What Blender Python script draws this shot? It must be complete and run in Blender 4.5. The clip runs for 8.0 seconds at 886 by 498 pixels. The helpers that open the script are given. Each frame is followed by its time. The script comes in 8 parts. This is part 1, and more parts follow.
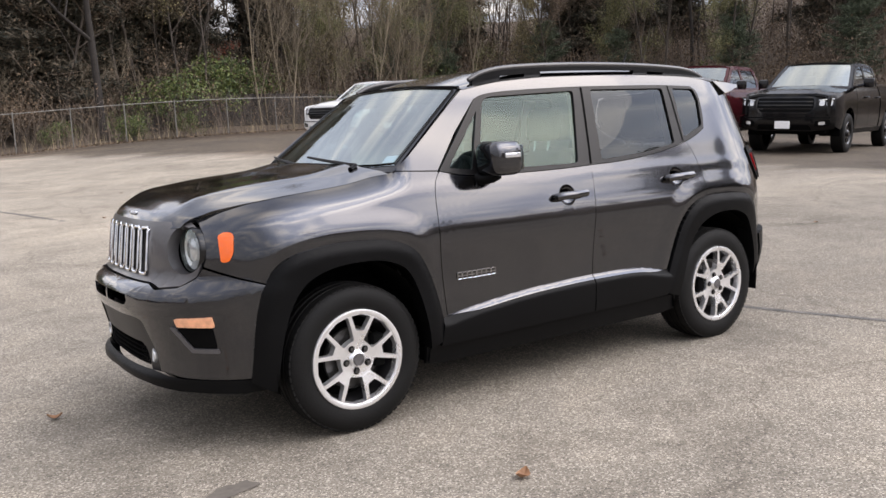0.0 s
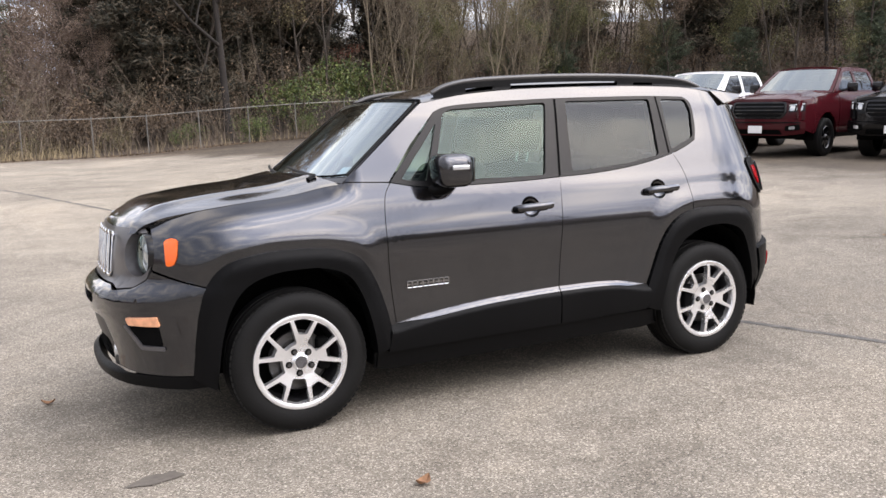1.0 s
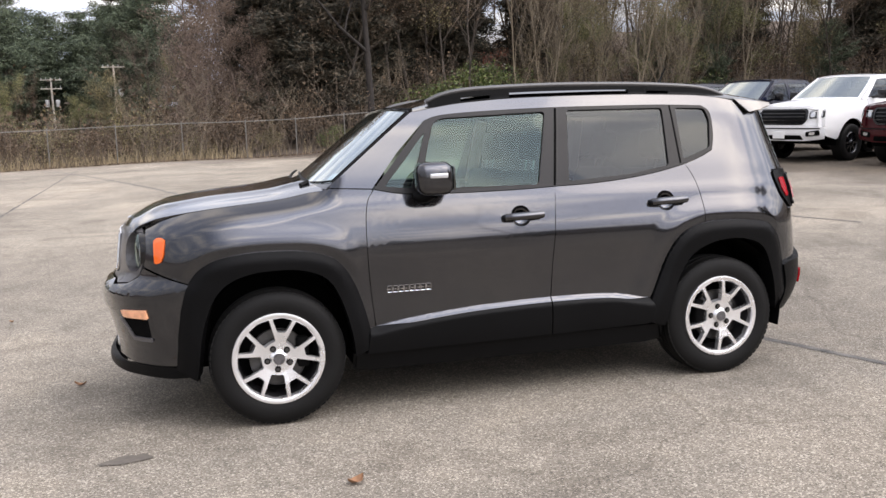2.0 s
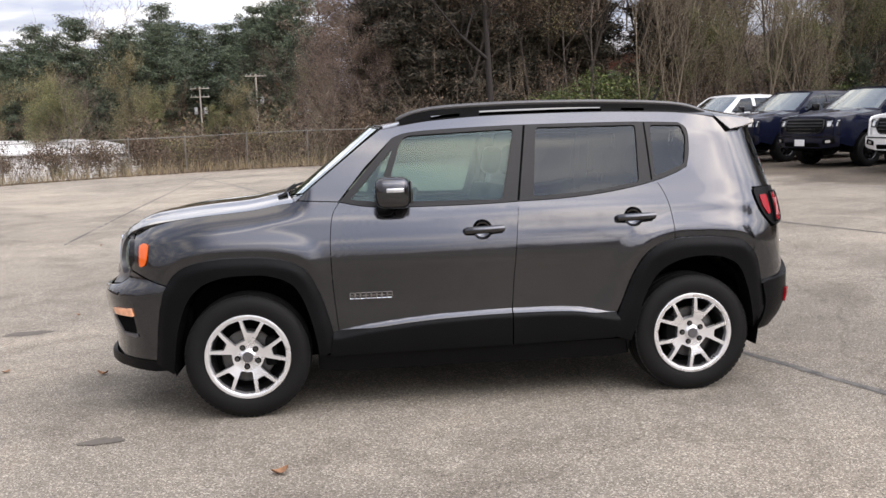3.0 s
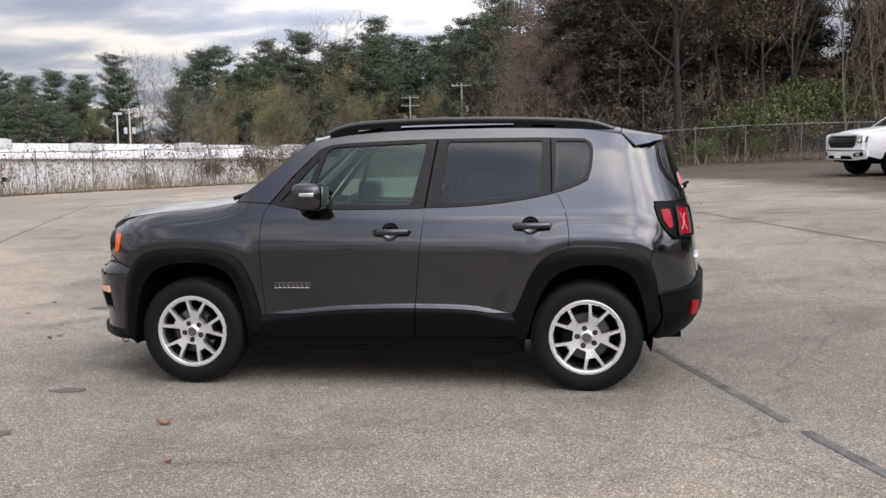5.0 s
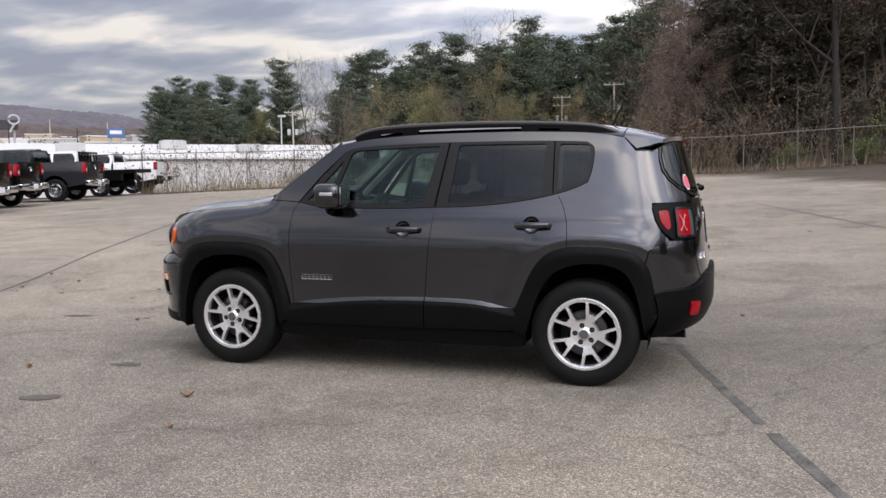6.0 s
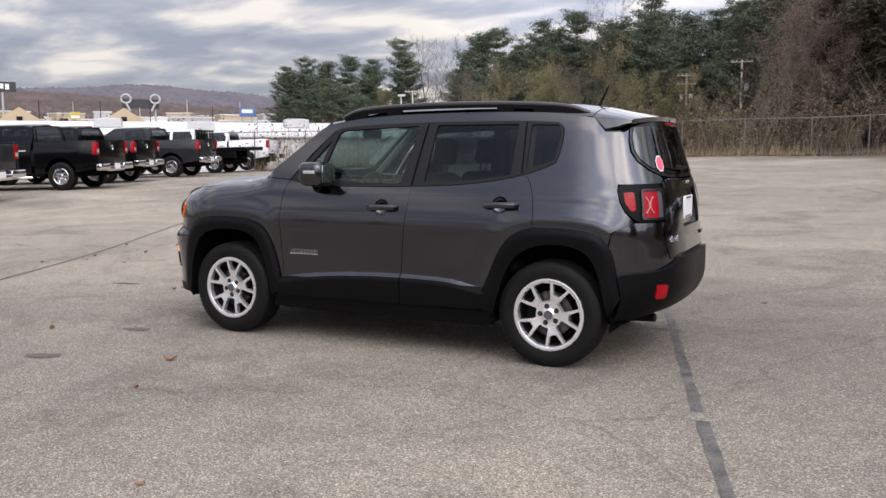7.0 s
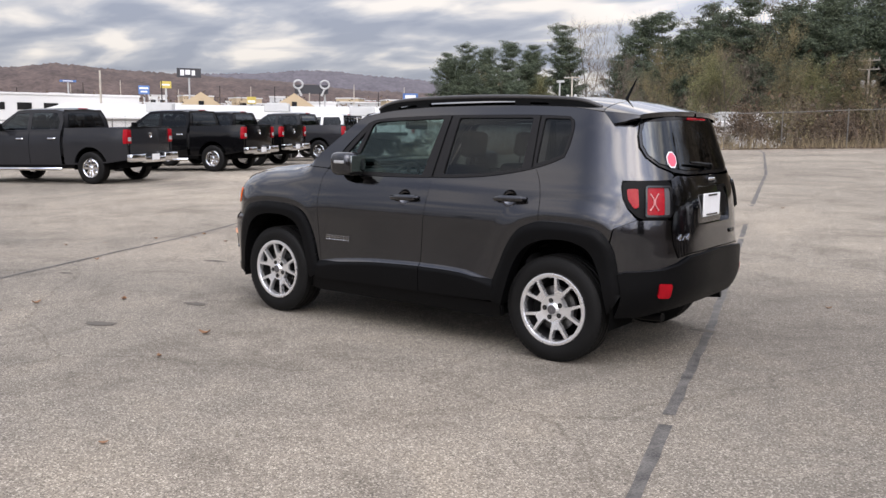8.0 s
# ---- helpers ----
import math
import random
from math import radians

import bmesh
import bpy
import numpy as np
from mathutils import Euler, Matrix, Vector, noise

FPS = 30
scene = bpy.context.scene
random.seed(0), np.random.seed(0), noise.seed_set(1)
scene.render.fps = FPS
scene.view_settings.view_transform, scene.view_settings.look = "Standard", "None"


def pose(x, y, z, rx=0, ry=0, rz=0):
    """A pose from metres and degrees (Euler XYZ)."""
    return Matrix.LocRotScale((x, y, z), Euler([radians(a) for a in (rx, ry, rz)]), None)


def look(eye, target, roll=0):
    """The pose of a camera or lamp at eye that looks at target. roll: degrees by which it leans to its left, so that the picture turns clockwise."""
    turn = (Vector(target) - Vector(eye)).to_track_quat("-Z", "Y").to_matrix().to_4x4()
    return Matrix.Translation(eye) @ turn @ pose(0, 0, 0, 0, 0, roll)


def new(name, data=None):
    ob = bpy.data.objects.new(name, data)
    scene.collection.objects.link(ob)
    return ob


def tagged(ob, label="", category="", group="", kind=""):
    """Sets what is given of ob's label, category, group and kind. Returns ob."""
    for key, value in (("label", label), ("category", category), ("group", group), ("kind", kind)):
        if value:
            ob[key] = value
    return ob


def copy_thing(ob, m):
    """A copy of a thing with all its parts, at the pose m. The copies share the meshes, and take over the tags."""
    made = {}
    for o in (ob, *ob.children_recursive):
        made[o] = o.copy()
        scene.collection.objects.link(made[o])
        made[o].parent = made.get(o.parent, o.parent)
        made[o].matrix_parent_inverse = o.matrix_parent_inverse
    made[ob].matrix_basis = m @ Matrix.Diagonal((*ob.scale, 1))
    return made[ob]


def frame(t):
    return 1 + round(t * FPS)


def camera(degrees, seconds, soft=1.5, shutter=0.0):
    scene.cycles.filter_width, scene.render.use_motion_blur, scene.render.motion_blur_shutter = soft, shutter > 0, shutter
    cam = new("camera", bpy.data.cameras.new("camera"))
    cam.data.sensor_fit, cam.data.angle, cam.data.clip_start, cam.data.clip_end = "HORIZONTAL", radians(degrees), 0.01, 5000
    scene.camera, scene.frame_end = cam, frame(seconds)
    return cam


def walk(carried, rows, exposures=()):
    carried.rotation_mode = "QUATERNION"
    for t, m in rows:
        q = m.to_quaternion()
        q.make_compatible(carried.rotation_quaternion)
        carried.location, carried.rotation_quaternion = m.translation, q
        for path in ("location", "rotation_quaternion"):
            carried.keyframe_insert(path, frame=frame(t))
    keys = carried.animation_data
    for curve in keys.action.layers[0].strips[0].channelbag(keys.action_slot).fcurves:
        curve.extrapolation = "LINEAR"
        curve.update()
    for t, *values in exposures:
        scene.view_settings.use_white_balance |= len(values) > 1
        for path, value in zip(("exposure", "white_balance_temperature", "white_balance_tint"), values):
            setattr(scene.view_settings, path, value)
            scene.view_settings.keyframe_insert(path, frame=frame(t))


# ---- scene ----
cam = camera(54.3, 8.0)
PATH = [
    (0, (-3.13, -4.337, 1.39), (-2.021, -2.695, 1.116), -2.7),
    (0.5, (-2.77, -4.591, 1.406), (-1.805, -2.86, 1.139), -2.6),
    (1, (-2.414, -4.87, 1.409), (-1.557, -3.081, 1.15), -2.5),
    (1.5, (-2.017, -5.058, 1.402), (-1.314, -3.202, 1.152), -2.3),
    (2.8, (-0.915, -5.583, 1.42), (-0.639, -3.614, 1.201), -1.7),
    (3, (-0.73, -5.661, 1.429), (-0.503, -3.685, 1.214), -1.7),
    (3.5, (-0.301, -5.856, 1.421), (-0.177, -3.871, 1.217), -1.5),
    (4, (0.166, -6.03, 1.417), (0.153, -4.039, 1.225), -1.3),
    (4.2, (0.336, -6.077, 1.424), (0.28, -4.087, 1.236), -1.1),
    (5.3, (1.399, -6.298, 1.402), (1.048, -4.337, 1.222), -0.6),
    (5.5, (1.612, -6.339, 1.406), (1.192, -4.392, 1.233), -0.7),
    (6, (2.095, -6.349, 1.41), (1.488, -4.452, 1.227), -0.4),
    (6.5, (2.591, -6.234, 1.388), (1.818, -4.4, 1.188), -0.2),
    (7, (3.067, -6.08, 1.409), (2.199, -4.293, 1.18), 0.0),
    (7.5, (3.536, -5.934, 1.449), (2.512, -4.235, 1.195), 0.3),
    (8, (3.972, -5.671, 1.459), (2.791, -4.078, 1.196), 0.7),
]
EXPOSURES = [(0.0, -0.02, 8450, 14), (0.5, 0.16, 8450, 14), (1.0, 0.14, 8450, 14), (1.5, 0.09, 8450, 14), (3.0, -0.06, 8450, 14), (3.5, -0.08, 8450, 14), (4.0, -0.29, 8450, 14), (5.5, -0.41, 8150, 14), (6.0, -0.54, 8150, 14), (7.0, -0.41, 8150, 14), (8.0, -0.33, 8150, 14)]
walk(cam, [(t, look(eye, target, roll)) for t, eye, target, roll in PATH], EXPOSURES)

# ---- sky, sun, exposure ----
world = bpy.data.worlds.new("overcast_sky")
scene.world = world
world.use_nodes = True
wn, wl = world.node_tree.nodes, world.node_tree.links
wn.clear()
SUN_EL, SUN_AZ = 33.0, 138.0      # degrees above the horizon; degrees from +y towards +x


def wnode(kind, **props):
    n = wn.new(kind)
    for k, v in props.items():
        n.inputs[k].default_value = v
    return n


sky = wn.new("ShaderNodeTexSky")
sky.sky_type, sky.sun_disc = "NISHITA", False
sky.sun_elevation, sky.sun_rotation = radians(SUN_EL), radians(SUN_AZ)
coord = wn.new("ShaderNodeTexCoord")
sep = wn.new("ShaderNodeSeparateXYZ")
wl.new(coord.outputs["Generated"], sep.inputs[0])
lift = wn.new("ShaderNodeMath")
lift.operation = "ADD"
lift.inputs[1].default_value = 0.16
wl.new(sep.outputs["Z"], lift.inputs[0])
flat = wn.new("ShaderNodeCombineXYZ")
for axis in ("X", "Y"):
    d = wn.new("ShaderNodeMath")
    d.operation = "DIVIDE"
    wl.new(sep.outputs[axis], d.inputs[0])
    wl.new(lift.outputs[0], d.inputs[1])
    wl.new(d.outputs[0], flat.inputs[axis])
squash = wn.new("ShaderNodeMapping")
squash.inputs["Scale"].default_value = (0.70, 1.05, 1.0)
squash.inputs["Rotation"].default_value = (0, 0, radians(35))
wl.new(flat.outputs[0], squash.inputs["Vector"])
puffs = wnode("ShaderNodeTexNoise", Scale=3.2, Detail=5.0, Roughness=0.46, Distortion=0.25)
wl.new(squash.outputs[0], puffs.inputs["Vector"])
tone = wn.new("ShaderNodeValToRGB")
tone.color_ramp.elements[0].position, tone.color_ramp.elements[0].color = 0.38, (0.37, 0.47, 0.71, 1)
tone.color_ramp.elements[1].position, tone.color_ramp.elements[1].color = 0.66, (1.06, 1.14, 1.29, 1)
mid = tone.color_ramp.elements.new(0.50)
mid.color = (0.53, 0.64, 0.88, 1)
wl.new(puffs.outputs["Fac"], tone.inputs["Fac"])
# an overcast dome: brighter overhead than at the horizon
dome = wn.new("ShaderNodeMapRange")
dome.inputs["From Min"].default_value, dome.inputs["From Max"].default_value = 0.0, 0.75
dome.inputs["To Min"].default_value, dome.inputs["To Max"].default_value = 1.0, 2.6
wl.new(sep.outputs["Z"], dome.inputs["Value"])
# the cloud is brightest round the hidden sun
toward = wn.new("ShaderNodeVectorMath")
toward.operation = "DOT_PRODUCT"
toward.inputs[1].default_value = (math.sin(radians(SUN_AZ)) * math.cos(radians(SUN_EL)), math.cos(radians(SUN_AZ)) * math.cos(radians(SUN_EL)), math.sin(radians(SUN_EL)))
wl.new(coord.outputs["Generated"], toward.inputs[0])
halo = wn.new("ShaderNodeMapRange")
halo.interpolation_type = "SMOOTHSTEP"
halo.inputs["From Min"].default_value, halo.inputs["From Max"].default_value = 0.50, 0.97
halo.inputs["To Min"].default_value, halo.inputs["To Max"].default_value = 0.88, 3.5
wl.new(toward.outputs["Value"], halo.inputs["Value"])
# a thin, pale stretch of cloud low in the north
pale = wn.new("ShaderNodeVectorMath")
pale.operation = "DOT_PRODUCT"
pale.inputs[1].default_value = (math.sin(radians(-9)) * math.cos(radians(17)), math.cos(radians(-9)) * math.cos(radians(17)), math.sin(radians(17)))
wl.new(coord.outputs["Generated"], pale.inputs[0])
thin = wn.new("ShaderNodeMapRange")
thin.interpolation_type = "SMOOTHSTEP"
thin.inputs["From Min"].default_value, thin.inputs["From Max"].default_value = 0.93, 1.0
thin.inputs["To Min"].default_value, thin.inputs["To Max"].default_value = 1.0, 1.55
wl.new(pale.outputs["Value"], thin.inputs["Value"])
glow = wn.new("ShaderNodeMath")
glow.operation = "MULTIPLY"
wl.new(thin.outputs["Result"], glow.inputs[0])
wl.new(halo.outputs["Result"], glow.inputs[1])
both = wn.new("ShaderNodeMath")
both.operation = "MULTIPLY"
wl.new(dome.outputs["Result"], both.inputs[0])
wl.new(glow.outputs[0], both.inputs[1])
clouds = wn.new("ShaderNodeBackground")
wl.new(both.outputs[0], clouds.inputs["Strength"])
wl.new(tone.outputs["Color"], clouds.inputs["Color"])
blue = wnode("ShaderNodeBackground", Strength=0.10)
wl.new(sky.outputs["Color"], blue.inputs["Color"])
cover = wnode("ShaderNodeMixShader", Fac=0.86)
wl.new(blue.outputs[0], cover.inputs[1])
wl.new(clouds.outputs[0], cover.inputs[2])
wout = wn.new("ShaderNodeOutputWorld")
wl.new(cover.outputs[0], wout.inputs["Surface"])

sun = new("sun", bpy.data.lights.new("sun", "SUN"))
sun.data.energy, sun.data.angle, sun.data.color = 0.30, radians(25), (1.0, 0.95, 0.88)
a, e = radians(SUN_AZ), radians(SUN_EL)
sun.matrix_world = look((60 * math.sin(a) * math.cos(e), 60 * math.cos(a) * math.cos(e), 60 * math.sin(e)), (0, 0, 0))


# ---- materials ----
def ramp_node(nt, stops):
    r = nt.nodes.new("ShaderNodeValToRGB")
    while len(r.color_ramp.elements) < len(stops):
        r.color_ramp.elements.new(0.5)
    for el, (p, c) in zip(r.color_ramp.elements, stops):
        el.position, el.color = p, (*c, 1)
    return r


def shade(c, k):
    return tuple(max(0.0, v * k) for v in c)


def mat(name, color, rough=0.5, metal=0.0, coat=0.0, grain=40.0, vary=0.15, stain=1.5, bump=0.0, per_piece=0.0, per_island=0.0, spec=0.5, emit=0.0, sheen=None):
    """A surface with colour variation at two scales, roughness wear and fine relief."""
    m = bpy.data.materials.new(name)
    m.use_nodes = True
    nt = m.node_tree
    p = nt.nodes["Principled BSDF"]
    p.inputs["Metallic"].default_value = metal
    p.inputs["Specular IOR Level"].default_value = spec
    p.inputs["Coat Weight"].default_value = coat
    p.inputs["Coat Roughness"].default_value = 0.04
    tc = nt.nodes.new("ShaderNodeTexCoord")
    n1, n2 = nt.nodes.new("ShaderNodeTexNoise"), nt.nodes.new("ShaderNodeTexNoise")
    n1.inputs["Scale"].default_value, n1.inputs["Detail"].default_value = grain, 3
    n2.inputs["Scale"].default_value, n2.inputs["Detail"].default_value = stain, 5
    for n in (n1, n2):
        nt.links.new(tc.outputs["Object"], n.inputs["Vector"])
    mix = nt.nodes.new("ShaderNodeMath")
    mix.operation = "MULTIPLY_ADD"
    mix.inputs[1].default_value = 0.5
    nt.links.new(n1.outputs["Fac"], mix.inputs[0])
    half = nt.nodes.new("ShaderNodeMath")
    half.operation = "MULTIPLY"
    half.inputs[1].default_value = 0.5
    nt.links.new(n2.outputs["Fac"], half.inputs[0])
    nt.links.new(half.outputs[0], mix.inputs[2])
    fac = mix.outputs[0]
    for amount, source in ((per_piece, "piece"), (per_island, "island")):
        if amount:
            src = nt.nodes.new("ShaderNodeObjectInfo").outputs["Random"] if source == "piece" else nt.nodes.new("ShaderNodeNewGeometry").outputs["Random Per Island"]
            ad = nt.nodes.new("ShaderNodeMath")
            ad.operation = "MULTIPLY_ADD"
            ad.inputs[1].default_value = amount
            nt.links.new(src, ad.inputs[0])
            sub = nt.nodes.new("ShaderNodeMath")
            sub.operation = "SUBTRACT"
            sub.inputs[1].default_value = amount * 0.5
            nt.links.new(fac, sub.inputs[0])
            nt.links.new(sub.outputs[0], ad.inputs[2])
            fac = ad.outputs[0]
    second = sheen or shade(color, 1 + vary)
    r = ramp_node(nt, [(0.3, shade(color, 1 - vary)), (0.7, second)])
    nt.links.new(fac, r.inputs["Fac"])
    nt.links.new(r.outputs["Color"], p.inputs["Base Color"])
    rr = nt.nodes.new("ShaderNodeMapRange")
    rr.inputs["To Min"].default_value, rr.inputs["To Max"].default_value = max(0.0, rough - 0.08), min(1.0, rough + 0.08)
    nt.links.new(n2.outputs["Fac"], rr.inputs["Value"])
    nt.links.new(rr.outputs["Result"], p.inputs["Roughness"])
    if bump:
        b = nt.nodes.new("ShaderNodeBump")
        b.inputs["Strength"].default_value, b.inputs["Distance"].default_value = bump, 0.02
        nt.links.new(n1.outputs["Fac"], b.inputs["Height"])
        nt.links.new(b.outputs["Normal"], p.inputs["Normal"])
    if emit:
        nt.links.new(r.outputs["Color"], p.inputs["Emission Color"])
        p.inputs["Emission Strength"].default_value = emit
    return m


def glass(name, tint, mirror=0.08, gloss=(0.82, 1.0, 0.93)):
    """A thin pane: tinted, with mirror gloss that grows at a grazing angle."""
    m = bpy.data.materials.new(name)
    m.use_nodes = True
    nt = m.node_tree
    nt.nodes.clear()
    out, mx = nt.nodes.new("ShaderNodeOutputMaterial"), nt.nodes.new("ShaderNodeMixShader")
    tr, gl, lw = nt.nodes.new("ShaderNodeBsdfTransparent"), nt.nodes.new("ShaderNodeBsdfGlossy"), nt.nodes.new("ShaderNodeLayerWeight")
    tr.inputs["Color"].default_value = (*tint, 1)
    gl.inputs["Roughness"].default_value = 0.0
    gl.inputs["Color"].default_value = (*gloss, 1)
    lw.inputs["Blend"].default_value = 0.5
    power, scale = nt.nodes.new("ShaderNodeMath"), nt.nodes.new("ShaderNodeMath")
    power.operation, scale.operation = "POWER", "MULTIPLY_ADD"
    power.inputs[1].default_value = 4.0
    scale.inputs[1].default_value, scale.inputs[2].default_value = 1 - mirror, mirror
    nt.links.new(lw.outputs["Facing"], power.inputs[0])
    nt.links.new(power.outputs[0], scale.inputs[0])
    nt.links.new(scale.outputs[0], mx.inputs[0])
    nt.links.new(tr.outputs[0], mx.inputs[1])
    nt.links.new(gl.outputs[0], mx.inputs[2])
    nt.links.new(mx.outputs[0], out.inputs["Surface"])
    return m


def asphalt_material():
    m = bpy.data.materials.new("worn_asphalt")
    m.use_nodes = True
    nt = m.node_tree
    p = nt.nodes["Principled BSDF"]
    tc = nt.nodes.new("ShaderNodeTexCoord")

    def noise_node(scale, detail, rough=0.55, dist=0.0):
        n = nt.nodes.new("ShaderNodeTexNoise")
        n.inputs["Scale"].default_value, n.inputs["Detail"].default_value = scale, detail
        n.inputs["Roughness"].default_value, n.inputs["Distortion"].default_value = rough, dist
        nt.links.new(tc.outputs["Object"], n.inputs["Vector"])
        return n

    def mixed(kind, fac, one, two):
        x = nt.nodes.new("ShaderNodeMix")
        x.data_type, x.blend_type = "RGBA", kind
        if isinstance(fac, float):
            x.inputs[0].default_value = fac
        else:
            nt.links.new(fac, x.inputs[0])
        for s, v in ((x.inputs[6], one), (x.inputs[7], two)):
            if isinstance(v, tuple):
                s.default_value = (*v, 1)
            else:
                nt.links.new(v, s)
        return x.outputs[2]

    # binder and stone chips
    vor = nt.nodes.new("ShaderNodeTexVoronoi")
    vor.inputs["Scale"].default_value = 150.0
    nt.links.new(tc.outputs["Object"], vor.inputs["Vector"])
    chip = ramp_node(nt, [(0.0, (0.100, 0.090, 0.076)), (0.25, (0.196, 0.176, 0.150)), (0.78, (0.268, 0.240, 0.205)), (1.0, (0.52, 0.475, 0.415))])
    sepc = nt.nodes.new("ShaderNodeSeparateColor")
    nt.links.new(vor.outputs["Color"], sepc.inputs[0])
    nt.links.new(sepc.outputs[0], chip.inputs["Fac"])
    # broad weathering: pale worn lanes and darker damp patches
    big = noise_node(0.16, 5, 0.55, 0.6)
    broad = ramp_node(nt, [(0.32, (0.72, 0.70, 0.68)), (0.5, (0.94, 0.92, 0.89)), (0.66, (1.22, 1.17, 1.11))])
    nt.links.new(big.outputs["Fac"], broad.inputs["Fac"])
    col = mixed("MULTIPLY", 1.0, chip.outputs["Color"], broad.outputs["Color"])
    patch = noise_node(0.85, 6, 0.62, 1.2)
    pr = ramp_node(nt, [(0.34, (0.70, 0.69, 0.68)), (0.50, (0.98, 0.98, 0.98)), (0.70, (1.13, 1.11, 1.08))])
    nt.links.new(patch.outputs["Fac"], pr.inputs["Fac"])
    col = mixed("MULTIPLY", 0.9, col, pr.outputs["Color"])
    fine = noise_node(9.0, 4, 0.7)
    fr = ramp_node(nt, [(0.36, (0.92, 0.915, 0.91)), (0.64, (1.06, 1.055, 1.05))])
    nt.links.new(fine.outputs["Fac"], fr.inputs["Fac"])
    col = mixed("MULTIPLY", 1.0, col, fr.outputs["Color"])
    # damp, leaf-stained margin along the wooded edge, its shade put into the colour too
    place = nt.nodes.new("ShaderNodeSeparateXYZ")
    nt.links.new(tc.outputs["Object"], place.inputs[0])
    rag = noise_node(0.22, 5, 0.6, 0.8)
    edge = nt.nodes.new("ShaderNodeMath")
    edge.operation = "MULTIPLY_ADD"
    edge.inputs[1].default_value = 14.0
    nt.links.new(rag.outputs["Fac"], edge.inputs[0])
    nt.links.new(place.outputs["Y"], edge.inputs[2])
    side = nt.nodes.new("ShaderNodeMath")
    side.operation = "MULTIPLY_ADD"
    side.inputs[1].default_value = 0.16
    nt.links.new(place.outputs["X"], side.inputs[0])
    nt.links.new(edge.outputs[0], side.inputs[2])
    wet_shade = nt.nodes.new("ShaderNodeMapRange")
    wet_shade.interpolation_type = "SMOOTHSTEP"
    wet_shade.inputs["From Min"].default_value, wet_shade.inputs["From Max"].default_value = 38.0, 48.0
    nt.links.new(side.outputs[0], wet_shade.inputs["Value"])
    col = mixed("MULTIPLY", wet_shade.outputs["Result"], col, (0.62, 0.54, 0.48))
    # towards the far fence: grazing-angle brightness painted in as a paler colour
    rag3 = noise_node(0.18, 4, 0.6, 0.8)
    far = nt.nodes.new("ShaderNodeMath")
    far.operation = "MULTIPLY_ADD"
    far.inputs[1].default_value = 9.0
    nt.links.new(rag3.outputs["Fac"], far.inputs[0])
    nt.links.new(place.outputs["Y"], far.inputs[2])
    worn = nt.nodes.new("ShaderNodeMapRange")
    worn.interpolation_type = "SMOOTHSTEP"
    worn.inputs["From Min"].default_value, worn.inputs["From Max"].default_value = 3.5, 14.0
    nt.links.new(far.outputs[0], worn.inputs["Value"])
    col = mixed("MULTIPLY", worn.outputs["Result"], col, (1.30, 1.29, 1.27))
    # dark damp ground round the eastern row of trucks, with shade painted in
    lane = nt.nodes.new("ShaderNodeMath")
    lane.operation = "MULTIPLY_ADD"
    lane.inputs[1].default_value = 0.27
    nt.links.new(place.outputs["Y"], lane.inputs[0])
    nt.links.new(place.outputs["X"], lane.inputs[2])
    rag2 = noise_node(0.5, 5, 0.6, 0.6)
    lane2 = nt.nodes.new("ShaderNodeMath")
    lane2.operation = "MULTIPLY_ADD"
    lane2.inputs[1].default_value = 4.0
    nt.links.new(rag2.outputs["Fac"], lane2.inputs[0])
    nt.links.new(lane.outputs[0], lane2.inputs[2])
    damp_shade = nt.nodes.new("ShaderNodeMapRange")
    damp_shade.interpolation_type = "SMOOTHSTEP"
    damp_shade.inputs["From Min"].default_value, damp_shade.inputs["From Max"].default_value = 12.6, 15.2
    nt.links.new(lane2.outputs[0], damp_shade.inputs["Value"])
    col = mixed("MULTIPLY", damp_shade.outputs["Result"], col, (0.33, 0.30, 0.28))
    # hairline cracks
    warp = noise_node(1.3, 4)
    wv = nt.nodes.new("ShaderNodeVectorMath")
    wv.operation = "MULTIPLY_ADD"
    wv.inputs[1].default_value = (0.6, 0.6, 0.6)
    nt.links.new(warp.outputs["Color"], wv.inputs[0])
    nt.links.new(tc.outputs["Object"], wv.inputs[2])
    cr = nt.nodes.new("ShaderNodeTexVoronoi")
    cr.feature = "DISTANCE_TO_EDGE"
    cr.inputs["Scale"].default_value = 0.21
    nt.links.new(wv.outputs[0], cr.inputs["Vector"])
    line = ramp_node(nt, [(0.0, (0.55, 0.53, 0.51)), (0.0035, (1, 1, 1))])
    nt.links.new(cr.outputs["Distance"], line.inputs["Fac"])
    col = mixed("MULTIPLY", 0.55, col, line.outputs["Color"])
    nt.links.new(col, p.inputs["Base Color"])
    p.inputs["Roughness"].default_value = 0.85
    p.inputs["Specular IOR Level"].default_value = 0.30
    b = nt.nodes.new("ShaderNodeBump")
    b.inputs["Strength"].default_value, b.inputs["Distance"].default_value = 0.6, 0.006
    nt.links.new(sepc.outputs[0], b.inputs["Height"])
    nt.links.new(b.outputs["Normal"], p.inputs["Normal"])
    return m


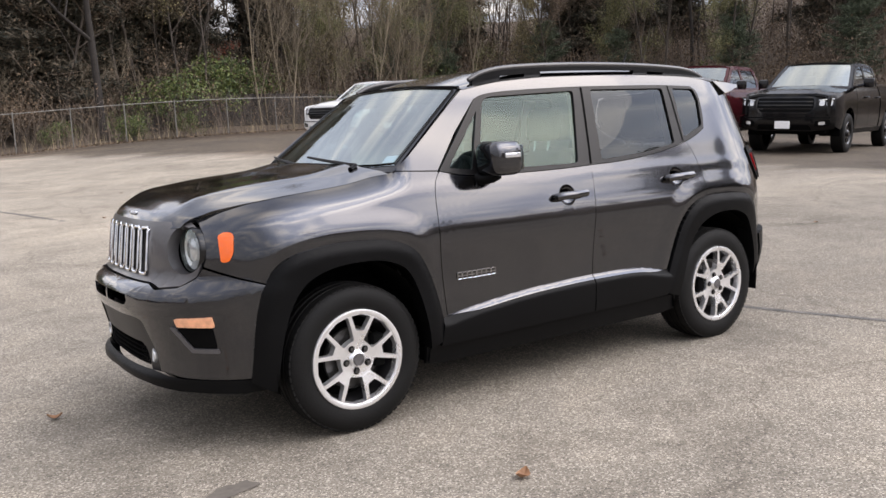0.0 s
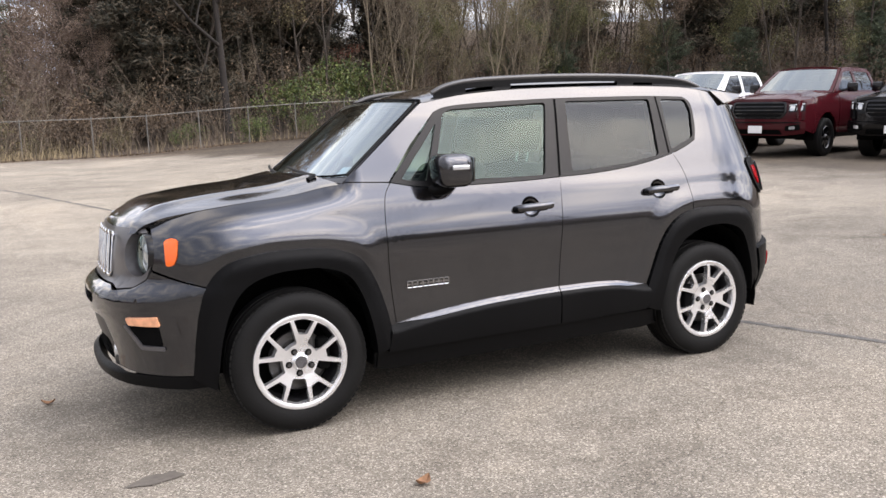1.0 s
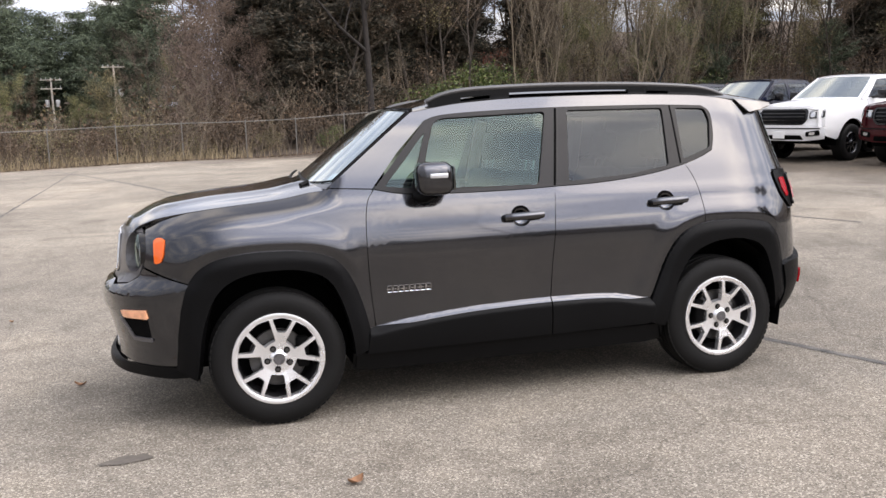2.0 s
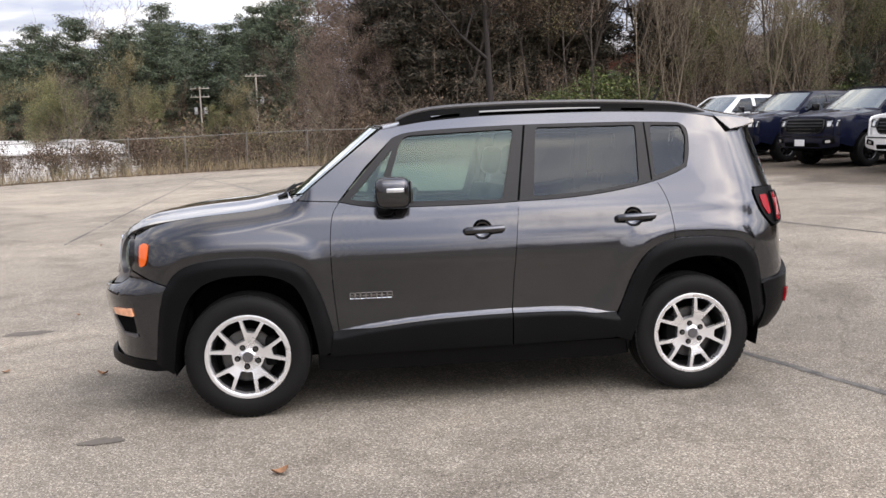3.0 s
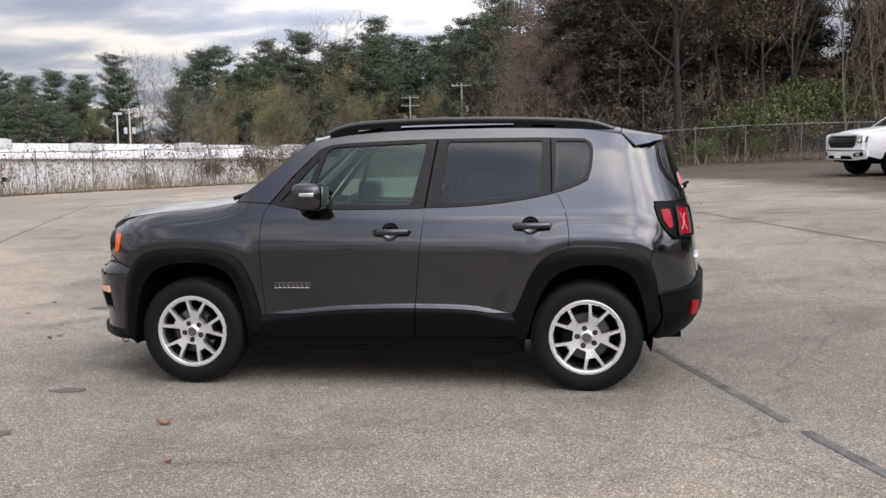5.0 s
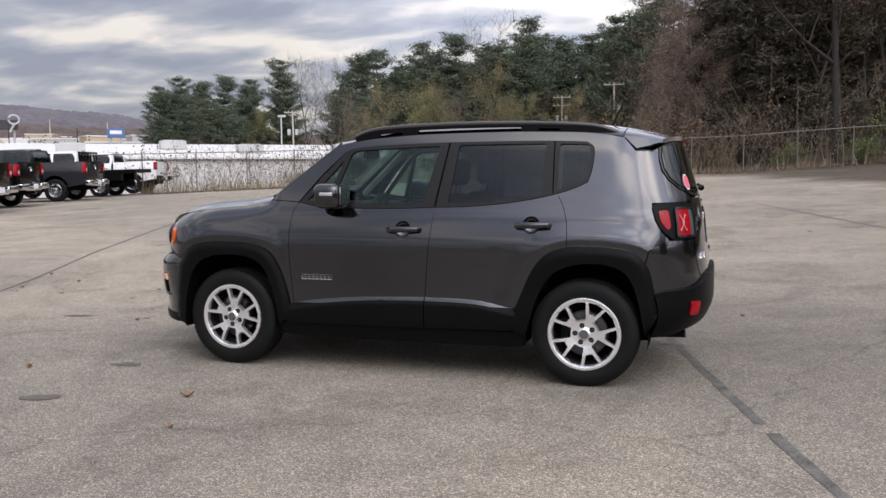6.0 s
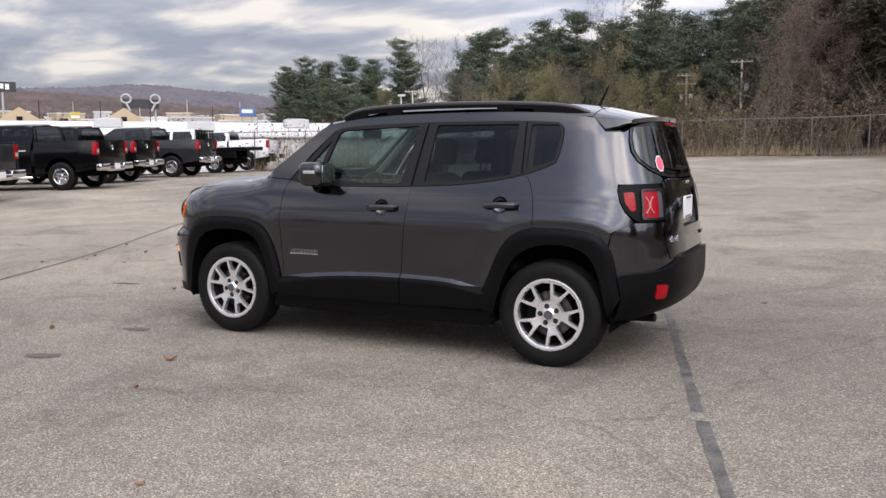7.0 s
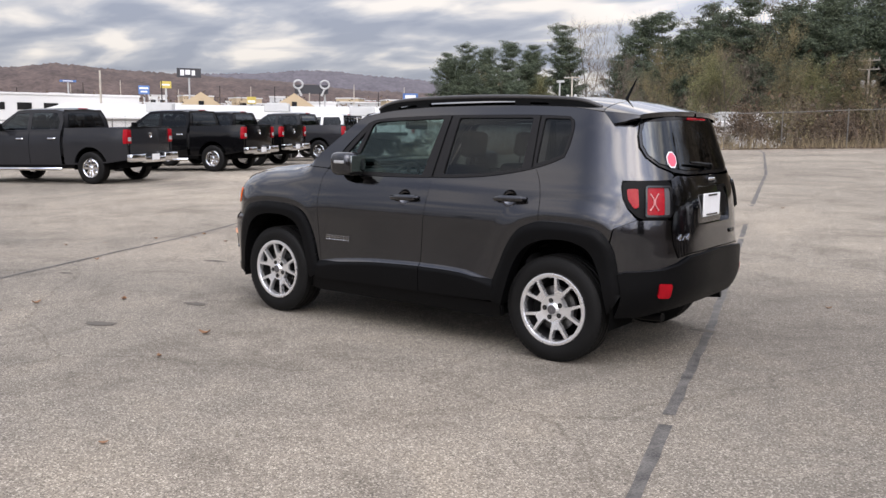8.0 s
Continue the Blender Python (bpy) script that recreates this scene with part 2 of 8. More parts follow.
PAINT = mat("granite_metallic_paint", (0.053, 0.0545, 0.0615), 0.15, 1.0, 1.0, 900, 0.12, 0.8)
BLACK_PLASTIC = mat("textured_black_plastic", (0.0030, 0.0030, 0.0033), 0.40, 0, 0, 260, 0.25, 2.5, 0.12, spec=0.10)
MOULDED = mat("grey_plastic_and_barrel_shade", (0.013, 0.0125, 0.0135), 0.45, 0, 0.0, 200, 0.15, 2)
GLOSS_BLACK = mat("gloss_black_trim", (0.007, 0.007, 0.008), 0.16, 0, 0.5, 60, 0.2, 2, spec=0.2)
GREY_TRIM = mat("satin_grey_trim", (0.095, 0.091, 0.095), 0.30, 0.3, 0.3, 80, 0.12, 2)
PILLAR = mat("satin_pillar_film", (0.011, 0.0105, 0.011), 0.34, 0, 0.05, 60, 0.12, 2, spec=0.20)
RAIL = mat("satin_black_rail", (0.042, 0.040, 0.040), 0.34, 0.2, 0.5, 60, 0.15, 2)
# near-black: cavity shade put into the colour, also black mesh and mechanical parts
VOID = mat("black_parts_cavity_shade", (0.004, 0.004, 0.004), 0.9, 0, 0, 30, 0.3, 2, spec=0.03)
MIRROR = mat("tinted_mirror", (0.16, 0.175, 0.175), 0.06, 1.0, 0, 30, 0.08, 3)
PINK_LENS = mat("pale_red_lens", (0.50, 0.17, 0.17), 0.2, 0, 0.3, 90, 0.3, 20)
CHROME = mat("chrome", (0.78, 0.78, 0.79), 0.10, 1.0, 0, 30, 0.06, 3)
ALLOY = mat("silver_alloy", (0.86, 0.86, 0.87), 0.28, 0.84, 0.3, 50, 0.06, 3)
STEEL = mat("brake_steel", (0.085, 0.082, 0.080), 0.42, 0.8, 0, 60, 0.25, 5)
RUBBER = mat("tyre_rubber", (0.0065, 0.0063, 0.0062), 0.60, 0, 0, 120, 0.3, 6, 0.10, spec=0.16)
AMBER = mat("amber_lens", (0.88, 0.13, 0.012), 0.15, 0, 1.0, 40, 0.07, 8)
RED_LENS = mat("red_lens", (0.30, 0.004, 0.010), 0.14, 0, 0.08, 150, 0.25, 14, spec=0.18)
CLEAR_LENS = mat("clear_lens", (0.62, 0.63, 0.64), 0.08, 0.6, 1.0, 60, 0.25, 9)
GLASS_CLEAR = glass("green_tinted_glass", (0.42, 0.56, 0.52), 0.045, (0.76, 0.94, 0.90))
GLASS_DARK = glass("privacy_glass", (0.115, 0.120, 0.124), 0.030, (0.88, 0.95, 1.0))
GLASS_SCREEN = glass("windscreen_glass", (0.42, 0.50, 0.50), 0.27, (0.92, 1.0, 1.0))
GLASS_REAR = glass("dark_rear_glass", (0.05, 0.052, 0.055), 0.11, (0.92, 0.97, 1.0))
SEAT = mat("black_seat_cloth", (0.022, 0.022, 0.024), 0.85, 0, 0, 300, 0.25, 4, 0.2)
CABIN = mat("dark_cabin_trim", (0.028, 0.028, 0.030), 0.65, 0, 0, 120, 0.2, 3, 0.1)
CABIN_PALE = mat("pale_headliner", (0.36, 0.35, 0.33), 0.9, 0, 0, 200, 0.08, 3)
GLASS_LENS = glass("clear_lens_cover", (0.94, 0.95, 0.96), 0.06)
AMBER_PALE = mat("pale_amber_lens", (0.90, 0.42, 0.24), 0.12, 0, 1.0, 30, 0.30, 18)
PLATE = mat("white_dealer_plate", (0.80, 0.80, 0.80), 0.45, 0, 0, 40, 0.05, 12)
STICKER_RED = mat("red_sticker", (0.80, 0.12, 0.18), 0.5, 0, 0, 60, 0.1, 9)
STICKER_BLUE = mat("pale_blue_sticker", (0.50, 0.74, 0.84), 0.5, 0, 0, 60, 0.1, 9)
ASPHALT = asphalt_material()
TAR = mat("tar_crack_sealer", (0.030, 0.028, 0.027), 0.75, 0, 0, 90, 0.35, 9.0, 0.3, sheen=(0.200, 0.184, 0.166))
CRACK = mat("dirt_filled_crack", (0.085, 0.080, 0.075), 0.9, 0, 0, 80, 0.4, 3, 0.2)
LITTER = mat("leaf_litter_soil", (0.070, 0.048, 0.034), 0.95, 0, 0, 9, 0.5, 0.35, 0.6, sheen=(0.150, 0.108, 0.076))


# ---- small building kit ----
def part(name, bm, material, parent, label="", sharp=38.0):
    me = bpy.data.meshes.new(name)
    bm.normal_update()
    bm.to_mesh(me)
    bm.free()
    me.materials.append(material)
    if sharp:
        me.shade_smooth()
        me.set_sharp_from_angle(angle=radians(sharp))
    ob = new(name, me)
    if parent is not None:
        ob.parent = parent
    return tagged(ob, label) if label else ob


def thing(name, m, label, category, group="", kind=""):
    ob = new(name)
    ob.matrix_world = m
    return tagged(ob, label, category, group, kind)


def solo(name, bm, material, label, category, group="", kind="", m=None, sharp=38.0):
    ob = part(name, bm, material, None, "", sharp)
    if m is not None:
        ob.matrix_world = m
    return tagged(ob, label, category, group, kind)


def box(bm, c, s, bevel=0.0, seg=2, m=None):
    r = bmesh.ops.create_cube(bm, size=1, matrix=Matrix.LocRotScale(c, None, s))
    if bevel:
        edges = list({e for v in r["verts"] for e in v.link_edges})
        vs = bmesh.ops.bevel(bm, geom=edges, offset=bevel, segments=seg, affect="EDGES", profile=0.5)
        verts = list({v for f in vs["faces"] for v in f.verts} | {v for v in r["verts"] if v.is_valid})
    else:
        verts = r["verts"]
    if m is not None:
        bmesh.ops.transform(bm, matrix=m, verts=verts)
    return verts


def tube(bm, pts, radii, n=8, caps=True):
    pts = [Vector(p) for p in pts]
    if isinstance(radii, (int, float)):
        radii = [radii] * len(pts)
    rings, up = [], Vector((0.013, 0.021, 1))
    for i, p in enumerate(pts):
        d = (pts[min(i + 1, len(pts) - 1)] - pts[max(i - 1, 0)]).normalized()
        u = d.cross(up)
        if u.length < 0.05:
            u = d.cross(Vector((1, 0.02, 0)))
        u.normalize()
        v = d.cross(u)
        rings.append([bm.verts.new(p + (u * math.cos(k * math.tau / n) + v * math.sin(k * math.tau / n)) * radii[i]) for k in range(n)])
    for a, b in zip(rings, rings[1:]):
        for k in range(n):
            bm.faces.new((a[k], a[(k + 1) % n], b[(k + 1) % n], b[k]))
    if caps:
        bm.faces.new(rings[0][::-1])
        bm.faces.new(rings[-1])
    return rings


def lathe(bm, profile, n=48, m=Matrix()):
    """profile: (radius, y) pairs turned round the y axis."""
    rings = []
    for r, y in profile:
        rings.append([bm.verts.new(m @ Vector((r * math.cos(k * math.tau / n), y, r * math.sin(k * math.tau / n)))) for k in range(n)])
    for a, b in zip(rings, rings[1:]):
        for k in range(n):
            bm.faces.new((a[k], b[k], b[(k + 1) % n], a[(k + 1) % n]))
    return rings


def spline(pts, n=6, closed=False):
    """Catmull-Rom through the points."""
    p = [np.array(q, float) for q in pts]
    out, k = [], len(p)
    for i in range(k if closed else k - 1):
        a, b = p[i], p[(i + 1) % k]
        z = p[i - 1] if closed or i else 2 * a - b
        c = p[(i + 2) % k] if closed or i + 2 < k else 2 * b - a
        for j in range(n):
            t = j / n
            out.append(tuple(0.5 * (2 * a + (b - z) * t + (2 * z - 5 * a + 4 * b - c) * t * t + (3 * a - z - 3 * b + c) * t ** 3)))
    if not closed:
        out.append(tuple(p[-1]))
    return out


def rounded(pts, r, n=4):
    """A closed outline with its corners rounded by about r."""
    out, k = [], len(pts)
    for i in range(k):
        a, b, c = (np.array(pts[j % k], float) for j in (i - 1, i, i + 1))
        la, lc = np.linalg.norm(a - b), np.linalg.norm(c - b)
        p, q = b + (a - b) * min(r / la, 0.45), b + (c - b) * min(r / lc, 0.45)
        for j in range(n + 1):
            t = j / n
            out.append(tuple((1 - t) ** 2 * p + 2 * t * (1 - t) * b + t * t * q))
    return out


def sheet(outline, holes, fn, step, fold=0.02, bm=None, mirror=False, lift=0.0):
    """Fills an outline with holes in (u, v), slices it finely, bends it by fn(u, v), and folds its rims inwards."""
    own = bmesh.new()
    edges = []
    for loop in [outline, *holes]:
        vs = [own.verts.new((p[0], p[1], 0)) for p in loop]
        edges += [own.edges.new((vs[i], vs[(i + 1) % len(vs)])) for i in range(len(vs))]
    bmesh.ops.triangle_fill(own, use_beauty=True, use_dissolve=False, edges=edges)
    us, vs = [p[0] for p in outline], [p[1] for p in outline]
    for axis, lo, hi, st in ((0, min(us), max(us), step[0]), (1, min(vs), max(vs), step[1])):
        no = Vector((1, 0, 0)) if axis == 0 else Vector((0, 1, 0))
        for k in range(int(math.ceil(lo / st)), int(math.floor(hi / st)) + 1):
            c = k * st
            if lo + 1e-4 < c < hi - 1e-4:
                bmesh.ops.bisect_plane(own, geom=own.verts[:] + own.edges[:] + own.faces[:], dist=1e-5, plane_co=no * c, plane_no=no)
    own.normal_update()
    flip = [f for f in own.faces if f.normal.z < 0]
    bmesh.ops.reverse_faces(own, faces=flip)
    h = 2e-3
    norm = {}

    def normal(u, v):
        p = Vector(fn(u, v))
        return (Vector(fn(u + h, v)) - Vector(fn(u - h, v))).cross(Vector(fn(u, v + h)) - Vector(fn(u, v - h))).normalized()

    rim = [e for e in own.edges if len(e.link_faces) == 1]
    uv = {v: (v.co.x, v.co.y) for v in own.verts}
    for v in own.verts:
        n = normal(*uv[v])
        norm[v] = n
        v.co = Vector(fn(*uv[v])) + n * lift
    if fold:
        rim = [e for e in rim if not (mirror and abs(e.verts[0].co.y) < 1e-3 and abs(e.verts[1].co.y) < 1e-3)]
        old = {v for e in rim for v in e.verts}
        made = bmesh.ops.extrude_edge_only(own, edges=rim)
        pairs = {}
        for f in [g for g in made["geom"] if isinstance(g, bmesh.types.BMFace)]:
            for e in f.edges:
                a, b = e.verts
                if (a in old) != (b in old):
                    o, nw = (a, b) if a in old else (b, a)
                    pairs[nw] = o
        for nw, o in pairs.items():
            nw.co = o.co - norm[o] * fold
    if mirror:
        made = bmesh.ops.duplicate(own, geom=own.verts[:] + own.edges[:] + own.faces[:])
        dv = [g for g in made["geom"] if isinstance(g, bmesh.types.BMVert)]
        df = [g for g in made["geom"] if isinstance(g, bmesh.types.BMFace)]
        for v in dv:
            v.co.y = -v.co.y
        bmesh.ops.reverse_faces(own, faces=df)
        bmesh.ops.remove_doubles(own, verts=[v for v in own.verts if abs(v.co.y) < 1.5e-3], dist=2e-3)
    if bm is None:
        return own
    me = bpy.data.meshes.new("tmp")
    own.to_mesh(me)
    own.free()
    bm.from_mesh(me)
    bpy.data.meshes.remove(me)
    return bm


def flipped(bm):
    """The same piece for the other side of a vehicle."""
    for v in bm.verts:
        v.co.y = -v.co.y
    bmesh.ops.reverse_faces(bm, faces=bm.faces[:])
    return bm


def ease(t):
    t = min(1.0, max(0.0, t))
    return t * t * (3 - 2 * t)


def table(rows):
    """A smooth function through (x, value) rows."""
    xs, ys = [r[0] for r in rows], [r[1] for r in rows]
    d = [(ys[i + 1] - ys[i]) / (xs[i + 1] - xs[i]) for i in range(len(xs) - 1)]
    m = [d[0]] + [0.0 if d[i - 1] * d[i] <= 0 else 2 * d[i - 1] * d[i] / (d[i - 1] + d[i]) for i in range(1, len(d))] + [d[-1]]

    def f(x):
        if x <= xs[0]:
            return ys[0]
        if x >= xs[-1]:
            return ys[-1]
        i = max(k for k in range(len(xs) - 1) if xs[k] <= x)
        w = xs[i + 1] - xs[i]
        t = (x - xs[i]) / w
        return (2 * t ** 3 - 3 * t * t + 1) * ys[i] + (t ** 3 - 2 * t * t + t) * w * m[i] + (3 * t * t - 2 * t ** 3) * ys[i + 1] + (t ** 3 - t * t) * w * m[i + 1]
    return f


# ---- ground ----
def soft(u):
    return math.log1p(math.exp(min(u * 1.5, 60))) / 1.5 if u < 30 else u


def lot(x, y):
    a, b, c = soft(y - 2), soft(x - 2.5), soft(-x - 3)
    return 0.0429 * a - 0.0139 * a * a / 40 + 0.0578 * b - 0.0296 * b * b / 10 + -0.0084 * c + 0.0140 * a * b / 20 - 0.0116 * a * c / 20


FENCE = [(46, -45), (42, 8), (37, 29), (30, 40.3), (10.7, 39.7), (0.7, 39.4), (-8.5, 39.6), (-13.5, 37.2), (-17.9, 32.2), (-22.5, 26.5), (-29, 18.5), (-35, 10), (-38, 0), (-39, -30)]


def outside(x, y):
    """Metres beyond the fence line."""
    best = 1e9
    for (x0, y0), (x1, y1) in zip(FENCE, FENCE[1:]):
        dx, dy = x1 - x0, y1 - y0
        t = min(1, max(0, ((x - x0) * dx + (y - y0) * dy) / (dx * dx + dy * dy)))
        qx, qy = x0 + t * dx, y0 + t * dy
        d = math.hypot(x - qx, y - qy)
        if d < abs(best):
            side = (x - x0) * dy - (y - y0) * dx
            best = d if side > 0 else -d
    return best


def height(x, y):
    cx, cy = min(24.0, max(-30.0, x)), min(42.0, max(-14.0, y))
    z = lot(cx, cy)
    o = outside(x, y)
    if o > 0:
        az = math.degrees(math.atan2(x + 1, y + 6))
        hill = ease((az + 6) / 20)                   # wooded bank to the north-east
        z += hill * (0.20 * max(0, o - 2) if o < 85 else 16.6 + 0.01 * (o - 85))
        z -= (1 - hill) * 2.4 * ease((o - 2) / 25)   # lower ground to the north-west
        z += (1 - hill) * 0.010 * max(0, min(o, 1500) - 60)
    return z


def terrain():
    bm = bmesh.new()
    def axis(lo, hi):
        v, x, s = [0.0], 0.0, 0.8
        while x < hi:
            s = 0.8 if x < 16 else min(220, s * 1.12)
            x += s
            v.append(x)
        w, x, s = [], 0.0, 0.8
        while x > lo:
            s = 0.8 if x > -16 else min(220, s * 1.12)
            x -= s
            w.append(x)
        return w[::-1] + v
    xs, ys = axis(-2600, 2600), axis(-2600, 2600)
    grid = [[bm.verts.new((x, y, height(x, y))) for x in xs] for y in ys]
    for j in range(len(ys) - 1):
        for i in range(len(xs) - 1):
            f = bm.faces.new((grid[j][i], grid[j][i + 1], grid[j + 1][i + 1], grid[j + 1][i]))
            c = f.calc_center_median()
            f.material_index = 1 if outside(c.x, c.y) > -0.2 else 0
            f.smooth = True
    me = bpy.data.meshes.new("ground")
    bm.to_mesh(me)
    bm.free()
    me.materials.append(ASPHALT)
    me.materials.append(LITTER)
    return tagged(new("ground", me), "pale worn asphalt lot with leaf litter beyond the fence", "ground", kind="structure")


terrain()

# ---- the parked compact SUV ----
W0 = 0.876
half = table([(0.18, 0.820), (0.30, 0.850), (0.42, 0.864), (0.52, 0.8665), (0.62, 0.8655), (0.74, 0.8690), (0.83, 0.8745), (0.875, 0.876), (0.915, 0.8735), (0.96, 0.8665), (1.03, 0.850), (1.10, 0.832), (1.16, 0.812), (1.25, 0.784), (1.40, 0.735), (1.52, 0.695), (1.58, 0.672), (1.66, 0.640)])
nose = table([(0.20, 0.07), (0.26, 0.030), (0.33, 0.030), (0.37, 0.034), (0.42, 0.034), (0.50, 0.020), (0.58, 0.002), (0.64, -0.016), (0.70, -0.018), (0.742, 0.004), (0.765, 0.050), (0.80, 0.076), (0.90, 0.088), (1.0, 0.106), (1.05, 0.130), (1.10, 0.17)])
stern = table([(0.20, 0.25), (0.34, 0.17), (0.45, 0.078), (0.55, 0.046), (0.68, 0.046), (0.80, 0.058), (0.95, 0.075), (1.05, 0.085), (1.18, 0.115), (1.28, 0.150), (1.40, 0.190), (1.56, 0.240), (1.62, 0.26)])
XF, XR, CF, CR, NF, NR = -2.16, 2.09, -1.36, 1.30, 2.75, 3.3


def plan_curve():
    """The body's outline seen from above: (s, x, y) along the left side, s equal to x on the straight stretch."""
    front = []
    for k in range(161):
        a = k / 160 * math.pi / 2
        front.append((CF - (CF - XF) * math.sin(a) ** (2 / NF), W0 * math.cos(a) ** (2 / NF)))
    rear = []
    for k in range(161):
        a = k / 160 * math.pi / 2
        rear.append((CR + (XR - CR) * math.sin(a) ** (2 / NR), W0 * math.cos(a) ** (2 / NR)))
    rows = []
    for pts, sign in ((front, -1), (rear, 1)):
        s = pts[0][0]
        half_rows = [(s, *pts[0])]
        for p, q in zip(pts, pts[1:]):
            s += sign * math.hypot(q[0] - p[0], q[1] - p[1])
            half_rows.append((s, *q))
        rows += half_rows
    return np.array(sorted(rows))


PLAN = plan_curve()
SF, SR = PLAN[0, 0], PLAN[-1, 0]


def s_front(y):
    k = PLAN[:, 0] <= CF
    return float(np.interp(y, PLAN[k, 2], PLAN[k, 0]))


def s_rear(y):
    k = PLAN[:, 0] >= CR
    return float(np.interp(-y, -PLAN[k, 2], PLAN[k, 0]))


def s_x(x, z=0.72):
    """Where along the outline the body stands at this x, at this height."""
    if x < CF:
        x = CF + (x - CF) * (CF - XF) / (CF - XF - nose(z))
    elif x > CR:
        x = CR + (x - CR) * (XR - CR) / (XR - CR - stern(z))
    return float(np.interp(x, PLAN[:, 1], PLAN[:, 0]))


def sxz(x, z):
    return (s_x(x, z), z)


def body(s, z):
    x, y = float(np.interp(s, PLAN[:, 0], PLAN[:, 1])), float(np.interp(s, PLAN[:, 0], PLAN[:, 2]))
    if x < CF:
        x = CF + (x - CF) * (CF - XF - nose(z)) / (CF - XF)
    elif x > CR:
        x = CR + (x - CR) * (XR - CR - stern(z)) / (XR - CR)
    f = half(z) / W0
    if x < -0.9:                       # the wing's top rolls in towards the bonnet
        top = wing_top(x)
        f -= 0.085 * max(0.0, (z - top + 0.11) / 0.11) ** 2 * ease((-0.9 - x) / 0.2) * ease((x + 2.02) / 0.12)
    return Vector((x, -y * f, z))


wing_top = table([(-2.1, 1.00), (-1.95, 1.035), (-1.88, 1.055), (-1.80, 1.085), (-1.55, 1.125), (-1.23, 1.155), (-1.05, 1.185), (-0.9, 1.20)])
roof_edge = table([(-0.55, 1.575), (-0.45, 1.595), (-0.2, 1.632), (0.2, 1.655), (0.7, 1.661), (1.2, 1.650), (1.55, 1.612), (1.9, 1.58)])


def sx(pts):
    return [sxz(x, z) for x, z in pts]


ARCH_F = spline([(-1.69, 0.27), (-1.655, 0.50), (-1.60, 0.66), (-1.52, 0.755), (-1.40, 0.80), (-1.27, 0.81), (-1.14, 0.80), (-1.02, 0.745), (-0.95, 0.62), (-0.905, 0.45), (-0.89, 0.33)], 4)
ARCH_R = spline([(0.905, 0.33), (0.94, 0.45), (0.99, 0.60), (1.07, 0.725), (1.19, 0.79), (1.32, 0.81), (1.44, 0.80), (1.55, 0.745), (1.615, 0.61), (1.65, 0.45), (1.665, 0.36)], 4)
FLARE_F = spline([(-1.79, 0.33), (-1.755, 0.60), (-1.70, 0.775), (-1.60, 0.865), (-1.44, 0.90), (-1.28, 0.905), (-1.10, 0.89), (-0.965, 0.835), (-0.885, 0.72), (-0.83, 0.56), (-0.79, 0.37)], 4)
FLARE_R = spline([(0.775, 0.37), (0.82, 0.47), (0.875, 0.60), (0.94, 0.745), (1.03, 0.855), (1.16, 0.91), (1.30, 0.918), (1.45, 0.912), (1.59, 0.885), (1.68, 0.79), (1.72, 0.64), (1.745, 0.50)], 4)
WIN_LOW = spline([(-0.745, 1.188), (-0.60, 1.160), (-0.40, 1.150), (0.0, 1.150), (0.27, 1.158), (0.50, 1.166), (0.72, 1.184), (0.92, 1.213), (1.09, 1.250), (1.21, 1.290), (1.285, 1.325)], 4)
WIN_TOP = spline([(-0.435, 1.535), (-0.36, 1.560), (-0.20, 1.575), (0.10, 1.587), (0.40, 1.593), (0.90, 1.594), (1.10, 1.590), (1.27, 1.583)], 4)
CREASE_F = spline([(-0.775, 0.475), (-0.60, 0.503), (-0.30, 0.533), (0.0, 0.547), (0.205, 0.551)], 4)
CREASE_R = spline([(0.212, 0.551), (0.45, 0.549), (0.60, 0.540), (0.72, 0.518), (0.82, 0.500)], 4)
DOOR_FRONT = spline([(-0.750, 1.180), (-0.785, 1.12), (-0.802, 1.00), (-0.803, 0.85), (-0.796, 0.70), (-0.784, 0.56), (-0.775, 0.475)], 4)
B_CUT = [(0.268, 1.155), (0.245, 0.95), (0.225, 0.75), (0.209, 0.551)]
R_CUT = spline([(1.092, 1.250), (1.130, 1.18), (1.155, 1.10), (1.168, 1.00), (1.170, 0.912)], 4)
GAP = 0.004


def bx(s, z):
    return (body(s, z).x, z)


crease = table(sorted(CREASE_F + CREASE_R[1:]))


def shifted(pts, dx, dz=0.0):
    return [(x + dx, z + dz) for x, z in pts]


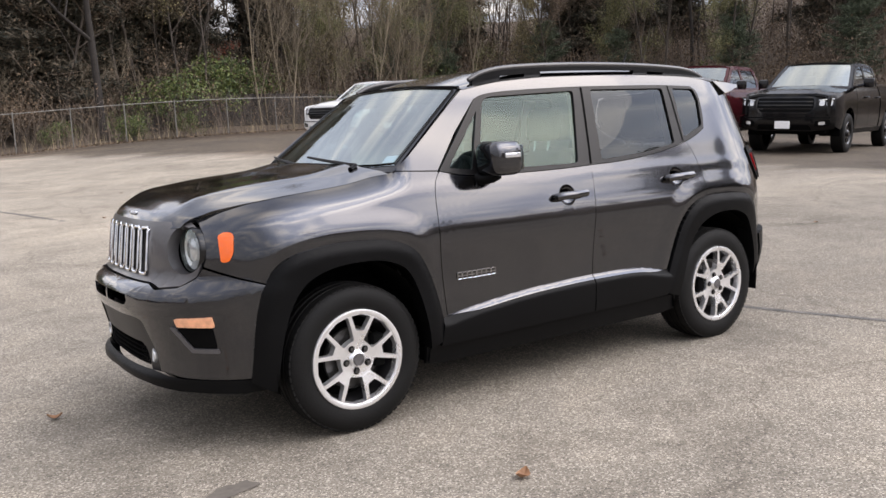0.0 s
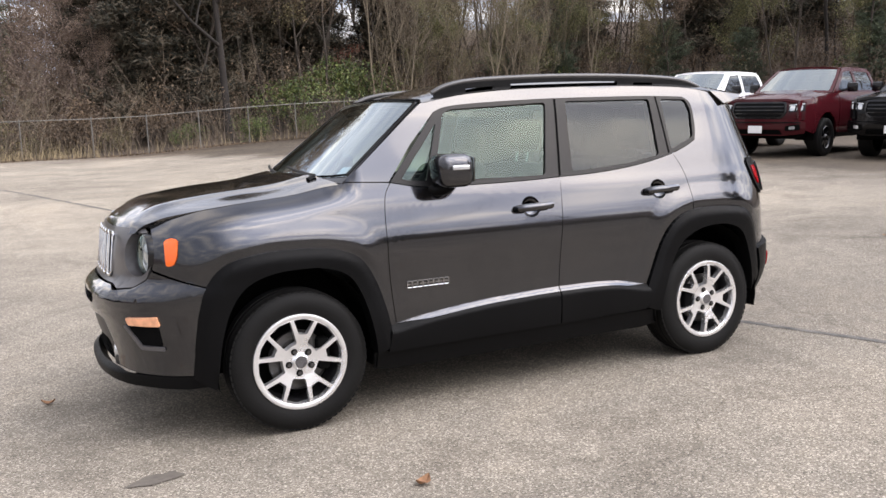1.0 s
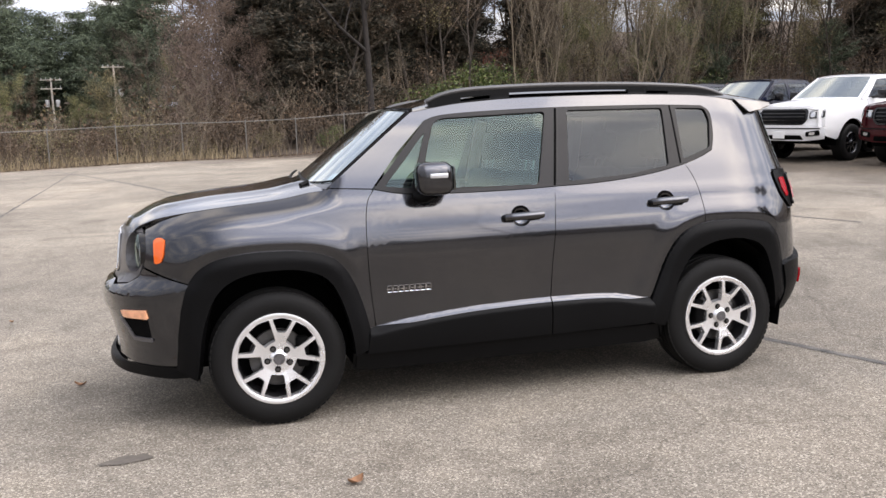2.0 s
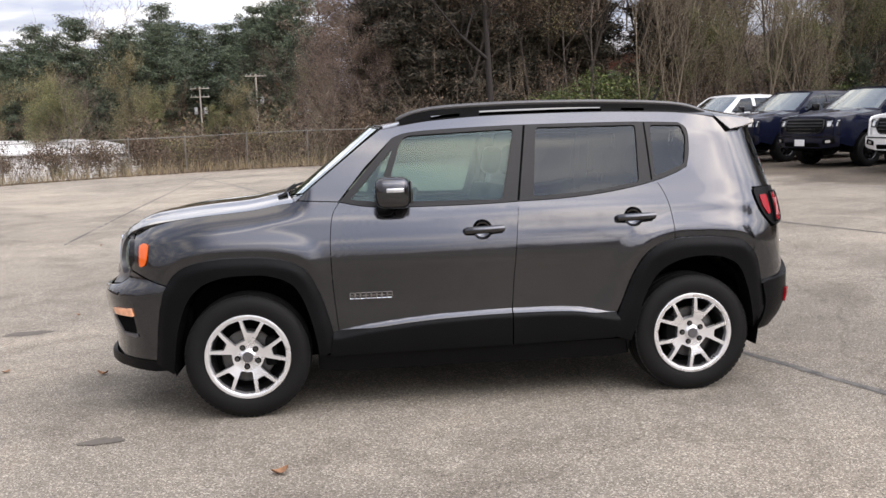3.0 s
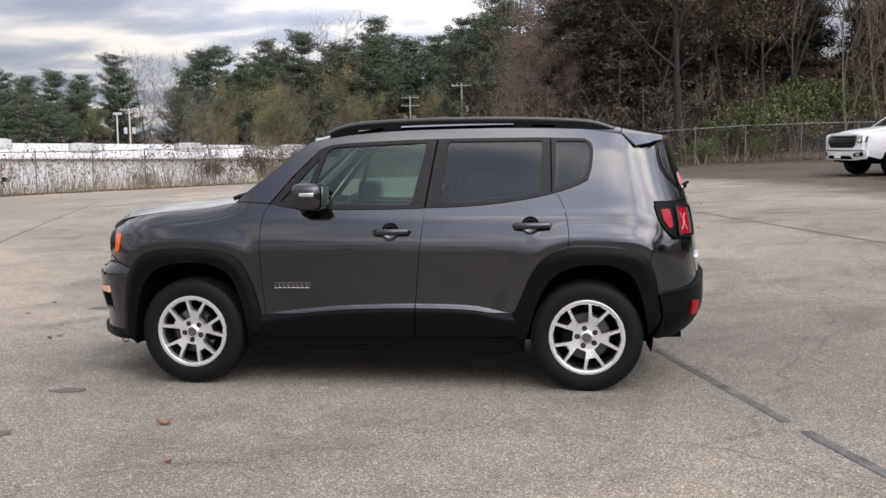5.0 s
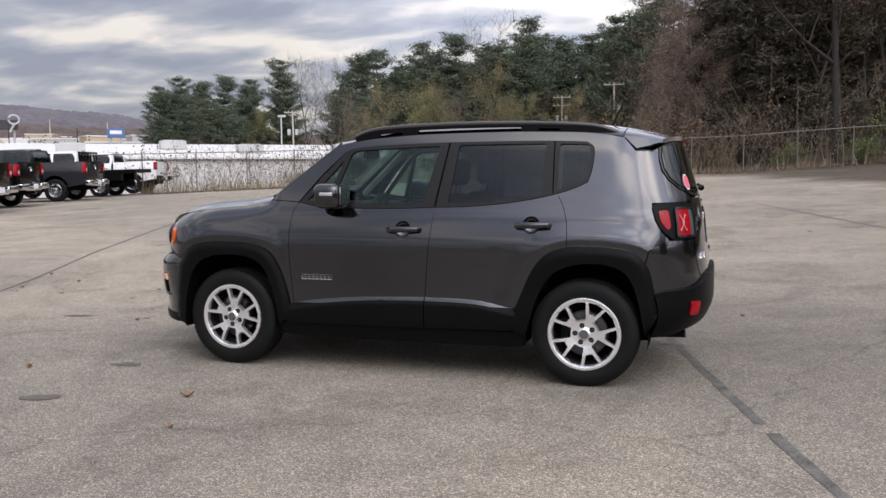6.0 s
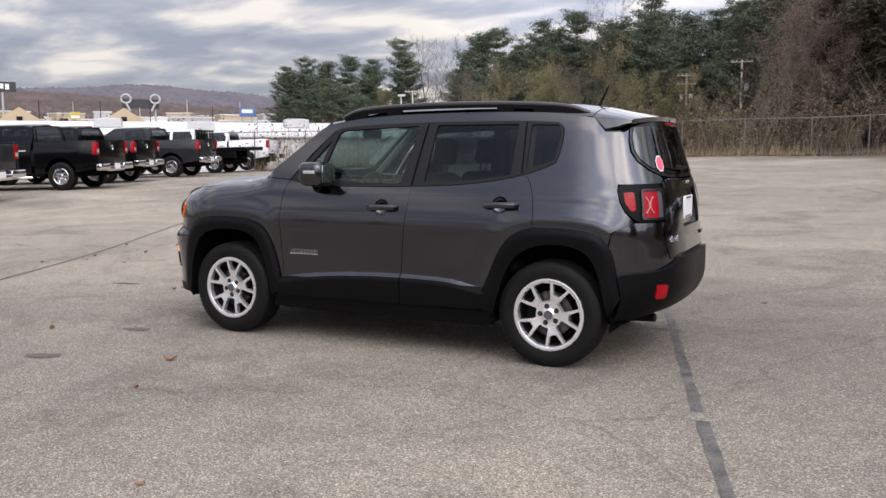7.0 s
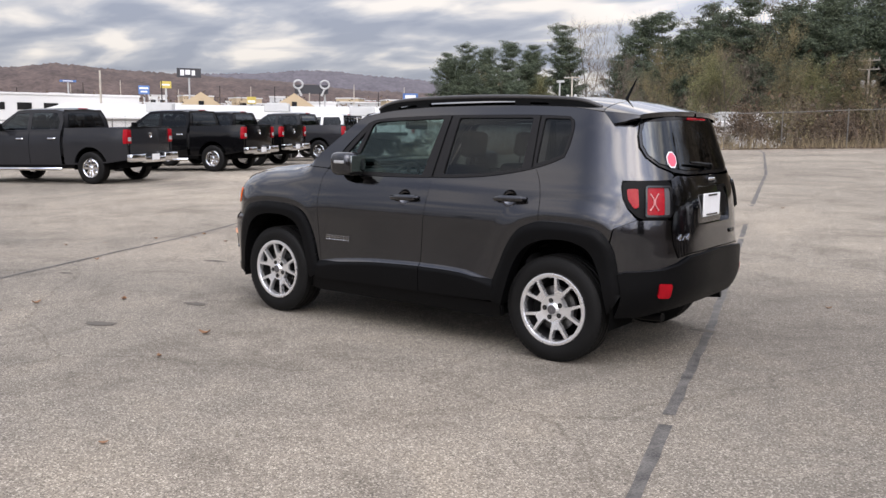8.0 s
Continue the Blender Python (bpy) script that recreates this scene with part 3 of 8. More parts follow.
def suv():
    car = thing("compact_suv", Matrix(), "dark grey metallic boxy compact SUV parked on asphalt", "car")
    P = lambda *a, **k: part(*a, **k)
    fine = (0.045, 0.04)

    # --- side panels, left and right ---
    # roof frame, windscreen pillar and rear quarter in one pressing
    frame_out = [(x, roof_edge(x)) for x in np.linspace(-0.50, 1.52, 30)]
    hatch_cut = [bx(1.915, 1.575), bx(1.905, 1.53), bx(1.888, 1.46), bx(1.893, 1.39), bx(1.938, 1.330), bx(2.03, 1.274), bx(2.15, 1.236), bx(2.17, 1.222)]
    lamp_cut = [bx(2.13, 1.196), bx(1.765, 1.192), bx(1.757, 1.15), bx(1.770, 1.08), bx(1.805, 1.02), bx(1.872, 0.957)]
    pillar = ([(-0.985, 1.205)] + [(-0.985 + t * 0.485, 1.205 + t * 0.385) for t in (0.2, 0.4, 0.6, 0.8)] + frame_out + hatch_cut + lamp_cut
              + [bx(1.80, 0.930), bx(1.722, 0.900), (1.655, 0.80)] + [(x, z - 0.03) for x, z in FLARE_R[::-1][11:25]]
              + shifted(R_CUT[::-1], GAP) + shifted(WIN_LOW[::-1][:9][::-1], 0.003, -0.003)
              + spline([(1.289, 1.325), (1.312, 1.40), (1.322, 1.50), (1.312, 1.555), (1.27, 1.586)], 4) + shifted(WIN_TOP[::-1], 0, 0.003) + [(-0.60, 1.375), (-0.753, 1.192)])
    clean = []
    for p in pillar:
        if not clean or math.hypot(p[0] - clean[-1][0], p[1] - clean[-1][1]) > 2e-3:
            clean.append(p)
    wing = ([(-0.756, 1.186), (-0.985, 1.200)] + [(x, wing_top(x)) for x in np.linspace(-1.02, -1.915, 26)]
            + [bx(s_front(0.668), 1.035), bx(s_front(0.684), 0.99), bx(s_front(0.692), 0.93), bx(s_front(0.690), 0.88), bx(s_front(0.682), 0.848), (-1.80, 0.797), (-1.68, 0.755)] + shifted(FLARE_F, 0, -0.03)[10:] + [(-0.782, 0.47)] + shifted(DOOR_FRONT[::-1], -GAP))
    front_door = shifted(WIN_LOW[:17], 0, -0.004) + shifted(B_CUT, -GAP / 2) + shifted(CREASE_F[::-1], 0, 0.001) + DOOR_FRONT[::-1][1:-1]
    rear_door = (shifted(WIN_LOW[17:33], 0, -0.004) + shifted(R_CUT, 0) + [(1.160, 0.890)] + [(x, z - 0.02) for x, z in FLARE_R[18:5:-1]] + shifted(CREASE_R[::-1], 0, 0.001) + shifted(B_CUT[::-1], GAP / 2)[1:])
    frame_poly = WIN_TOP + spline([(1.272, 1.582), (1.308, 1.553), (1.318, 1.50), (1.308, 1.40), (1.286, 1.327)], 4) + WIN_LOW[::-1][1:]
    pane_front = rounded([(-0.50, 1.178), (0.176, 1.172), (0.272, 1.572), (-0.34, 1.548), (-0.385, 1.525)], 0.025)
    pane_small = rounded([(-0.685, 1.198), (-0.545, 1.182), (-0.435, 1.478)], 0.012)
    pane_rear = rounded([(0.358, 1.181), (0.72, 1.203), (0.990, 1.244), (1.006, 1.576), (0.405, 1.576)], 0.02)
    pane_quarter = rounded([(1.088, 1.274), (1.276, 1.340), (1.304, 1.50), (1.284, 1.568), (1.092, 1.574)], 0.02)

    def dedupe(pts, eps=1.5e-3):
        out = []
        for p in pts:
            if not out or math.hypot(p[0] - out[-1][0], p[1] - out[-1][1]) > eps:
                out.append(p)
        if math.hypot(out[0][0] - out[-1][0], out[0][1] - out[-1][1]) < eps:
            out.pop()
        return out

    for side in (1, -1):
        S = (lambda bm: bm) if side == 1 else flipped
        mk = lambda pts, holes=(), **k: S(sheet(sx(dedupe(pts)), [sx(h) for h in holes], body, fine, **k))
        edges_ = np.array(spline(FLARE_F, 3) + spline(FLARE_R, 3))

        def swell(s_, z_):
            p = body(s_, z_)
            if z_ > 1.06:
                return p
            d = float(np.min(np.hypot(edges_[:, 0] - p.x, edges_[:, 1] - z_)))
            amount = 0.009 * (ease((0.17 - d) / 0.125) if d > 0.045 else 0.2 + 0.8 * d / 0.045)
            if p.x < 0:
                amount *= ease((-0.805 - p.x) / 0.13)
            amount *= ease((1.80 - p.x) / 0.14)
            return p + Vector((0, -amount, 0))
        mkb = lambda pts, holes=(): S(sheet(sx(dedupe(pts)), [sx(h) for h in holes], swell, (0.015, 0.013)))
        P("side_frame", mkb(clean), PAINT, car)
        P("front_wing", mkb(wing), PAINT, car)
        dish = lambda hx, hz: [(hx - 0.005 + 0.057 * math.cos(a), hz + 0.057 * math.sin(a)) for a in np.linspace(0, math.tau, 24, endpoint=False)]
        fd = P("front_door", mk(front_door, [dish(0.055, 1.008)]), PAINT, car)
        rd = P("rear_door", mkb(rear_door, [dish(0.940, 1.047)]), PAINT, car)
        P("window_trim", mk(frame_poly, [pane_front, pane_small, pane_rear, pane_quarter], lift=0.003), PILLAR, car, "satin black window surround")
        for g0, g1_, wd_ in (((0.268, 1.162), (0.337, 1.588), 0.006), ((1.066, 1.252), (1.058, 1.590), 0.004)):
            P("pillar_gap", mk([(g0[0] - wd_, g0[1]), (g0[0] + wd_, g0[1]), (g1_[0] + wd_, g1_[1]), (g1_[0] - wd_, g1_[1])], fold=0, lift=0.0055), VOID, car)
        low_f = [(-0.805, 0.468)] + shifted(CREASE_F, 0, -0.002) + [(0.204, 0.345), (-0.83, 0.335)]
        low_r = shifted(CREASE_R, 0, -0.002) + [(0.86, 0.42), (0.80, 0.352), (0.211, 0.345)]
        ledge = lambda s, z: body(s, z) + Vector((0, -0.030 * ease((crease(s) - z) / 0.045), 0))
        P("lower_cladding", S(sheet(dedupe(low_f), [], ledge, (0.045, 0.012))), BLACK_PLASTIC, fd, "black plastic door cladding")
        P("lower_cladding", S(sheet(dedupe(low_r), [], ledge, (0.045, 0.012))), BLACK_PLASTIC, rd, "black plastic door cladding")
        P("sill_strip", S(sheet(dedupe(CREASE_F + [(x, z - 0.024 * ease((x + 0.80) / 0.25) - 0.002) for x, z in CREASE_F[::-1]]), [], lambda s, z: ledge(s, z) + Vector((0, -0.003, 0.002)), (0.045, 0.012), fold=0.004)), PAINT, fd, "glossy grey trim strip")
        P("sill_strip", S(sheet(dedupe(CREASE_R + [(x, z - 0.024 * ease((0.84 - x) / 0.2) - 0.002) for x, z in CREASE_R[::-1]]), [], lambda s, z: ledge(s, z) + Vector((0, -0.003, 0.002)), (0.045, 0.012), fold=0.004)), PAINT, rd, "glossy grey trim strip")
        P("sill", mk([(-0.90, 0.335), (0.90, 0.340), (0.90, 0.25), (0.80, 0.235), (-0.80, 0.235), (-0.90, 0.25)]), BLACK_PLASTIC, car)
        def bulge(edge):
            line = np.array(edge)

            def f(s_, z_):
                p = body(s_, z_)
                d = float(np.min(np.hypot(line[:, 0] - p.x, line[:, 1] - z_)))
                return p + Vector((0, -0.014 - 0.018 * ease(d / 0.045) ** 0.8, 0))
            return f
        mkf = lambda pts, edge: S(sheet(sx(dedupe(pts)), [], bulge(spline(edge, 6)), (0.022, 0.02), fold=0.10))
        P("front_wheel_flare", mkf(FLARE_F + ARCH_F[::-1], FLARE_F), BLACK_PLASTIC, car, "black plastic wheel arch flare")
        P("rear_wheel_flare", mkf(FLARE_R + ARCH_R[::-1], FLARE_R), BLACK_PLASTIC, car, "black plastic wheel arch flare")
        for nm, poly, g, own in (("door_glass", pane_front, GLASS_CLEAR, fd), ("quarter_light", pane_small, GLASS_CLEAR, fd), ("door_glass", pane_rear, GLASS_DARK, rd), ("quarter_glass", pane_quarter, GLASS_DARK, car)):
            ob = P(nm, mk(poly, fold=0, lift=-0.008), g, own)
            ob.visible_shadow = False
        # door handles with a round dished cup
        for hx, hz, own in ((0.055, 1.008, fd), (0.940, 1.047, rd)):
            y = body(hx, hz).y
            bm = bmesh.new()
            tilt = math.atan2(half(hz - 0.04) - half(hz + 0.04), 0.08)
            lathe(bm, [(0.0585, -0.001), (0.057, 0.004), (0.050, 0.017), (0.034, 0.028), (0.014, 0.033), (0.001, 0.034)], 24, Matrix.Translation((hx - 0.005, y, hz)) @ Matrix.Rotation(-tilt, 4, "X"))
            P("handle_cup", S(bm), PAINT, own)
            bm = bmesh.new()
            tube(bm, [(hx - 0.103, y - 0.004, hz - 0.004), (hx - 0.097, y - 0.024, hz - 0.003), (hx - 0.06, y - 0.036, hz), (hx + 0.04, y - 0.036, hz + 0.002), (hx + 0.108, y - 0.026, hz + 0.004), (hx + 0.116, y - 0.004, hz + 0.004)], [0.016, 0.021, 0.022, 0.022, 0.021, 0.015], 10)
            P("handle", S(bm), PAINT, own, "dark grey painted grip handle")
            if hx < 0.5:
                bm = bmesh.new()
                lathe(bm, [(0.0005, -0.004), (0.008, -0.003), (0.009, 0.004)], 12, Matrix.Translation((hx + 0.092, y - 0.043, hz + 0.004)))
                P("lock_cylinder", S(bm), CHROME, own)
        # mirror
        bm = bmesh.new()
        box(bm, (-0.450, -0.905, 1.235), (0.195, 0.21, 0.172), 0.050, 4)
        for v in bm.verts:
            v.co.x += 0.10 * (v.co.y + 0.905) + 0.06 * (1.235 - v.co.z) * (1 if v.co.z < 1.235 else 0)
        mir = P("door_mirror", S(bm), PAINT, car, "dark grey door mirror with clear indicator")
        bm = bmesh.new()
        tube(bm, [(-0.52, -0.80, 1.140), (-0.500, -0.83, 1.130), (-0.475, -0.87, 1.138), (-0.46, -0.90, 1.16)], [0.030, 0.030, 0.030, 0.034], 10)
        P("stalk", S(bm), BLACK_PLASTIC, mir)
        bm = bmesh.new()
        box(bm, (-0.355, -0.902, 1.236), (0.012, 0.160, 0.125), 0.004, 1)
        P("mirror_glass", S(bm), MIRROR, mir)
        bm = bmesh.new()
        box(bm, (-0.445, -1.011, 1.250), (0.095, 0.012, 0.024), 0.004, 2)
        P("indicator", S(bm), CLEAR_LENS, mir)
        # roof rail
        bm = bmesh.new()
        rail = spline([(-0.40, -0.605, 1.640), (-0.30, -0.607, 1.680), (-0.12, -0.608, 1.706), (0.30, -0.610, 1.721), (0.75, -0.610, 1.720), (1.10, -0.608, 1.708), (1.32, -0.606, 1.688), (1.46, -0.604, 1.645)], 5)
        tube(bm, rail, [0.012] + [0.0150] * (len(rail) - 2) + [0.012], 10)
        rl = P("roof_rail", S(bm), RAIL, car, "satin black roof rail")
        rail_z = lambda x: float(np.interp(x, [p[0] for p in rail], [p[2] for p in rail]))
        for xa, xb, cut in ((-0.385, -0.20, 0.0), (-0.20, -0.03, 0.40), (-0.03, 0.085, 0.0), (0.085, 0.82, 0.52), (0.82, 0.94, 0.0), (0.94, 1.10, 0.40), (1.08, 1.445, 0.0)):
            bm = bmesh.new()
            xs = np.linspace(xa, xb, 6)
            rows_ = []
            for x_ in xs:
                zt, zb = rail_z(x_) - 0.006, roof_edge(x_) + 0.004
                zb += (zt - zb) * cut
                rows_.append([bm.verts.new((x_, yy, zz)) for yy, zz in ((-0.622, zb), (-0.620, zt), (-0.592, zt), (-0.590, zb))])
            for p_, q_ in zip(rows_, rows_[1:]):
                for k in range(4):
                    bm.faces.new((p_[k], p_[(k + 1) % 4], q_[(k + 1) % 4], q_[k]))
            bm.faces.new(rows_[0])
            bm.faces.new(rows_[-1][::-1])
            bmesh.ops.recalc_face_normals(bm, faces=bm.faces[:])
            P("rail_foot", S(bm), BLACK_PLASTIC, rl)
        # side marker, amber
        mk2 = lambda pts, **k: S(sheet(sx(dedupe(pts)), [], body, (0.02, 0.02), **k))
        P("side_marker", mk2(rounded([(-1.856, 0.980), (-1.828, 0.994), (-1.801, 0.988), (-1.812, 0.905), (-1.828, 0.868), (-1.858, 0.864)], 0.014), lift=0.007, fold=0.012), AMBER, car, "amber side marker lamp")
        # bumper corner lamp
        sl = lambda ya, yb, z0, z1, r=0.008: rounded([(s_front(ya), z0), (s_front(yb), z0 + 0.004), (s_front(yb), z1), (s_front(ya), z1 + 0.006)], r)
        P("turn_signal", S(sheet(sl(0.748, 0.620, 0.588, 0.628), [], body, (0.02, 0.02), fold=0.012, lift=0.010)), AMBER_PALE, car, "pale amber turn signal")
        # flat black sheet on the bumper; the vent's inner shade is its colour
        P("corner_vent", S(sheet(rounded([(s_front(0.74), 0.492), (s_front(0.665), 0.496), (s_front(0.615), 0.582), (s_front(0.74), 0.584)], 0.008), [], body, (0.02, 0.02), fold=0.004, lift=0.004)), VOID, car)
        P("vent_frame", S(sheet(rounded([(s_front(0.745), 0.470), (s_front(0.655), 0.474), (s_front(0.585), 0.586), (s_front(0.607), 0.586), (s_front(0.662), 0.492), (s_front(0.745), 0.488)], 0.003), [], body, (0.02, 0.02), fold=0.012, lift=0.010)), GREY_TRIM, car)
        # headlamp
        hs, hz = -2.140, 0.916
        c = body(hs, hz)
        nrm = (body(hs + 0.01, hz) - body(hs - 0.01, hz)).cross(body(hs, hz + 0.01) - body(hs, hz - 0.01)).normalized()
        nrm = (nrm + Vector((-3.2, 0, 0))).normalized()
        c = c + Vector((0.026, 0.006, 0))
        turn = Vector((0, -1, 0)).rotation_difference(nrm).to_matrix().to_4x4()
        mm = Matrix.Translation(c) @ turn
        bm = bmesh.new()
        lathe(bm, [(0.104, 0.09), (0.102, 0.010), (0.096, 0.002), (0.090, 0.008), (0.080, 0.055), (0.02, 0.065), (0.001, 0.065)], 40, mm)
        lamp = P("headlamp", S(bm), GLOSS_BLACK, car, "round clear headlamp")
        bm = bmesh.new()
        lathe(bm, [(0.095, 0.008), (0.082, 0.026), (0.055, 0.036), (0.053, 0.012), (0.034, 0.004), (0.001, 0.002)], 32, mm)
        P("reflector", S(bm), CLEAR_LENS, lamp)
        bm = bmesh.new()
        lathe(bm, [(0.098, 0.006), (0.086, -0.006), (0.06, -0.015), (0.03, -0.019), (0.001, -0.020)], 32, mm)
        ob = P("lens", S(bm), GLASS_LENS, lamp)
        ob.visible_shadow = False
        # tail lamp: black housing, red lenses, clear cross
        out = [(1.768, 1.186), (2.120, 1.190), (2.124, 0.962), (1.895, 0.958), (1.808, 1.025), (1.775, 1.085), (1.762, 1.15)]
        tl = P("tail_lamp", S(sheet(rounded(out, 0.045), [], body, (0.03, 0.03), fold=0.03, lift=0.010)), BLACK_PLASTIC, car, "black-edged red tail lamp")
        sqr = rounded([(1.918, 1.158), (2.108, 1.158), (2.108, 0.972), (1.918, 0.972)], 0.022)
        inner = rounded([(1.930, 1.146), (2.094, 1.146), (2.094, 0.985), (1.930, 0.985)], 0.014)
        P("lamp_rim", S(sheet(sqr, [inner], body, (0.03, 0.03), fold=0.02, lift=0.024)), GLOSS_BLACK, tl)
        P("red_lens", S(sheet(rounded([(1.926, 1.150), (2.052, 1.150), (2.052, 0.981), (1.926, 0.981)], 0.012), [], body, (0.03, 0.03), fold=0.01, lift=0.016)), RED_LENS, tl)
        P("clear_lens", S(sheet(rounded([(2.056, 1.150), (2.098, 1.150), (2.098, 0.981), (2.056, 0.981)], 0.010), [], body, (0.03, 0.03), fold=0.01, lift=0.015)), GREY_TRIM, tl)
        P("red_lens", S(sheet(rounded([(1.798, 1.138), (1.872, 1.140), (1.878, 1.030), (1.848, 1.022), (1.806, 1.075)], 0.014), [], body, (0.03, 0.03), fold=0.01, lift=0.016)), RED_LENS, tl)
        for k in (1, -1):
            bm = bmesh.new()
            pts = []
            for t in np.linspace(-1, 1, 7):
                p = body(1.978 + 0.030 * t * (0.35 + 0.65 * abs(t)), 1.066 + k * 0.050 * t)
                pts.append(p + Vector((0.016, -0.014, 0)))
            tube(bm, pts, [0.006, 0.0042, 0.004, 0.008, 0.004, 0.0042, 0.006], 6)
            P("cross_bar", S(bm), PINK_LENS, tl)
        # rear reflector
        P("reflector", S(sheet(rounded([(2.000, 0.490), (2.088, 0.487), (2.088, 0.565), (2.000, 0.570)], 0.015), [], body, (0.02, 0.02), fold=0.02, lift=0.040)), RED_LENS, car, "red bumper reflector")

    # --- bonnet ---
    def bonnet(u, v):
        # u: 0 at the nose to 1 at the screen; v: -1 (left edge) to 0
        xe = -1.925 + 0.932 * u
        ye = abs(body(s_x(xe, wing_top(xe) - 0.004), wing_top(xe)).y) - 0.005
        front = body(s_front(min(0.87, max(0.0, abs(v) * abs(body(s_x(-1.925, 1.04), 1.04).y) * W0 / half(1.035)))), 1.035).x - 0.012
        k = max(0.0, 1 - u) ** 2.2
        x = xe + k * (front + 1.925) - 0.085 * (1 - v * v) * u ** 2
        y = v * ye
        zz = wing_top(xe) + 0.052 * (1 - abs(v) ** 2.6) * (0.35 + 0.65 * ease(u / 0.20))
        zz -= 0.055 * max(0.0, 1 - u / 0.055) ** 2 * (1 - 0.5 * abs(v) ** 4)
        zz += 0.013 * math.exp(-((abs(y) - 0.45) / 0.06) ** 2) * ease(u / 0.2) - 0.012 * math.exp(-(y / 0.30) ** 4) * ease((u - 0.08) / 0.3) * ease((1 - u) / 0.25)
        return Vector((x, y, zz))

    ring = [(0.0, -0.995 + 0.05 * k) for k in range(20)] + [(0.0, 0.0)] + [(0.05 * k, 0.0) for k in range(1, 20)] + [(1.0, 0.0)] + [(1.0, -0.05 * k) for k in range(1, 20)] + [(1.0, -0.995)] + [(1 - 0.05 * k, -0.995) for k in range(1, 20)]
    P("bonnet", sheet(ring[::-1], [], lambda u, v: bonnet(u, v), (0.02, 0.05), fold=0.02, mirror=True), PAINT, car, "dark grey sculpted bonnet")

    # --- windscreen, cowl, roof ---
    def screen(u, v):
        # u: -1..0 across, v: 0 bottom .. 1 top
        z = 1.205 + v * 0.400
        x = -0.970 + v * 0.490 - (0.100 - 0.040 * v) * (1 - abs(u) ** 3.2)
        z += 0.028 * v * (1 - u * u)
        y = u * (half(1.205 + v * 0.385) - 0.030)
        return Vector((x, y, z))

    ob = P("windscreen", sheet([(-0.955, 0.06), (-0.8, 0.045), (-0.4, 0.03), (0, 0.025), (0, 0.97), (-0.5, 0.97), (-0.95, 0.965)], [], screen, (0.1, 0.1), fold=0, mirror=True), GLASS_SCREEN, car)
    ob.visible_shadow = False
    border = [(-1, -0.03), (0, -0.03), (0, 0.035), (-0.4, 0.04), (-0.8, 0.06), (-0.945, 0.08), (-0.955, 0.965), (-0.5, 0.972), (0, 0.972), (0, 0.995), (-1, 0.995)]
    P("screen_border", sheet(border, [], screen, (0.1, 0.1), fold=0.01, mirror=True, lift=0.003), GLOSS_BLACK, car)
    bm = bmesh.new()
    box(bm, (-1.045, 0, 1.164), (0.15, 1.30, 0.016), 0.006, 2)
    for v in bm.verts:
        v.co.x -= 0.10 * (1 - min(1, abs(v.co.y) / 0.74) ** 2)
        v.co.z += 0.02 * (1 - min(1, abs(v.co.y) / 0.74) ** 2)
    P("cowl_panel", bm, BLACK_PLASTIC, car)
    for wy, ln in ((-0.52, 0.58), (0.12, 0.50)):
        bm = bmesh.new()
        base = screen(-abs(wy) / 0.79, 0.0)
        pts = []
        for t in np.linspace(0, 1, 7):
            y = wy + t * ln
            p = screen(-min(1, abs(y) / 0.79), 0.02 + 0.09 * t)
            pts.append((p.x - 0.022, y, p.z + 0.020))
        tube(bm, [(pts[0][0] - 0.04, pts[0][1] - 0.02, pts[0][2] - 0.02)] + pts, [0.015, 0.011, 0.010, 0.010, 0.009, 0.008, 0.008, 0.006], 6)
        P("wiper", bm, BLACK_PLASTIC, car)

    def roof(u, v):
        # u: x; v: -1..0 across
        ze = roof_edge(u)
        y = v * (half(ze) + 0.002)
        k = max(0.0, 1 - abs(v) ** 2.6)
        return Vector((u - 0.058 * (1 - abs(v) ** 3.2) * ease((-0.2 - u) / 0.3), y, ze + (0.042 + 0.038 * ease((u + 0.485) / 0.45)) * k ** 0.7))

    P("roof", sheet([(-0.485, -1), (-0.485, -0.5), (-0.485, 0), (1.50, 0), (1.50, -0.5), (1.50, -1)], [], roof, (0.07, 0.06), fold=0.015, mirror=True), PAINT, car)

    def spoiler(u, v):
        # u: 0 at the roof to 1 at the lip; beyond v = -1 its cheek turns down over the side
        w, over = min(1.0, abs(v)), max(0.0, abs(v) - 1.0)
        x = 1.505 + 0.55 * over * (1 - u) + u * (0.345 - 0.10 * w ** 2.5)
        edge_z = roof_edge(1.505) - 0.016 * u - 0.008 * u * u
        z = edge_z + 0.080 * max(0.0, 1 - w ** 2.6) ** 0.7 * (1 - 0.60 * u) - over * 0.52 * (1 - 0.65 * u)
        return Vector((x, -w * (half(z) + 0.004 - 0.012 * u * u), z))

    P("roof_spoiler", sheet([(0, -1.15), (0, 0), (1, 0), (1, -0.5), (1, -0.97), (0.98, -1.10), (0.5, -1.15)], [], spoiler, (0.1, 0.04), fold=0.030, mirror=True), PAINT, car)
    bm = bmesh.new()
    box(bm, (1.852, 0, 1.578), (0.012, 0.32, 0.016), 0.004, 1)
    P("high_brake_lamp", bm, RED_LENS, car)
    bm = bmesh.new()
    tube(bm, [(1.33, 0.0, 1.695), (1.35, 0, 1.72), (1.42, 0, 1.86)], [0.035, 0.012, 0.004], 8)
    P("aerial", bm, BLACK_PLASTIC, car)

    # --- nose: grille panel with seven slots, bumper, lower lip ---
    sf = lambda y: s_front(max(0.0, min(0.875, y)))
    PITCH, SW, LAMP_S, LAMP_Z = 0.101, 0.034, -2.140, 0.916
    half_holes = []
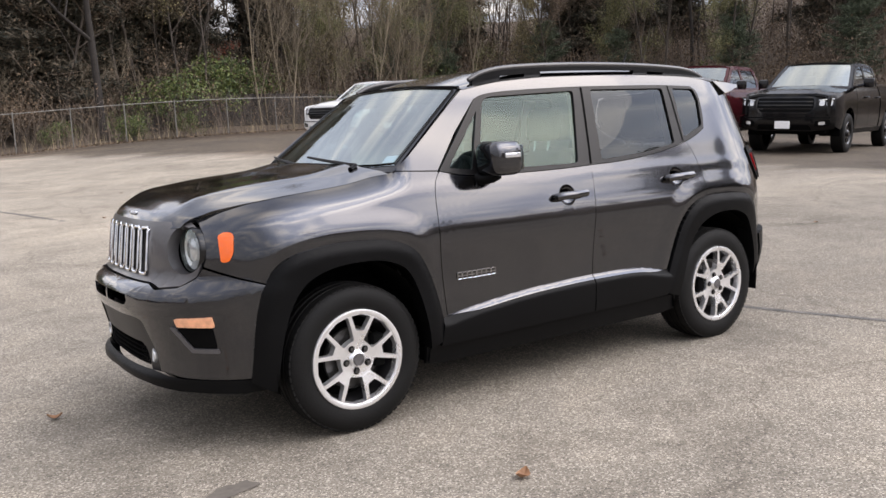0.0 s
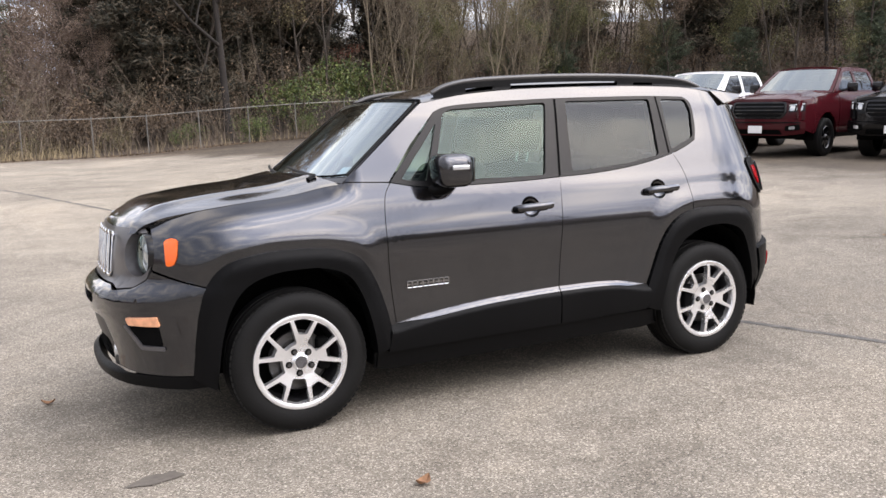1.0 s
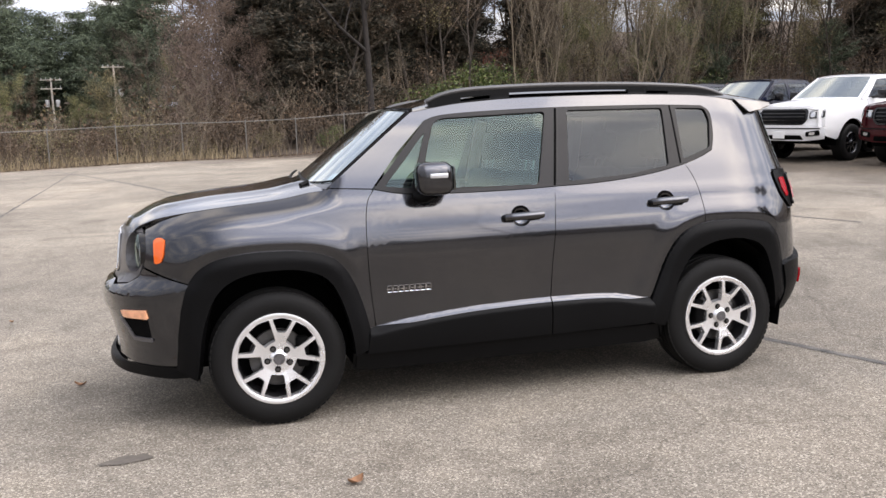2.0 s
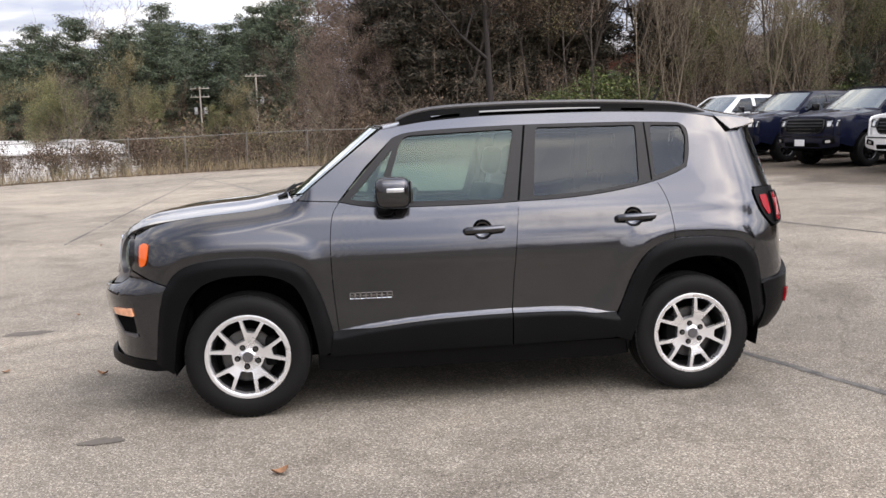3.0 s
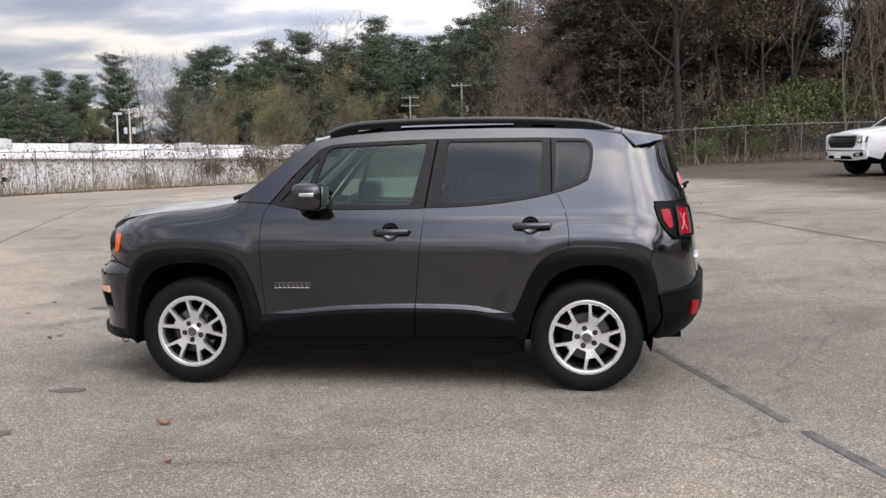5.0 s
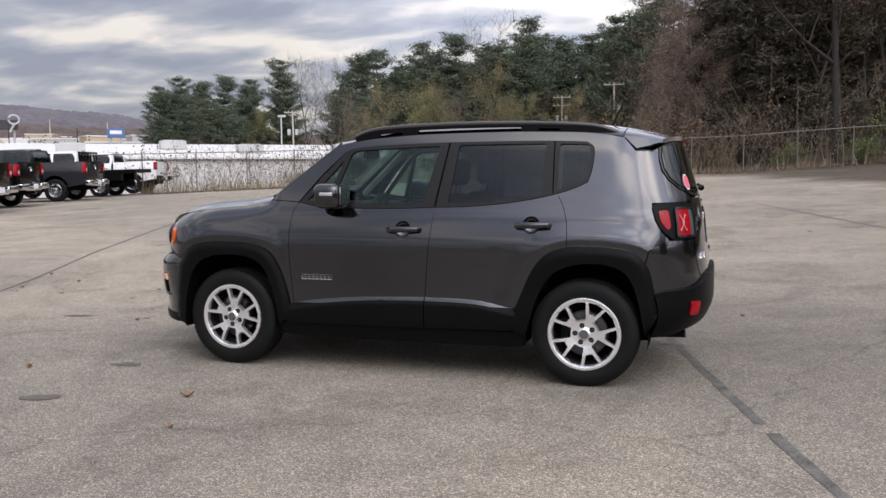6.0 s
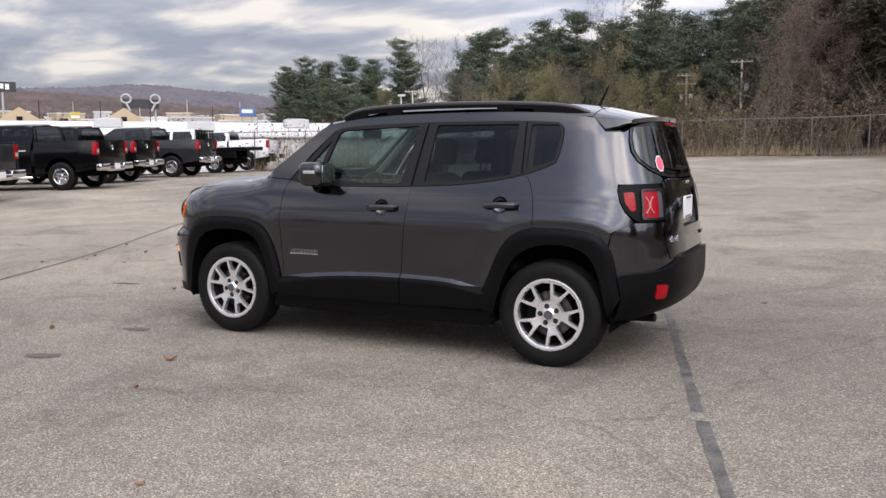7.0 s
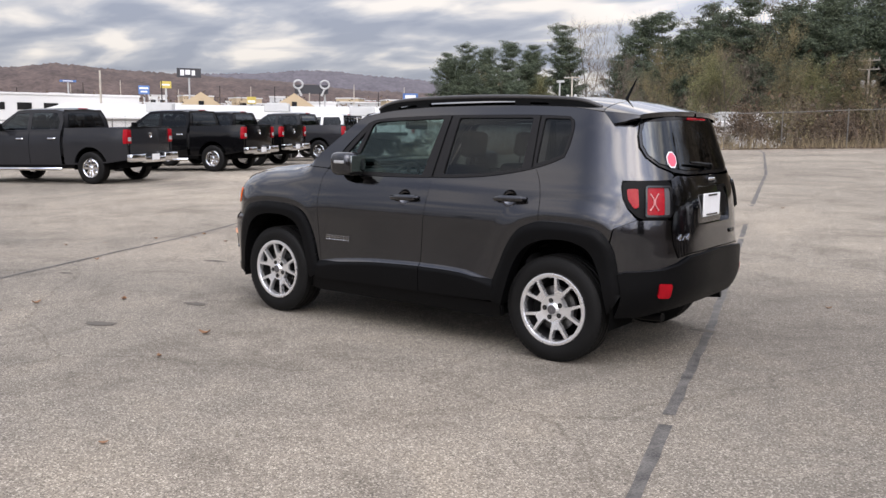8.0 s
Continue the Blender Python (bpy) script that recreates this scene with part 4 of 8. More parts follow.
    for k in (1, 2, 3):
        yc = k * PITCH
        half_holes.append(rounded([(sf(yc - SW), 0.800), (sf(yc + SW), 0.800), (sf(yc + SW), 1.004), (sf(yc - SW), 1.004)], 0.014))
    lamp_hole = [(LAMP_S + 0.112 * math.cos(a), LAMP_Z + 0.103 * math.sin(a)) for a in np.linspace(0, math.tau, 28, endpoint=False)]
    centre = [(SF, 0.800), (sf(0.022), 0.800), (sf(SW), 0.812), (sf(SW), 0.992), (sf(0.022), 1.004), (SF, 1.004)]
    mask = [(SF, 0.770), *centre, (SF, 1.036), (sf(0.3), 1.036), (sf(0.55), 1.038), (sf(0.64), 1.034), (sf(0.668), 1.0), (sf(0.680), 0.93), (sf(0.676), 0.87), (sf(0.655), 0.805), (sf(0.60), 0.765), (sf(0.5), 0.755), (sf(0.40), 0.770)]
    P("grille_panel", sheet(mask, [*half_holes, lamp_hole], body, (0.04, 0.03), fold=0.06, mirror=True), GREY_TRIM, car, "grey seven-slot grille panel")
    bm = bmesh.new()
    box(bm, (-1.955, 0, 0.90), (0.02, 0.80, 0.28), 0.0)
    box(bm, (-1.84, 0, 0.90), (0.02, 1.30, 0.30), 0.0)
    P("grille_backing", bm, VOID, car)
    for yc in [k * PITCH for k in range(-3, 4)]:
        bm = bmesh.new()
        loop = rounded([(yc - 0.035, 0.797), (yc + 0.035, 0.797), (yc + 0.035, 1.007), (yc - 0.035, 1.007)], 0.018, 3)
        pts = []
        for y, z in loop + loop[:1]:
            p = body(sf(abs(y)), z)
            pts.append((p.x - 0.006, math.copysign(abs(p.y), y), z))
        tube(bm, pts, 0.0080, 7, caps=False)
        P("slot_ring", bm, CHROME, car, "chrome grille slot surround")
    bm = bmesh.new()
    for k in range(6):
        q = bonnet(0.030, -abs(-0.05 + 0.020 * k) / 0.66)
        box(bm, (0, 0, 0), (0.020, 0.014, 0.006), 0.002, 1, pose(q.x - 0.002, -0.05 + 0.020 * k, q.z + 0.002, 0, -28, 0))
    P("bonnet_badge", bm, CHROME, car)
    bump = [(SF, 0.615), (sf(0.36), 0.612), (sf(0.40), 0.598), (sf(0.43), 0.50), (sf(0.46), 0.368), (sf(0.60), 0.352), (sf(0.76), 0.346), sxz(-1.765, 0.345), sxz(-1.735, 0.50), sxz(-1.675, 0.66), sxz(-1.672, 0.746), sxz(-1.80, 0.787), (sf(0.678), 0.838), (sf(0.655), 0.797), (sf(0.60), 0.757), (sf(0.5), 0.746), (sf(0.40), 0.762), (SF, 0.762)]
    top_slot = rounded([(sf(0.012), 0.660), (sf(0.27), 0.660), (sf(0.30), 0.685), (sf(0.29), 0.712), (sf(0.012), 0.712)], 0.008)
    P("front_bumper", sheet(bump, [top_slot], body, (0.04, 0.03), fold=0.03, mirror=True), PAINT, car, "dark grey front bumper")
    low_panel = [(SF, 0.480), (sf(0.30), 0.480), (sf(0.335), 0.462), (sf(0.37), 0.360), (sf(0.462), 0.360), (sf(0.425), 0.50), (sf(0.395), 0.592), (sf(0.355), 0.606), (SF, 0.609)]
    P("lower_panel", sheet(low_panel, [], body, (0.04, 0.03), fold=0.04, mirror=True, lift=-0.012), MOULDED, car, "dark moulded lower bumper panel")
    bm = bmesh.new()
    for k in range(4):
        tube(bm, [(body(sf(abs(y)), 0.40).x + 0.02, y, 0.385 + 0.022 * k) for y in np.linspace(-0.36, 0.36, 15)], 0.005, 5)
    for y in np.linspace(-0.36, 0.36, 32):
        tube(bm, [(body(sf(abs(y)), 0.40).x + 0.026, y, 0.372), (body(sf(abs(y)), 0.40).x + 0.026, y, 0.47)], 0.004, 5)
    P("intake_mesh", bm, VOID, car)
    bm = bmesh.new()
    box(bm, (-1.88, 0, 0.53), (0.02, 1.40, 0.46), 0.0)
    P("bumper_backing", bm, VOID, car)
    bm = bmesh.new()
    box(bm, (-1.82, 0, 0.305), (0.36, 1.16, 0.02), 0.004, 1)
    P("undertray", bm, BLACK_PLASTIC, car)
    for sgn in (-1, 1):
        bm = bmesh.new()
        p = body(sf(0.40), 0.43)
        lathe(bm, [(0.040, 0.03), (0.038, -0.006), (0.030, -0.009), (0.024, 0.0), (0.001, 0.004)], 24, Matrix.Translation((p.x + 0.010, sgn * abs(p.y), 0.43)) @ Matrix.Rotation(radians(-90 + sgn * 6), 4, "Z") @ Matrix.Diagonal((0.5, 1, 0.9, 1)))
        P("fog_lamp", bm, CLEAR_LENS, car)
    lip = [(SF, 0.322), (SF, 0.364), (sf(0.40), 0.366), (sf(0.46), 0.362), (sf(0.60), 0.347), (sf(0.78), 0.341), sxz(-1.80, 0.340), sxz(-1.70, 0.338), sxz(-1.72, 0.285), (sf(0.80), 0.278), (sf(0.6), 0.290), (sf(0.4), 0.312)]
    jut = lambda s, z: body(s, z) + Vector((-0.028 * ease((0.372 - z) / 0.03) * ease((-1.96 - body(s, z).x) / 0.14), 0, 0))
    P("bumper_lip", sheet(lip, [], jut, (0.04, 0.010), fold=0.06, mirror=True, lift=0.002), BLACK_PLASTIC, car, "black plastic bumper lip")

    # --- tail: hatch, glass, bumper ---
    sr = lambda y: s_rear(max(0.0, min(0.875, y)))
    hatch = [(SR, 0.748), (SR, 0.905), (sr(0.27), 0.905), (sr(0.30), 0.93), (sr(0.285), 1.13), (sr(0.27), 1.15), (SR, 1.15), (SR, 1.214), (2.32, 1.214), (2.20, 1.220), (2.138, 1.200), (2.134, 0.952), (2.128, 0.90), (2.135, 0.80), (2.17, 0.720), (2.30, 0.742)]
    gate = P("tailgate", sheet(hatch, [], body, (0.04, 0.04), fold=0.035, mirror=True), PAINT, car, "dark grey tailgate")
    P("plate_recess", sheet([(SR, 0.90), (SR, 1.155), (sr(0.31), 1.155), (sr(0.31), 0.90)], [], body, (0.05, 0.05), fold=0, mirror=True, lift=-0.032), PAINT, gate)
    px = body(SR, 1.03).x - 0.004
    bm = bmesh.new()
    box(bm, (px - 0.018, 0, 1.02), (0.010, 0.305, 0.152), 0.004, 1)
    pl = P("number_plate", bm, PLATE, gate, "white dealer plate")
    for y, z, w, h in ((0, 1.085, 0.16, 0.012), (0, 0.958, 0.20, 0.010)):
        bm = bmesh.new()
        box(bm, (px - 0.0105, y, z), (0.004, w, h), 0.0)
        P("plate_bar", bm, GLOSS_BLACK, pl)
    bm = bmesh.new()
    for k in range(5):
        box(bm, (body(SR, 1.19).x + 0.006, -0.048 + 0.024 * k, 1.190), (0.006, 0.014, 0.020), 0.003, 1)
    P("tail_badge", bm, CHROME, gate)
    # raised 4x4 badge
    txt = bpy.data.curves.new("lettering", "FONT")
    txt.body, txt.size, txt.extrude, txt.align_x, txt.space_character, txt.offset = "4x4", 0.062, 0.003, "CENTER", 1.30, 0.0
    txt.shear = 0.25
    tmp = new("tmp", txt)
    me = bpy.data.meshes.new_from_object(tmp.evaluated_get(bpy.context.evaluated_depsgraph_get()))
    bpy.data.objects.remove(tmp)
    bm = bmesh.new()
    bm.from_mesh(me)
    for v in bm.verts:
        y, z = -0.497 + v.co.x, 0.826 + v.co.y * 0.85
        b = body(sr(-y), z)
        v.co = Vector((b.x + 0.006 + v.co.z, y, z))
    P("drive_badge", bm, CHROME, gate, sharp=20)
    bm = bmesh.new()
    box(bm, (body(sr(0.25), 0.82).x + 0.003, 0.30, 0.83), (0.012, 0.08, 0.026), 0.004, 1)
    P("gate_release", bm, GLOSS_BLACK, gate)
    pane = [(SR, 1.25), (2.32, 1.253), (2.20, 1.268), (2.055, 1.298), (1.970, 1.350), (1.933, 1.41), (1.930, 1.49), (1.96, 1.548), (2.3, 1.565), (SR, 1.568)]
    glass_out = [(SR, 1.226), (2.32, 1.230), (2.19, 1.243), (2.05, 1.283), (1.955, 1.338), (1.912, 1.40), (1.906, 1.47), (1.925, 1.548), (1.99, 1.580), (2.3, 1.590), (SR, 1.592)]
    P("rear_glass_surround", sheet(glass_out, [pane[1:-1] + [(SR - 0.02, 1.568), (SR - 0.02, 1.25)]], body, (0.05, 0.05), fold=0.02, mirror=True, lift=-0.004), GLOSS_BLACK, gate)
    P("rear_glass", sheet(pane, [], body, (0.05, 0.05), fold=0, mirror=True, lift=0.002), GLASS_REAR, gate, "dark rear glass")
    bm = bmesh.new()
    pts = [body(sr(abs(y)), 1.272 + 0.03 * t) + Vector((0.03, 0, 0)) for t, y in zip(np.linspace(0, 1, 6), (0.02, 0.05, 0.10, 0.16, 0.24, 0.30))]
    pts = [Vector((q.x, -abs(y), q.z)) for q, y in zip(pts, (-0.05, 0.02, 0.10, 0.18, 0.26, 0.34))]
    tube(bm, pts, [0.022, 0.016, 0.012, 0.011, 0.010, 0.007], 7)
    P("rear_wiper", bm, BLACK_PLASTIC, gate)
    # round-cornered red sticker inside the glass
    sc = (2.172, 1.318)
    loop = [(sc[0] + 0.054 * math.cos(radians(22.5 + 45 * k)), sc[1] + 0.054 * math.sin(radians(22.5 + 45 * k))) for k in range(8)]
    P("sticker", sheet(loop, [], body, (0.05, 0.05), fold=0, lift=0.005), PLATE, gate, "red octagonal sticker")
    loop = [(sc[0] + 0.045 * math.cos(radians(22.5 + 45 * k)), sc[1] + 0.045 * math.sin(radians(22.5 + 45 * k))) for k in range(8)]
    P("sticker_face", sheet(loop, [], body, (0.05, 0.05), fold=0, lift=0.007), STICKER_RED, gate)
    rb = [(SR, 0.735), (2.284, 0.720), (2.16, 0.680), (2.03, 0.652), (1.79, 0.637), sxz(1.715, 0.622), sxz(1.735, 0.48), sxz(1.69, 0.36), (1.80, 0.352), (1.95, 0.362), (2.10, 0.40), (2.35, 0.425), (SR, 0.43)]
    P("rear_bumper", sheet(rb, [], body, (0.04, 0.03), fold=0.05, mirror=True, lift=0.028), BLACK_PLASTIC, car, "black plastic rear bumper")
    bp = [(1.725, 0.8975), (1.80, 0.9275), (1.872, 0.9535), (2.128, 0.9535), (2.120, 0.90), (2.127, 0.80), (2.16, 0.715), (2.30, 0.735), (SR, 0.742), (SR, 0.70), (2.28, 0.70), (2.16, 0.66), (2.03, 0.63), (1.79, 0.62), sxz(1.705, 0.60), sxz(1.70, 0.70), sxz(1.665, 0.80)]
    P("rear_corner_panel", sheet(bp, [], body, (0.04, 0.03), fold=0.02, mirror=True, lift=-0.001), PAINT, car)
    for sgn in (-1, 1):
        bm = bmesh.new()
        tube(bm, [(1.2, sgn * 0.45, 0.30), (1.75, sgn * 0.52, 0.32), (1.90, sgn * 0.54, 0.330)], 0.028, 10)
        P("exhaust_pipe", bm, BLACK_PLASTIC, car)

    # --- windscreen stickers ---
    P("sticker", sheet([(-0.945, 0.095), (-0.83, 0.085), (-0.825, 0.17), (-0.935, 0.18)], [], screen, (0.06, 0.06), fold=0, lift=0.004), STICKER_BLUE, car, "pale blue screen sticker")
    bm.free()

    # --- model badge on the front door: raised chrome-edged bars ---
    for side in (1, -1):
        badge = None
        for k in range(8):
            x = -0.696 + 0.0300 * k
            b = body(s_x(x), 0.665)
            bm = bmesh.new()
            box(bm, (x, side * (b.y - 0.003), 0.6655), (0.0275, 0.006, 0.034), 0.002, 1)
            if badge is None:
                badge = P("model_badge", bm, GLOSS_BLACK, car, "black and chrome model badge")
            else:
                P("badge_bar", bm, GLOSS_BLACK, badge)
            bm = bmesh.new()
            loop = rounded([(x - 0.0125, 0.649), (x + 0.0120, 0.649), (x + 0.0125, 0.682), (x - 0.0120, 0.682)], 0.004, 2)
            tube(bm, [(u, side * (b.y - 0.006), w) for u, w in loop + loop[:1]], 0.0014, 5, caps=False)
            P("badge_edge", bm, CHROME, badge)
            bm = bmesh.new()
            box(bm, (x + 0.003 * (k % 3 - 1), side * (b.y - 0.0065), 0.6655), (0.013, 0.002, 0.0028), 0.0)
            P("badge_stroke", bm, CHROME, badge)

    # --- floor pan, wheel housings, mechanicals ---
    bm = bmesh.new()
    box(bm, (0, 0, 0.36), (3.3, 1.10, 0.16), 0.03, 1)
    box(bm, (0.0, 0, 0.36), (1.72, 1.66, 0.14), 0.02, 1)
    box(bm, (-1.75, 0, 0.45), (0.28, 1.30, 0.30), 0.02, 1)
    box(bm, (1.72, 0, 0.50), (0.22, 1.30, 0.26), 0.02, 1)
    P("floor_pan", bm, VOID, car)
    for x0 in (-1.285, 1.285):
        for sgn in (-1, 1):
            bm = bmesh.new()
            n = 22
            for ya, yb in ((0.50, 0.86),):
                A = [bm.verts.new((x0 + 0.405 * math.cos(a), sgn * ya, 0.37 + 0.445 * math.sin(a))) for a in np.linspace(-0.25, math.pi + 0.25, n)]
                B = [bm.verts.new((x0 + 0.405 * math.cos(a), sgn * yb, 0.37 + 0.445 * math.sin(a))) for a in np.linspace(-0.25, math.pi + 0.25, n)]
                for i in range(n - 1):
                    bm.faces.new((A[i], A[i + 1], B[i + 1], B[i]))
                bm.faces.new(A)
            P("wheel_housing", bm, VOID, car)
    for x0 in (-1.285, 1.285):
        bm = bmesh.new()
        tube(bm, [(x0, -0.70, 0.33), (x0, 0.70, 0.33)], 0.04, 8)
        box(bm, (x0 + 0.1, 0, 0.30), (0.35, 0.9, 0.08), 0.02, 1)
        P("axle", bm, STEEL, car)

    # --- cabin ---
    def seat(name, x, y, w, back_h):
        st = P(name, _box((x, y, 0.66), (0.52, w, 0.17), 0.05), SEAT, car)
        bm = bmesh.new()
        box(bm, (0, 0, back_h / 2), (0.13, w * 0.96, back_h), 0.05, 3, pose(x + 0.25, y, 0.70, 0, 14, 0))
        P("backrest", bm, SEAT, st)
        bm = bmesh.new()
        box(bm, (0, 0, 0), (0.10, 0.26, 0.19), 0.045, 3, pose(x + 0.25 + 0.24 * (back_h + 0.15), y, 0.71 + back_h + 0.13, 0, 10, 0))
        P("headrest", bm, SEAT, st)
        for k in (-0.06, 0.06):
            bm = bmesh.new()
            xx = x + 0.25 + 0.245 * back_h
            tube(bm, [(xx, y + k, 0.70 + back_h - 0.04), (xx + 0.025, y + k, 0.70 + back_h + 0.08)], 0.008, 6)
            P("headrest_post", bm, CHROME, st)

    def _box(c, s, b):
        bm = bmesh.new()
        box(bm, c, s, b, 3)
        return bm

    seat("front_seat", -0.10, -0.37, 0.52, 0.55)
    seat("front_seat", -0.10, 0.37, 0.52, 0.55)
    seat("rear_seat", 0.72, -0.36, 0.56, 0.53)
    seat("rear_seat", 0.72, 0.36, 0.56, 0.53)
    bm = bmesh.new()
    box(bm, (-0.68, 0, 1.02), (0.42, 1.42, 0.26), 0.07, 3)
    box(bm, (-0.52, 0, 0.98), (0.16, 0.30, 0.34), 0.04, 3)
    box(bm, (-0.60, -0.37, 1.13), (0.20, 0.34, 0.10), 0.04, 3)
    P("dashboard", bm, CABIN, car)
    bm = bmesh.new()
    box(bm, (-0.15, 0, 0.64), (0.9, 0.20, 0.16), 0.03, 2)
    P("centre_console", bm, CABIN, car)
    bm = bmesh.new()
    ring = [Vector((0.185 * math.cos(a), 0.185 * math.sin(a), 0)) for a in np.linspace(0, math.tau, 25)]
    mm = pose(-0.36, -0.37, 1.06, 0, -66, 0)
    tube(bm, [mm @ p for p in ring], 0.016, 8, caps=False)
    for a in (0, 180, 270):
        tube(bm, [mm @ Vector((0, 0, -0.01)), mm @ Vector((0.18 * math.cos(radians(a)), 0.18 * math.sin(radians(a)), 0))], 0.016, 6)
    bmesh.ops.create_uvsphere(bm, u_segments=12, v_segments=8, radius=0.06, matrix=mm)
    P("steering_wheel", bm, CABIN, car)
    bm = bmesh.new()
    box(bm, (-0.52, 0, 1.535), (0.05, 0.25, 0.075), 0.02, 2)
    tube(bm, [(-0.53, 0, 1.56), (-0.50, 0, 1.62)], 0.014, 6)
    P("inside_mirror", bm, CABIN, car)
    P("headliner", sheet([(-0.45, -0.93), (-0.45, 0), (1.48, 0), (1.48, -0.93)], [], lambda u, v: roof(u, v) - Vector((0, 0, 0.045)), (0.12, 0.12), fold=0, mirror=True), CABIN_PALE, car)
    for sgn in (-1, 1):
        for x0, x1 in ((-0.74, 0.22), (0.27, 0.84)):
            bm = bmesh.new()
            box(bm, ((x0 + x1) / 2, sgn * 0.765, 0.77), (x1 - x0, 0.05, 0.70), 0.02, 2)
            box(bm, ((x0 + x1) / 2 + 0.1, sgn * 0.725, 0.92), (0.5, 0.07, 0.06), 0.02, 2)
            P("door_card", bm, CABIN, car)
        for foot, head, rad in (((0.27, 0.745, 1.14), (0.33, 0.63, 1.56), 0.045), ((1.06, 0.745, 1.16), (1.06, 0.63, 1.56), 0.05), ((-0.90, 0.75, 1.20), (-0.46, 0.62, 1.57), 0.032)):
            bm = bmesh.new()
            tube(bm, [(foot[0], sgn * foot[1], foot[2]), (head[0], sgn * head[1], head[2])], rad, 6)
            P("pillar_trim", bm, CABIN_PALE, car)
    bm = bmesh.new()
    box(bm, (1.40, 0, 0.72), (0.5, 0.96, 0.46), 0.04, 2)
    box(bm, (1.40, 0, 0.98), (0.62, 1.36, 0.05), 0.02, 2)
    P("load_cover", bm, CABIN, car)

    # --- wheels ---
    def wheel(x, sgn):
        y0 = sgn * 0.756
        ty = bmesh.new()
        R, wd = 0.350, 0.108
        prof = [(0.222, 0.088), (0.230, 0.100), (0.252, 0.108), (0.280, 0.1125), (0.306, 0.110), (0.328, 0.101), (0.341, 0.090), (0.347, 0.078)]
        groove = [(0.349, 0.062), (0.3495, 0.053), (0.341, 0.051), (0.341, 0.043), (0.350, 0.041), (0.350, 0.012), (0.3505, 0.010), (0.342, 0.008), (0.342, -0.008)]
        full = prof + groove
        full = full + [(r, -y) for r, y in full[::-1][1:]]
        lathe(ty, [(r, -y) for r, y in full], 72, Matrix.Translation((x, y0, 0.350)))
        tyre = P("wheel", ty, RUBBER, car, "alloy wheel with black tyre")
        # tread blocks along both shoulders
        tb = bmesh.new()
        for k in range(64):
            a = k * math.tau / 64
            for yy in (-0.083, 0.083):
                box(tb, (0, yy, 0.3395), (0.024, 0.020, 0.010), 0.0, 1, Matrix.Translation((x, y0, 0.350)) @ Matrix.Rotation(a + (0.02 if yy > 0 else 0), 4, "Y"))
        tagged(P("tread", tb, RUBBER, tyre), kind="stuff")
        o = y0 + sgn * 0.104                   # rim face
        rim = bmesh.new()
        prof = [(0.231, 0.014), (0.2375, 0.003), (0.235, -0.006), (0.228, -0.008), (0.214, -0.004), (0.209, 0.006), (0.207, 0.034)]
        lathe(rim, [(r, d if sgn < 0 else -d) for r, d in prof], 64, Matrix.Translation((x, o, 0.350)))
        if sgn > 0:
            bmesh.ops.reverse_faces(rim, faces=rim.faces[:])
        rm = P("rim", rim, ALLOY, tyre, "silver five-spoke alloy rim with forked spokes")
        # alloy barrel coloured dark: the shade inside the wheel is painted on
        brl = bmesh.new()
        lathe(brl, [(r, d if sgn < 0 else -d) for r, d in [(0.207, 0.030), (0.201, 0.050), (0.196, 0.150)]], 48, Matrix.Translation((x, o, 0.350)))
        if sgn > 0:
            bmesh.ops.reverse_faces(brl, faces=brl.faces[:])
        P("barrel", brl, MOULDED, rm)
        # five forked spokes: a window inside each fork, a pocket between two forks
        phase = radians(82.0 if x < 0 else 68.0)
        pol = lambda r_, an: (r_ * math.cos(an), r_ * math.sin(an))
        wins = []
        for k in range(5):
            a = phase + k * math.tau / 5
            wins.append(rounded([pol(0.136, a - 0.150), pol(0.136, a + 0.150), pol(0.180, a + 0.222), pol(0.2085, a + 0.250), pol(0.2115, a), pol(0.2085, a - 0.250), pol(0.180, a - 0.222)], 0.007, 3))
            b_ = a + math.pi / 5
            wins.append(rounded([pol(0.090, b_ - 0.350), pol(0.088, b_), pol(0.090, b_ + 0.350), pol(0.120, b_ + 0.330), pol(0.150, b_ + 0.312), pol(0.185, b_ + 0.300), pol(0.2085, b_ + 0.290), pol(0.2115, b_), pol(0.2085, b_ - 0.290), pol(0.185, b_ - 0.300), pol(0.150, b_ - 0.312), pol(0.120, b_ - 0.330)], 0.008, 3))
        dishing = table([(0.0, 0.012), (0.07, 0.011), (0.10, 0.007), (0.15, 0.001), (0.20, 0.000), (0.23, 0.003)])

        def face(u, v):
            return Vector((x + u, -abs(o) + dishing(math.hypot(u, v)), 0.350 + v))

        disc = [pol(0.2165, k * math.tau / 60) for k in range(60)]
        sp = sheet(disc, wins, face, (0.022, 0.022), fold=0.034)
        P("spokes", sp if sgn < 0 else flipped(sp), ALLOY, rm, sharp=30)
        hub = bmesh.new()
        prof = [(0.046, 0.014), (0.043, 0.006), (0.038, 0.002), (0.034, -0.002), (0.030, -0.004), (0.012, -0.005), (0.001, -0.005)]
        lathe(hub, [(r, (d if sgn < 0 else -d)) for r, d in prof], 40, Matrix.Translation((x, o, 0.350)))
        if sgn > 0:
            bmesh.ops.reverse_faces(hub, faces=hub.faces[:])
        hb = P("hub", hub, ALLOY, rm)
        for k in range(5):
            a = phase + math.pi / 5 + k * math.tau / 5
            nb = bmesh.new()
            c = Vector((x + 0.060 * math.cos(a), o - sgn * 0.010, 0.350 + 0.057 * math.sin(a)))
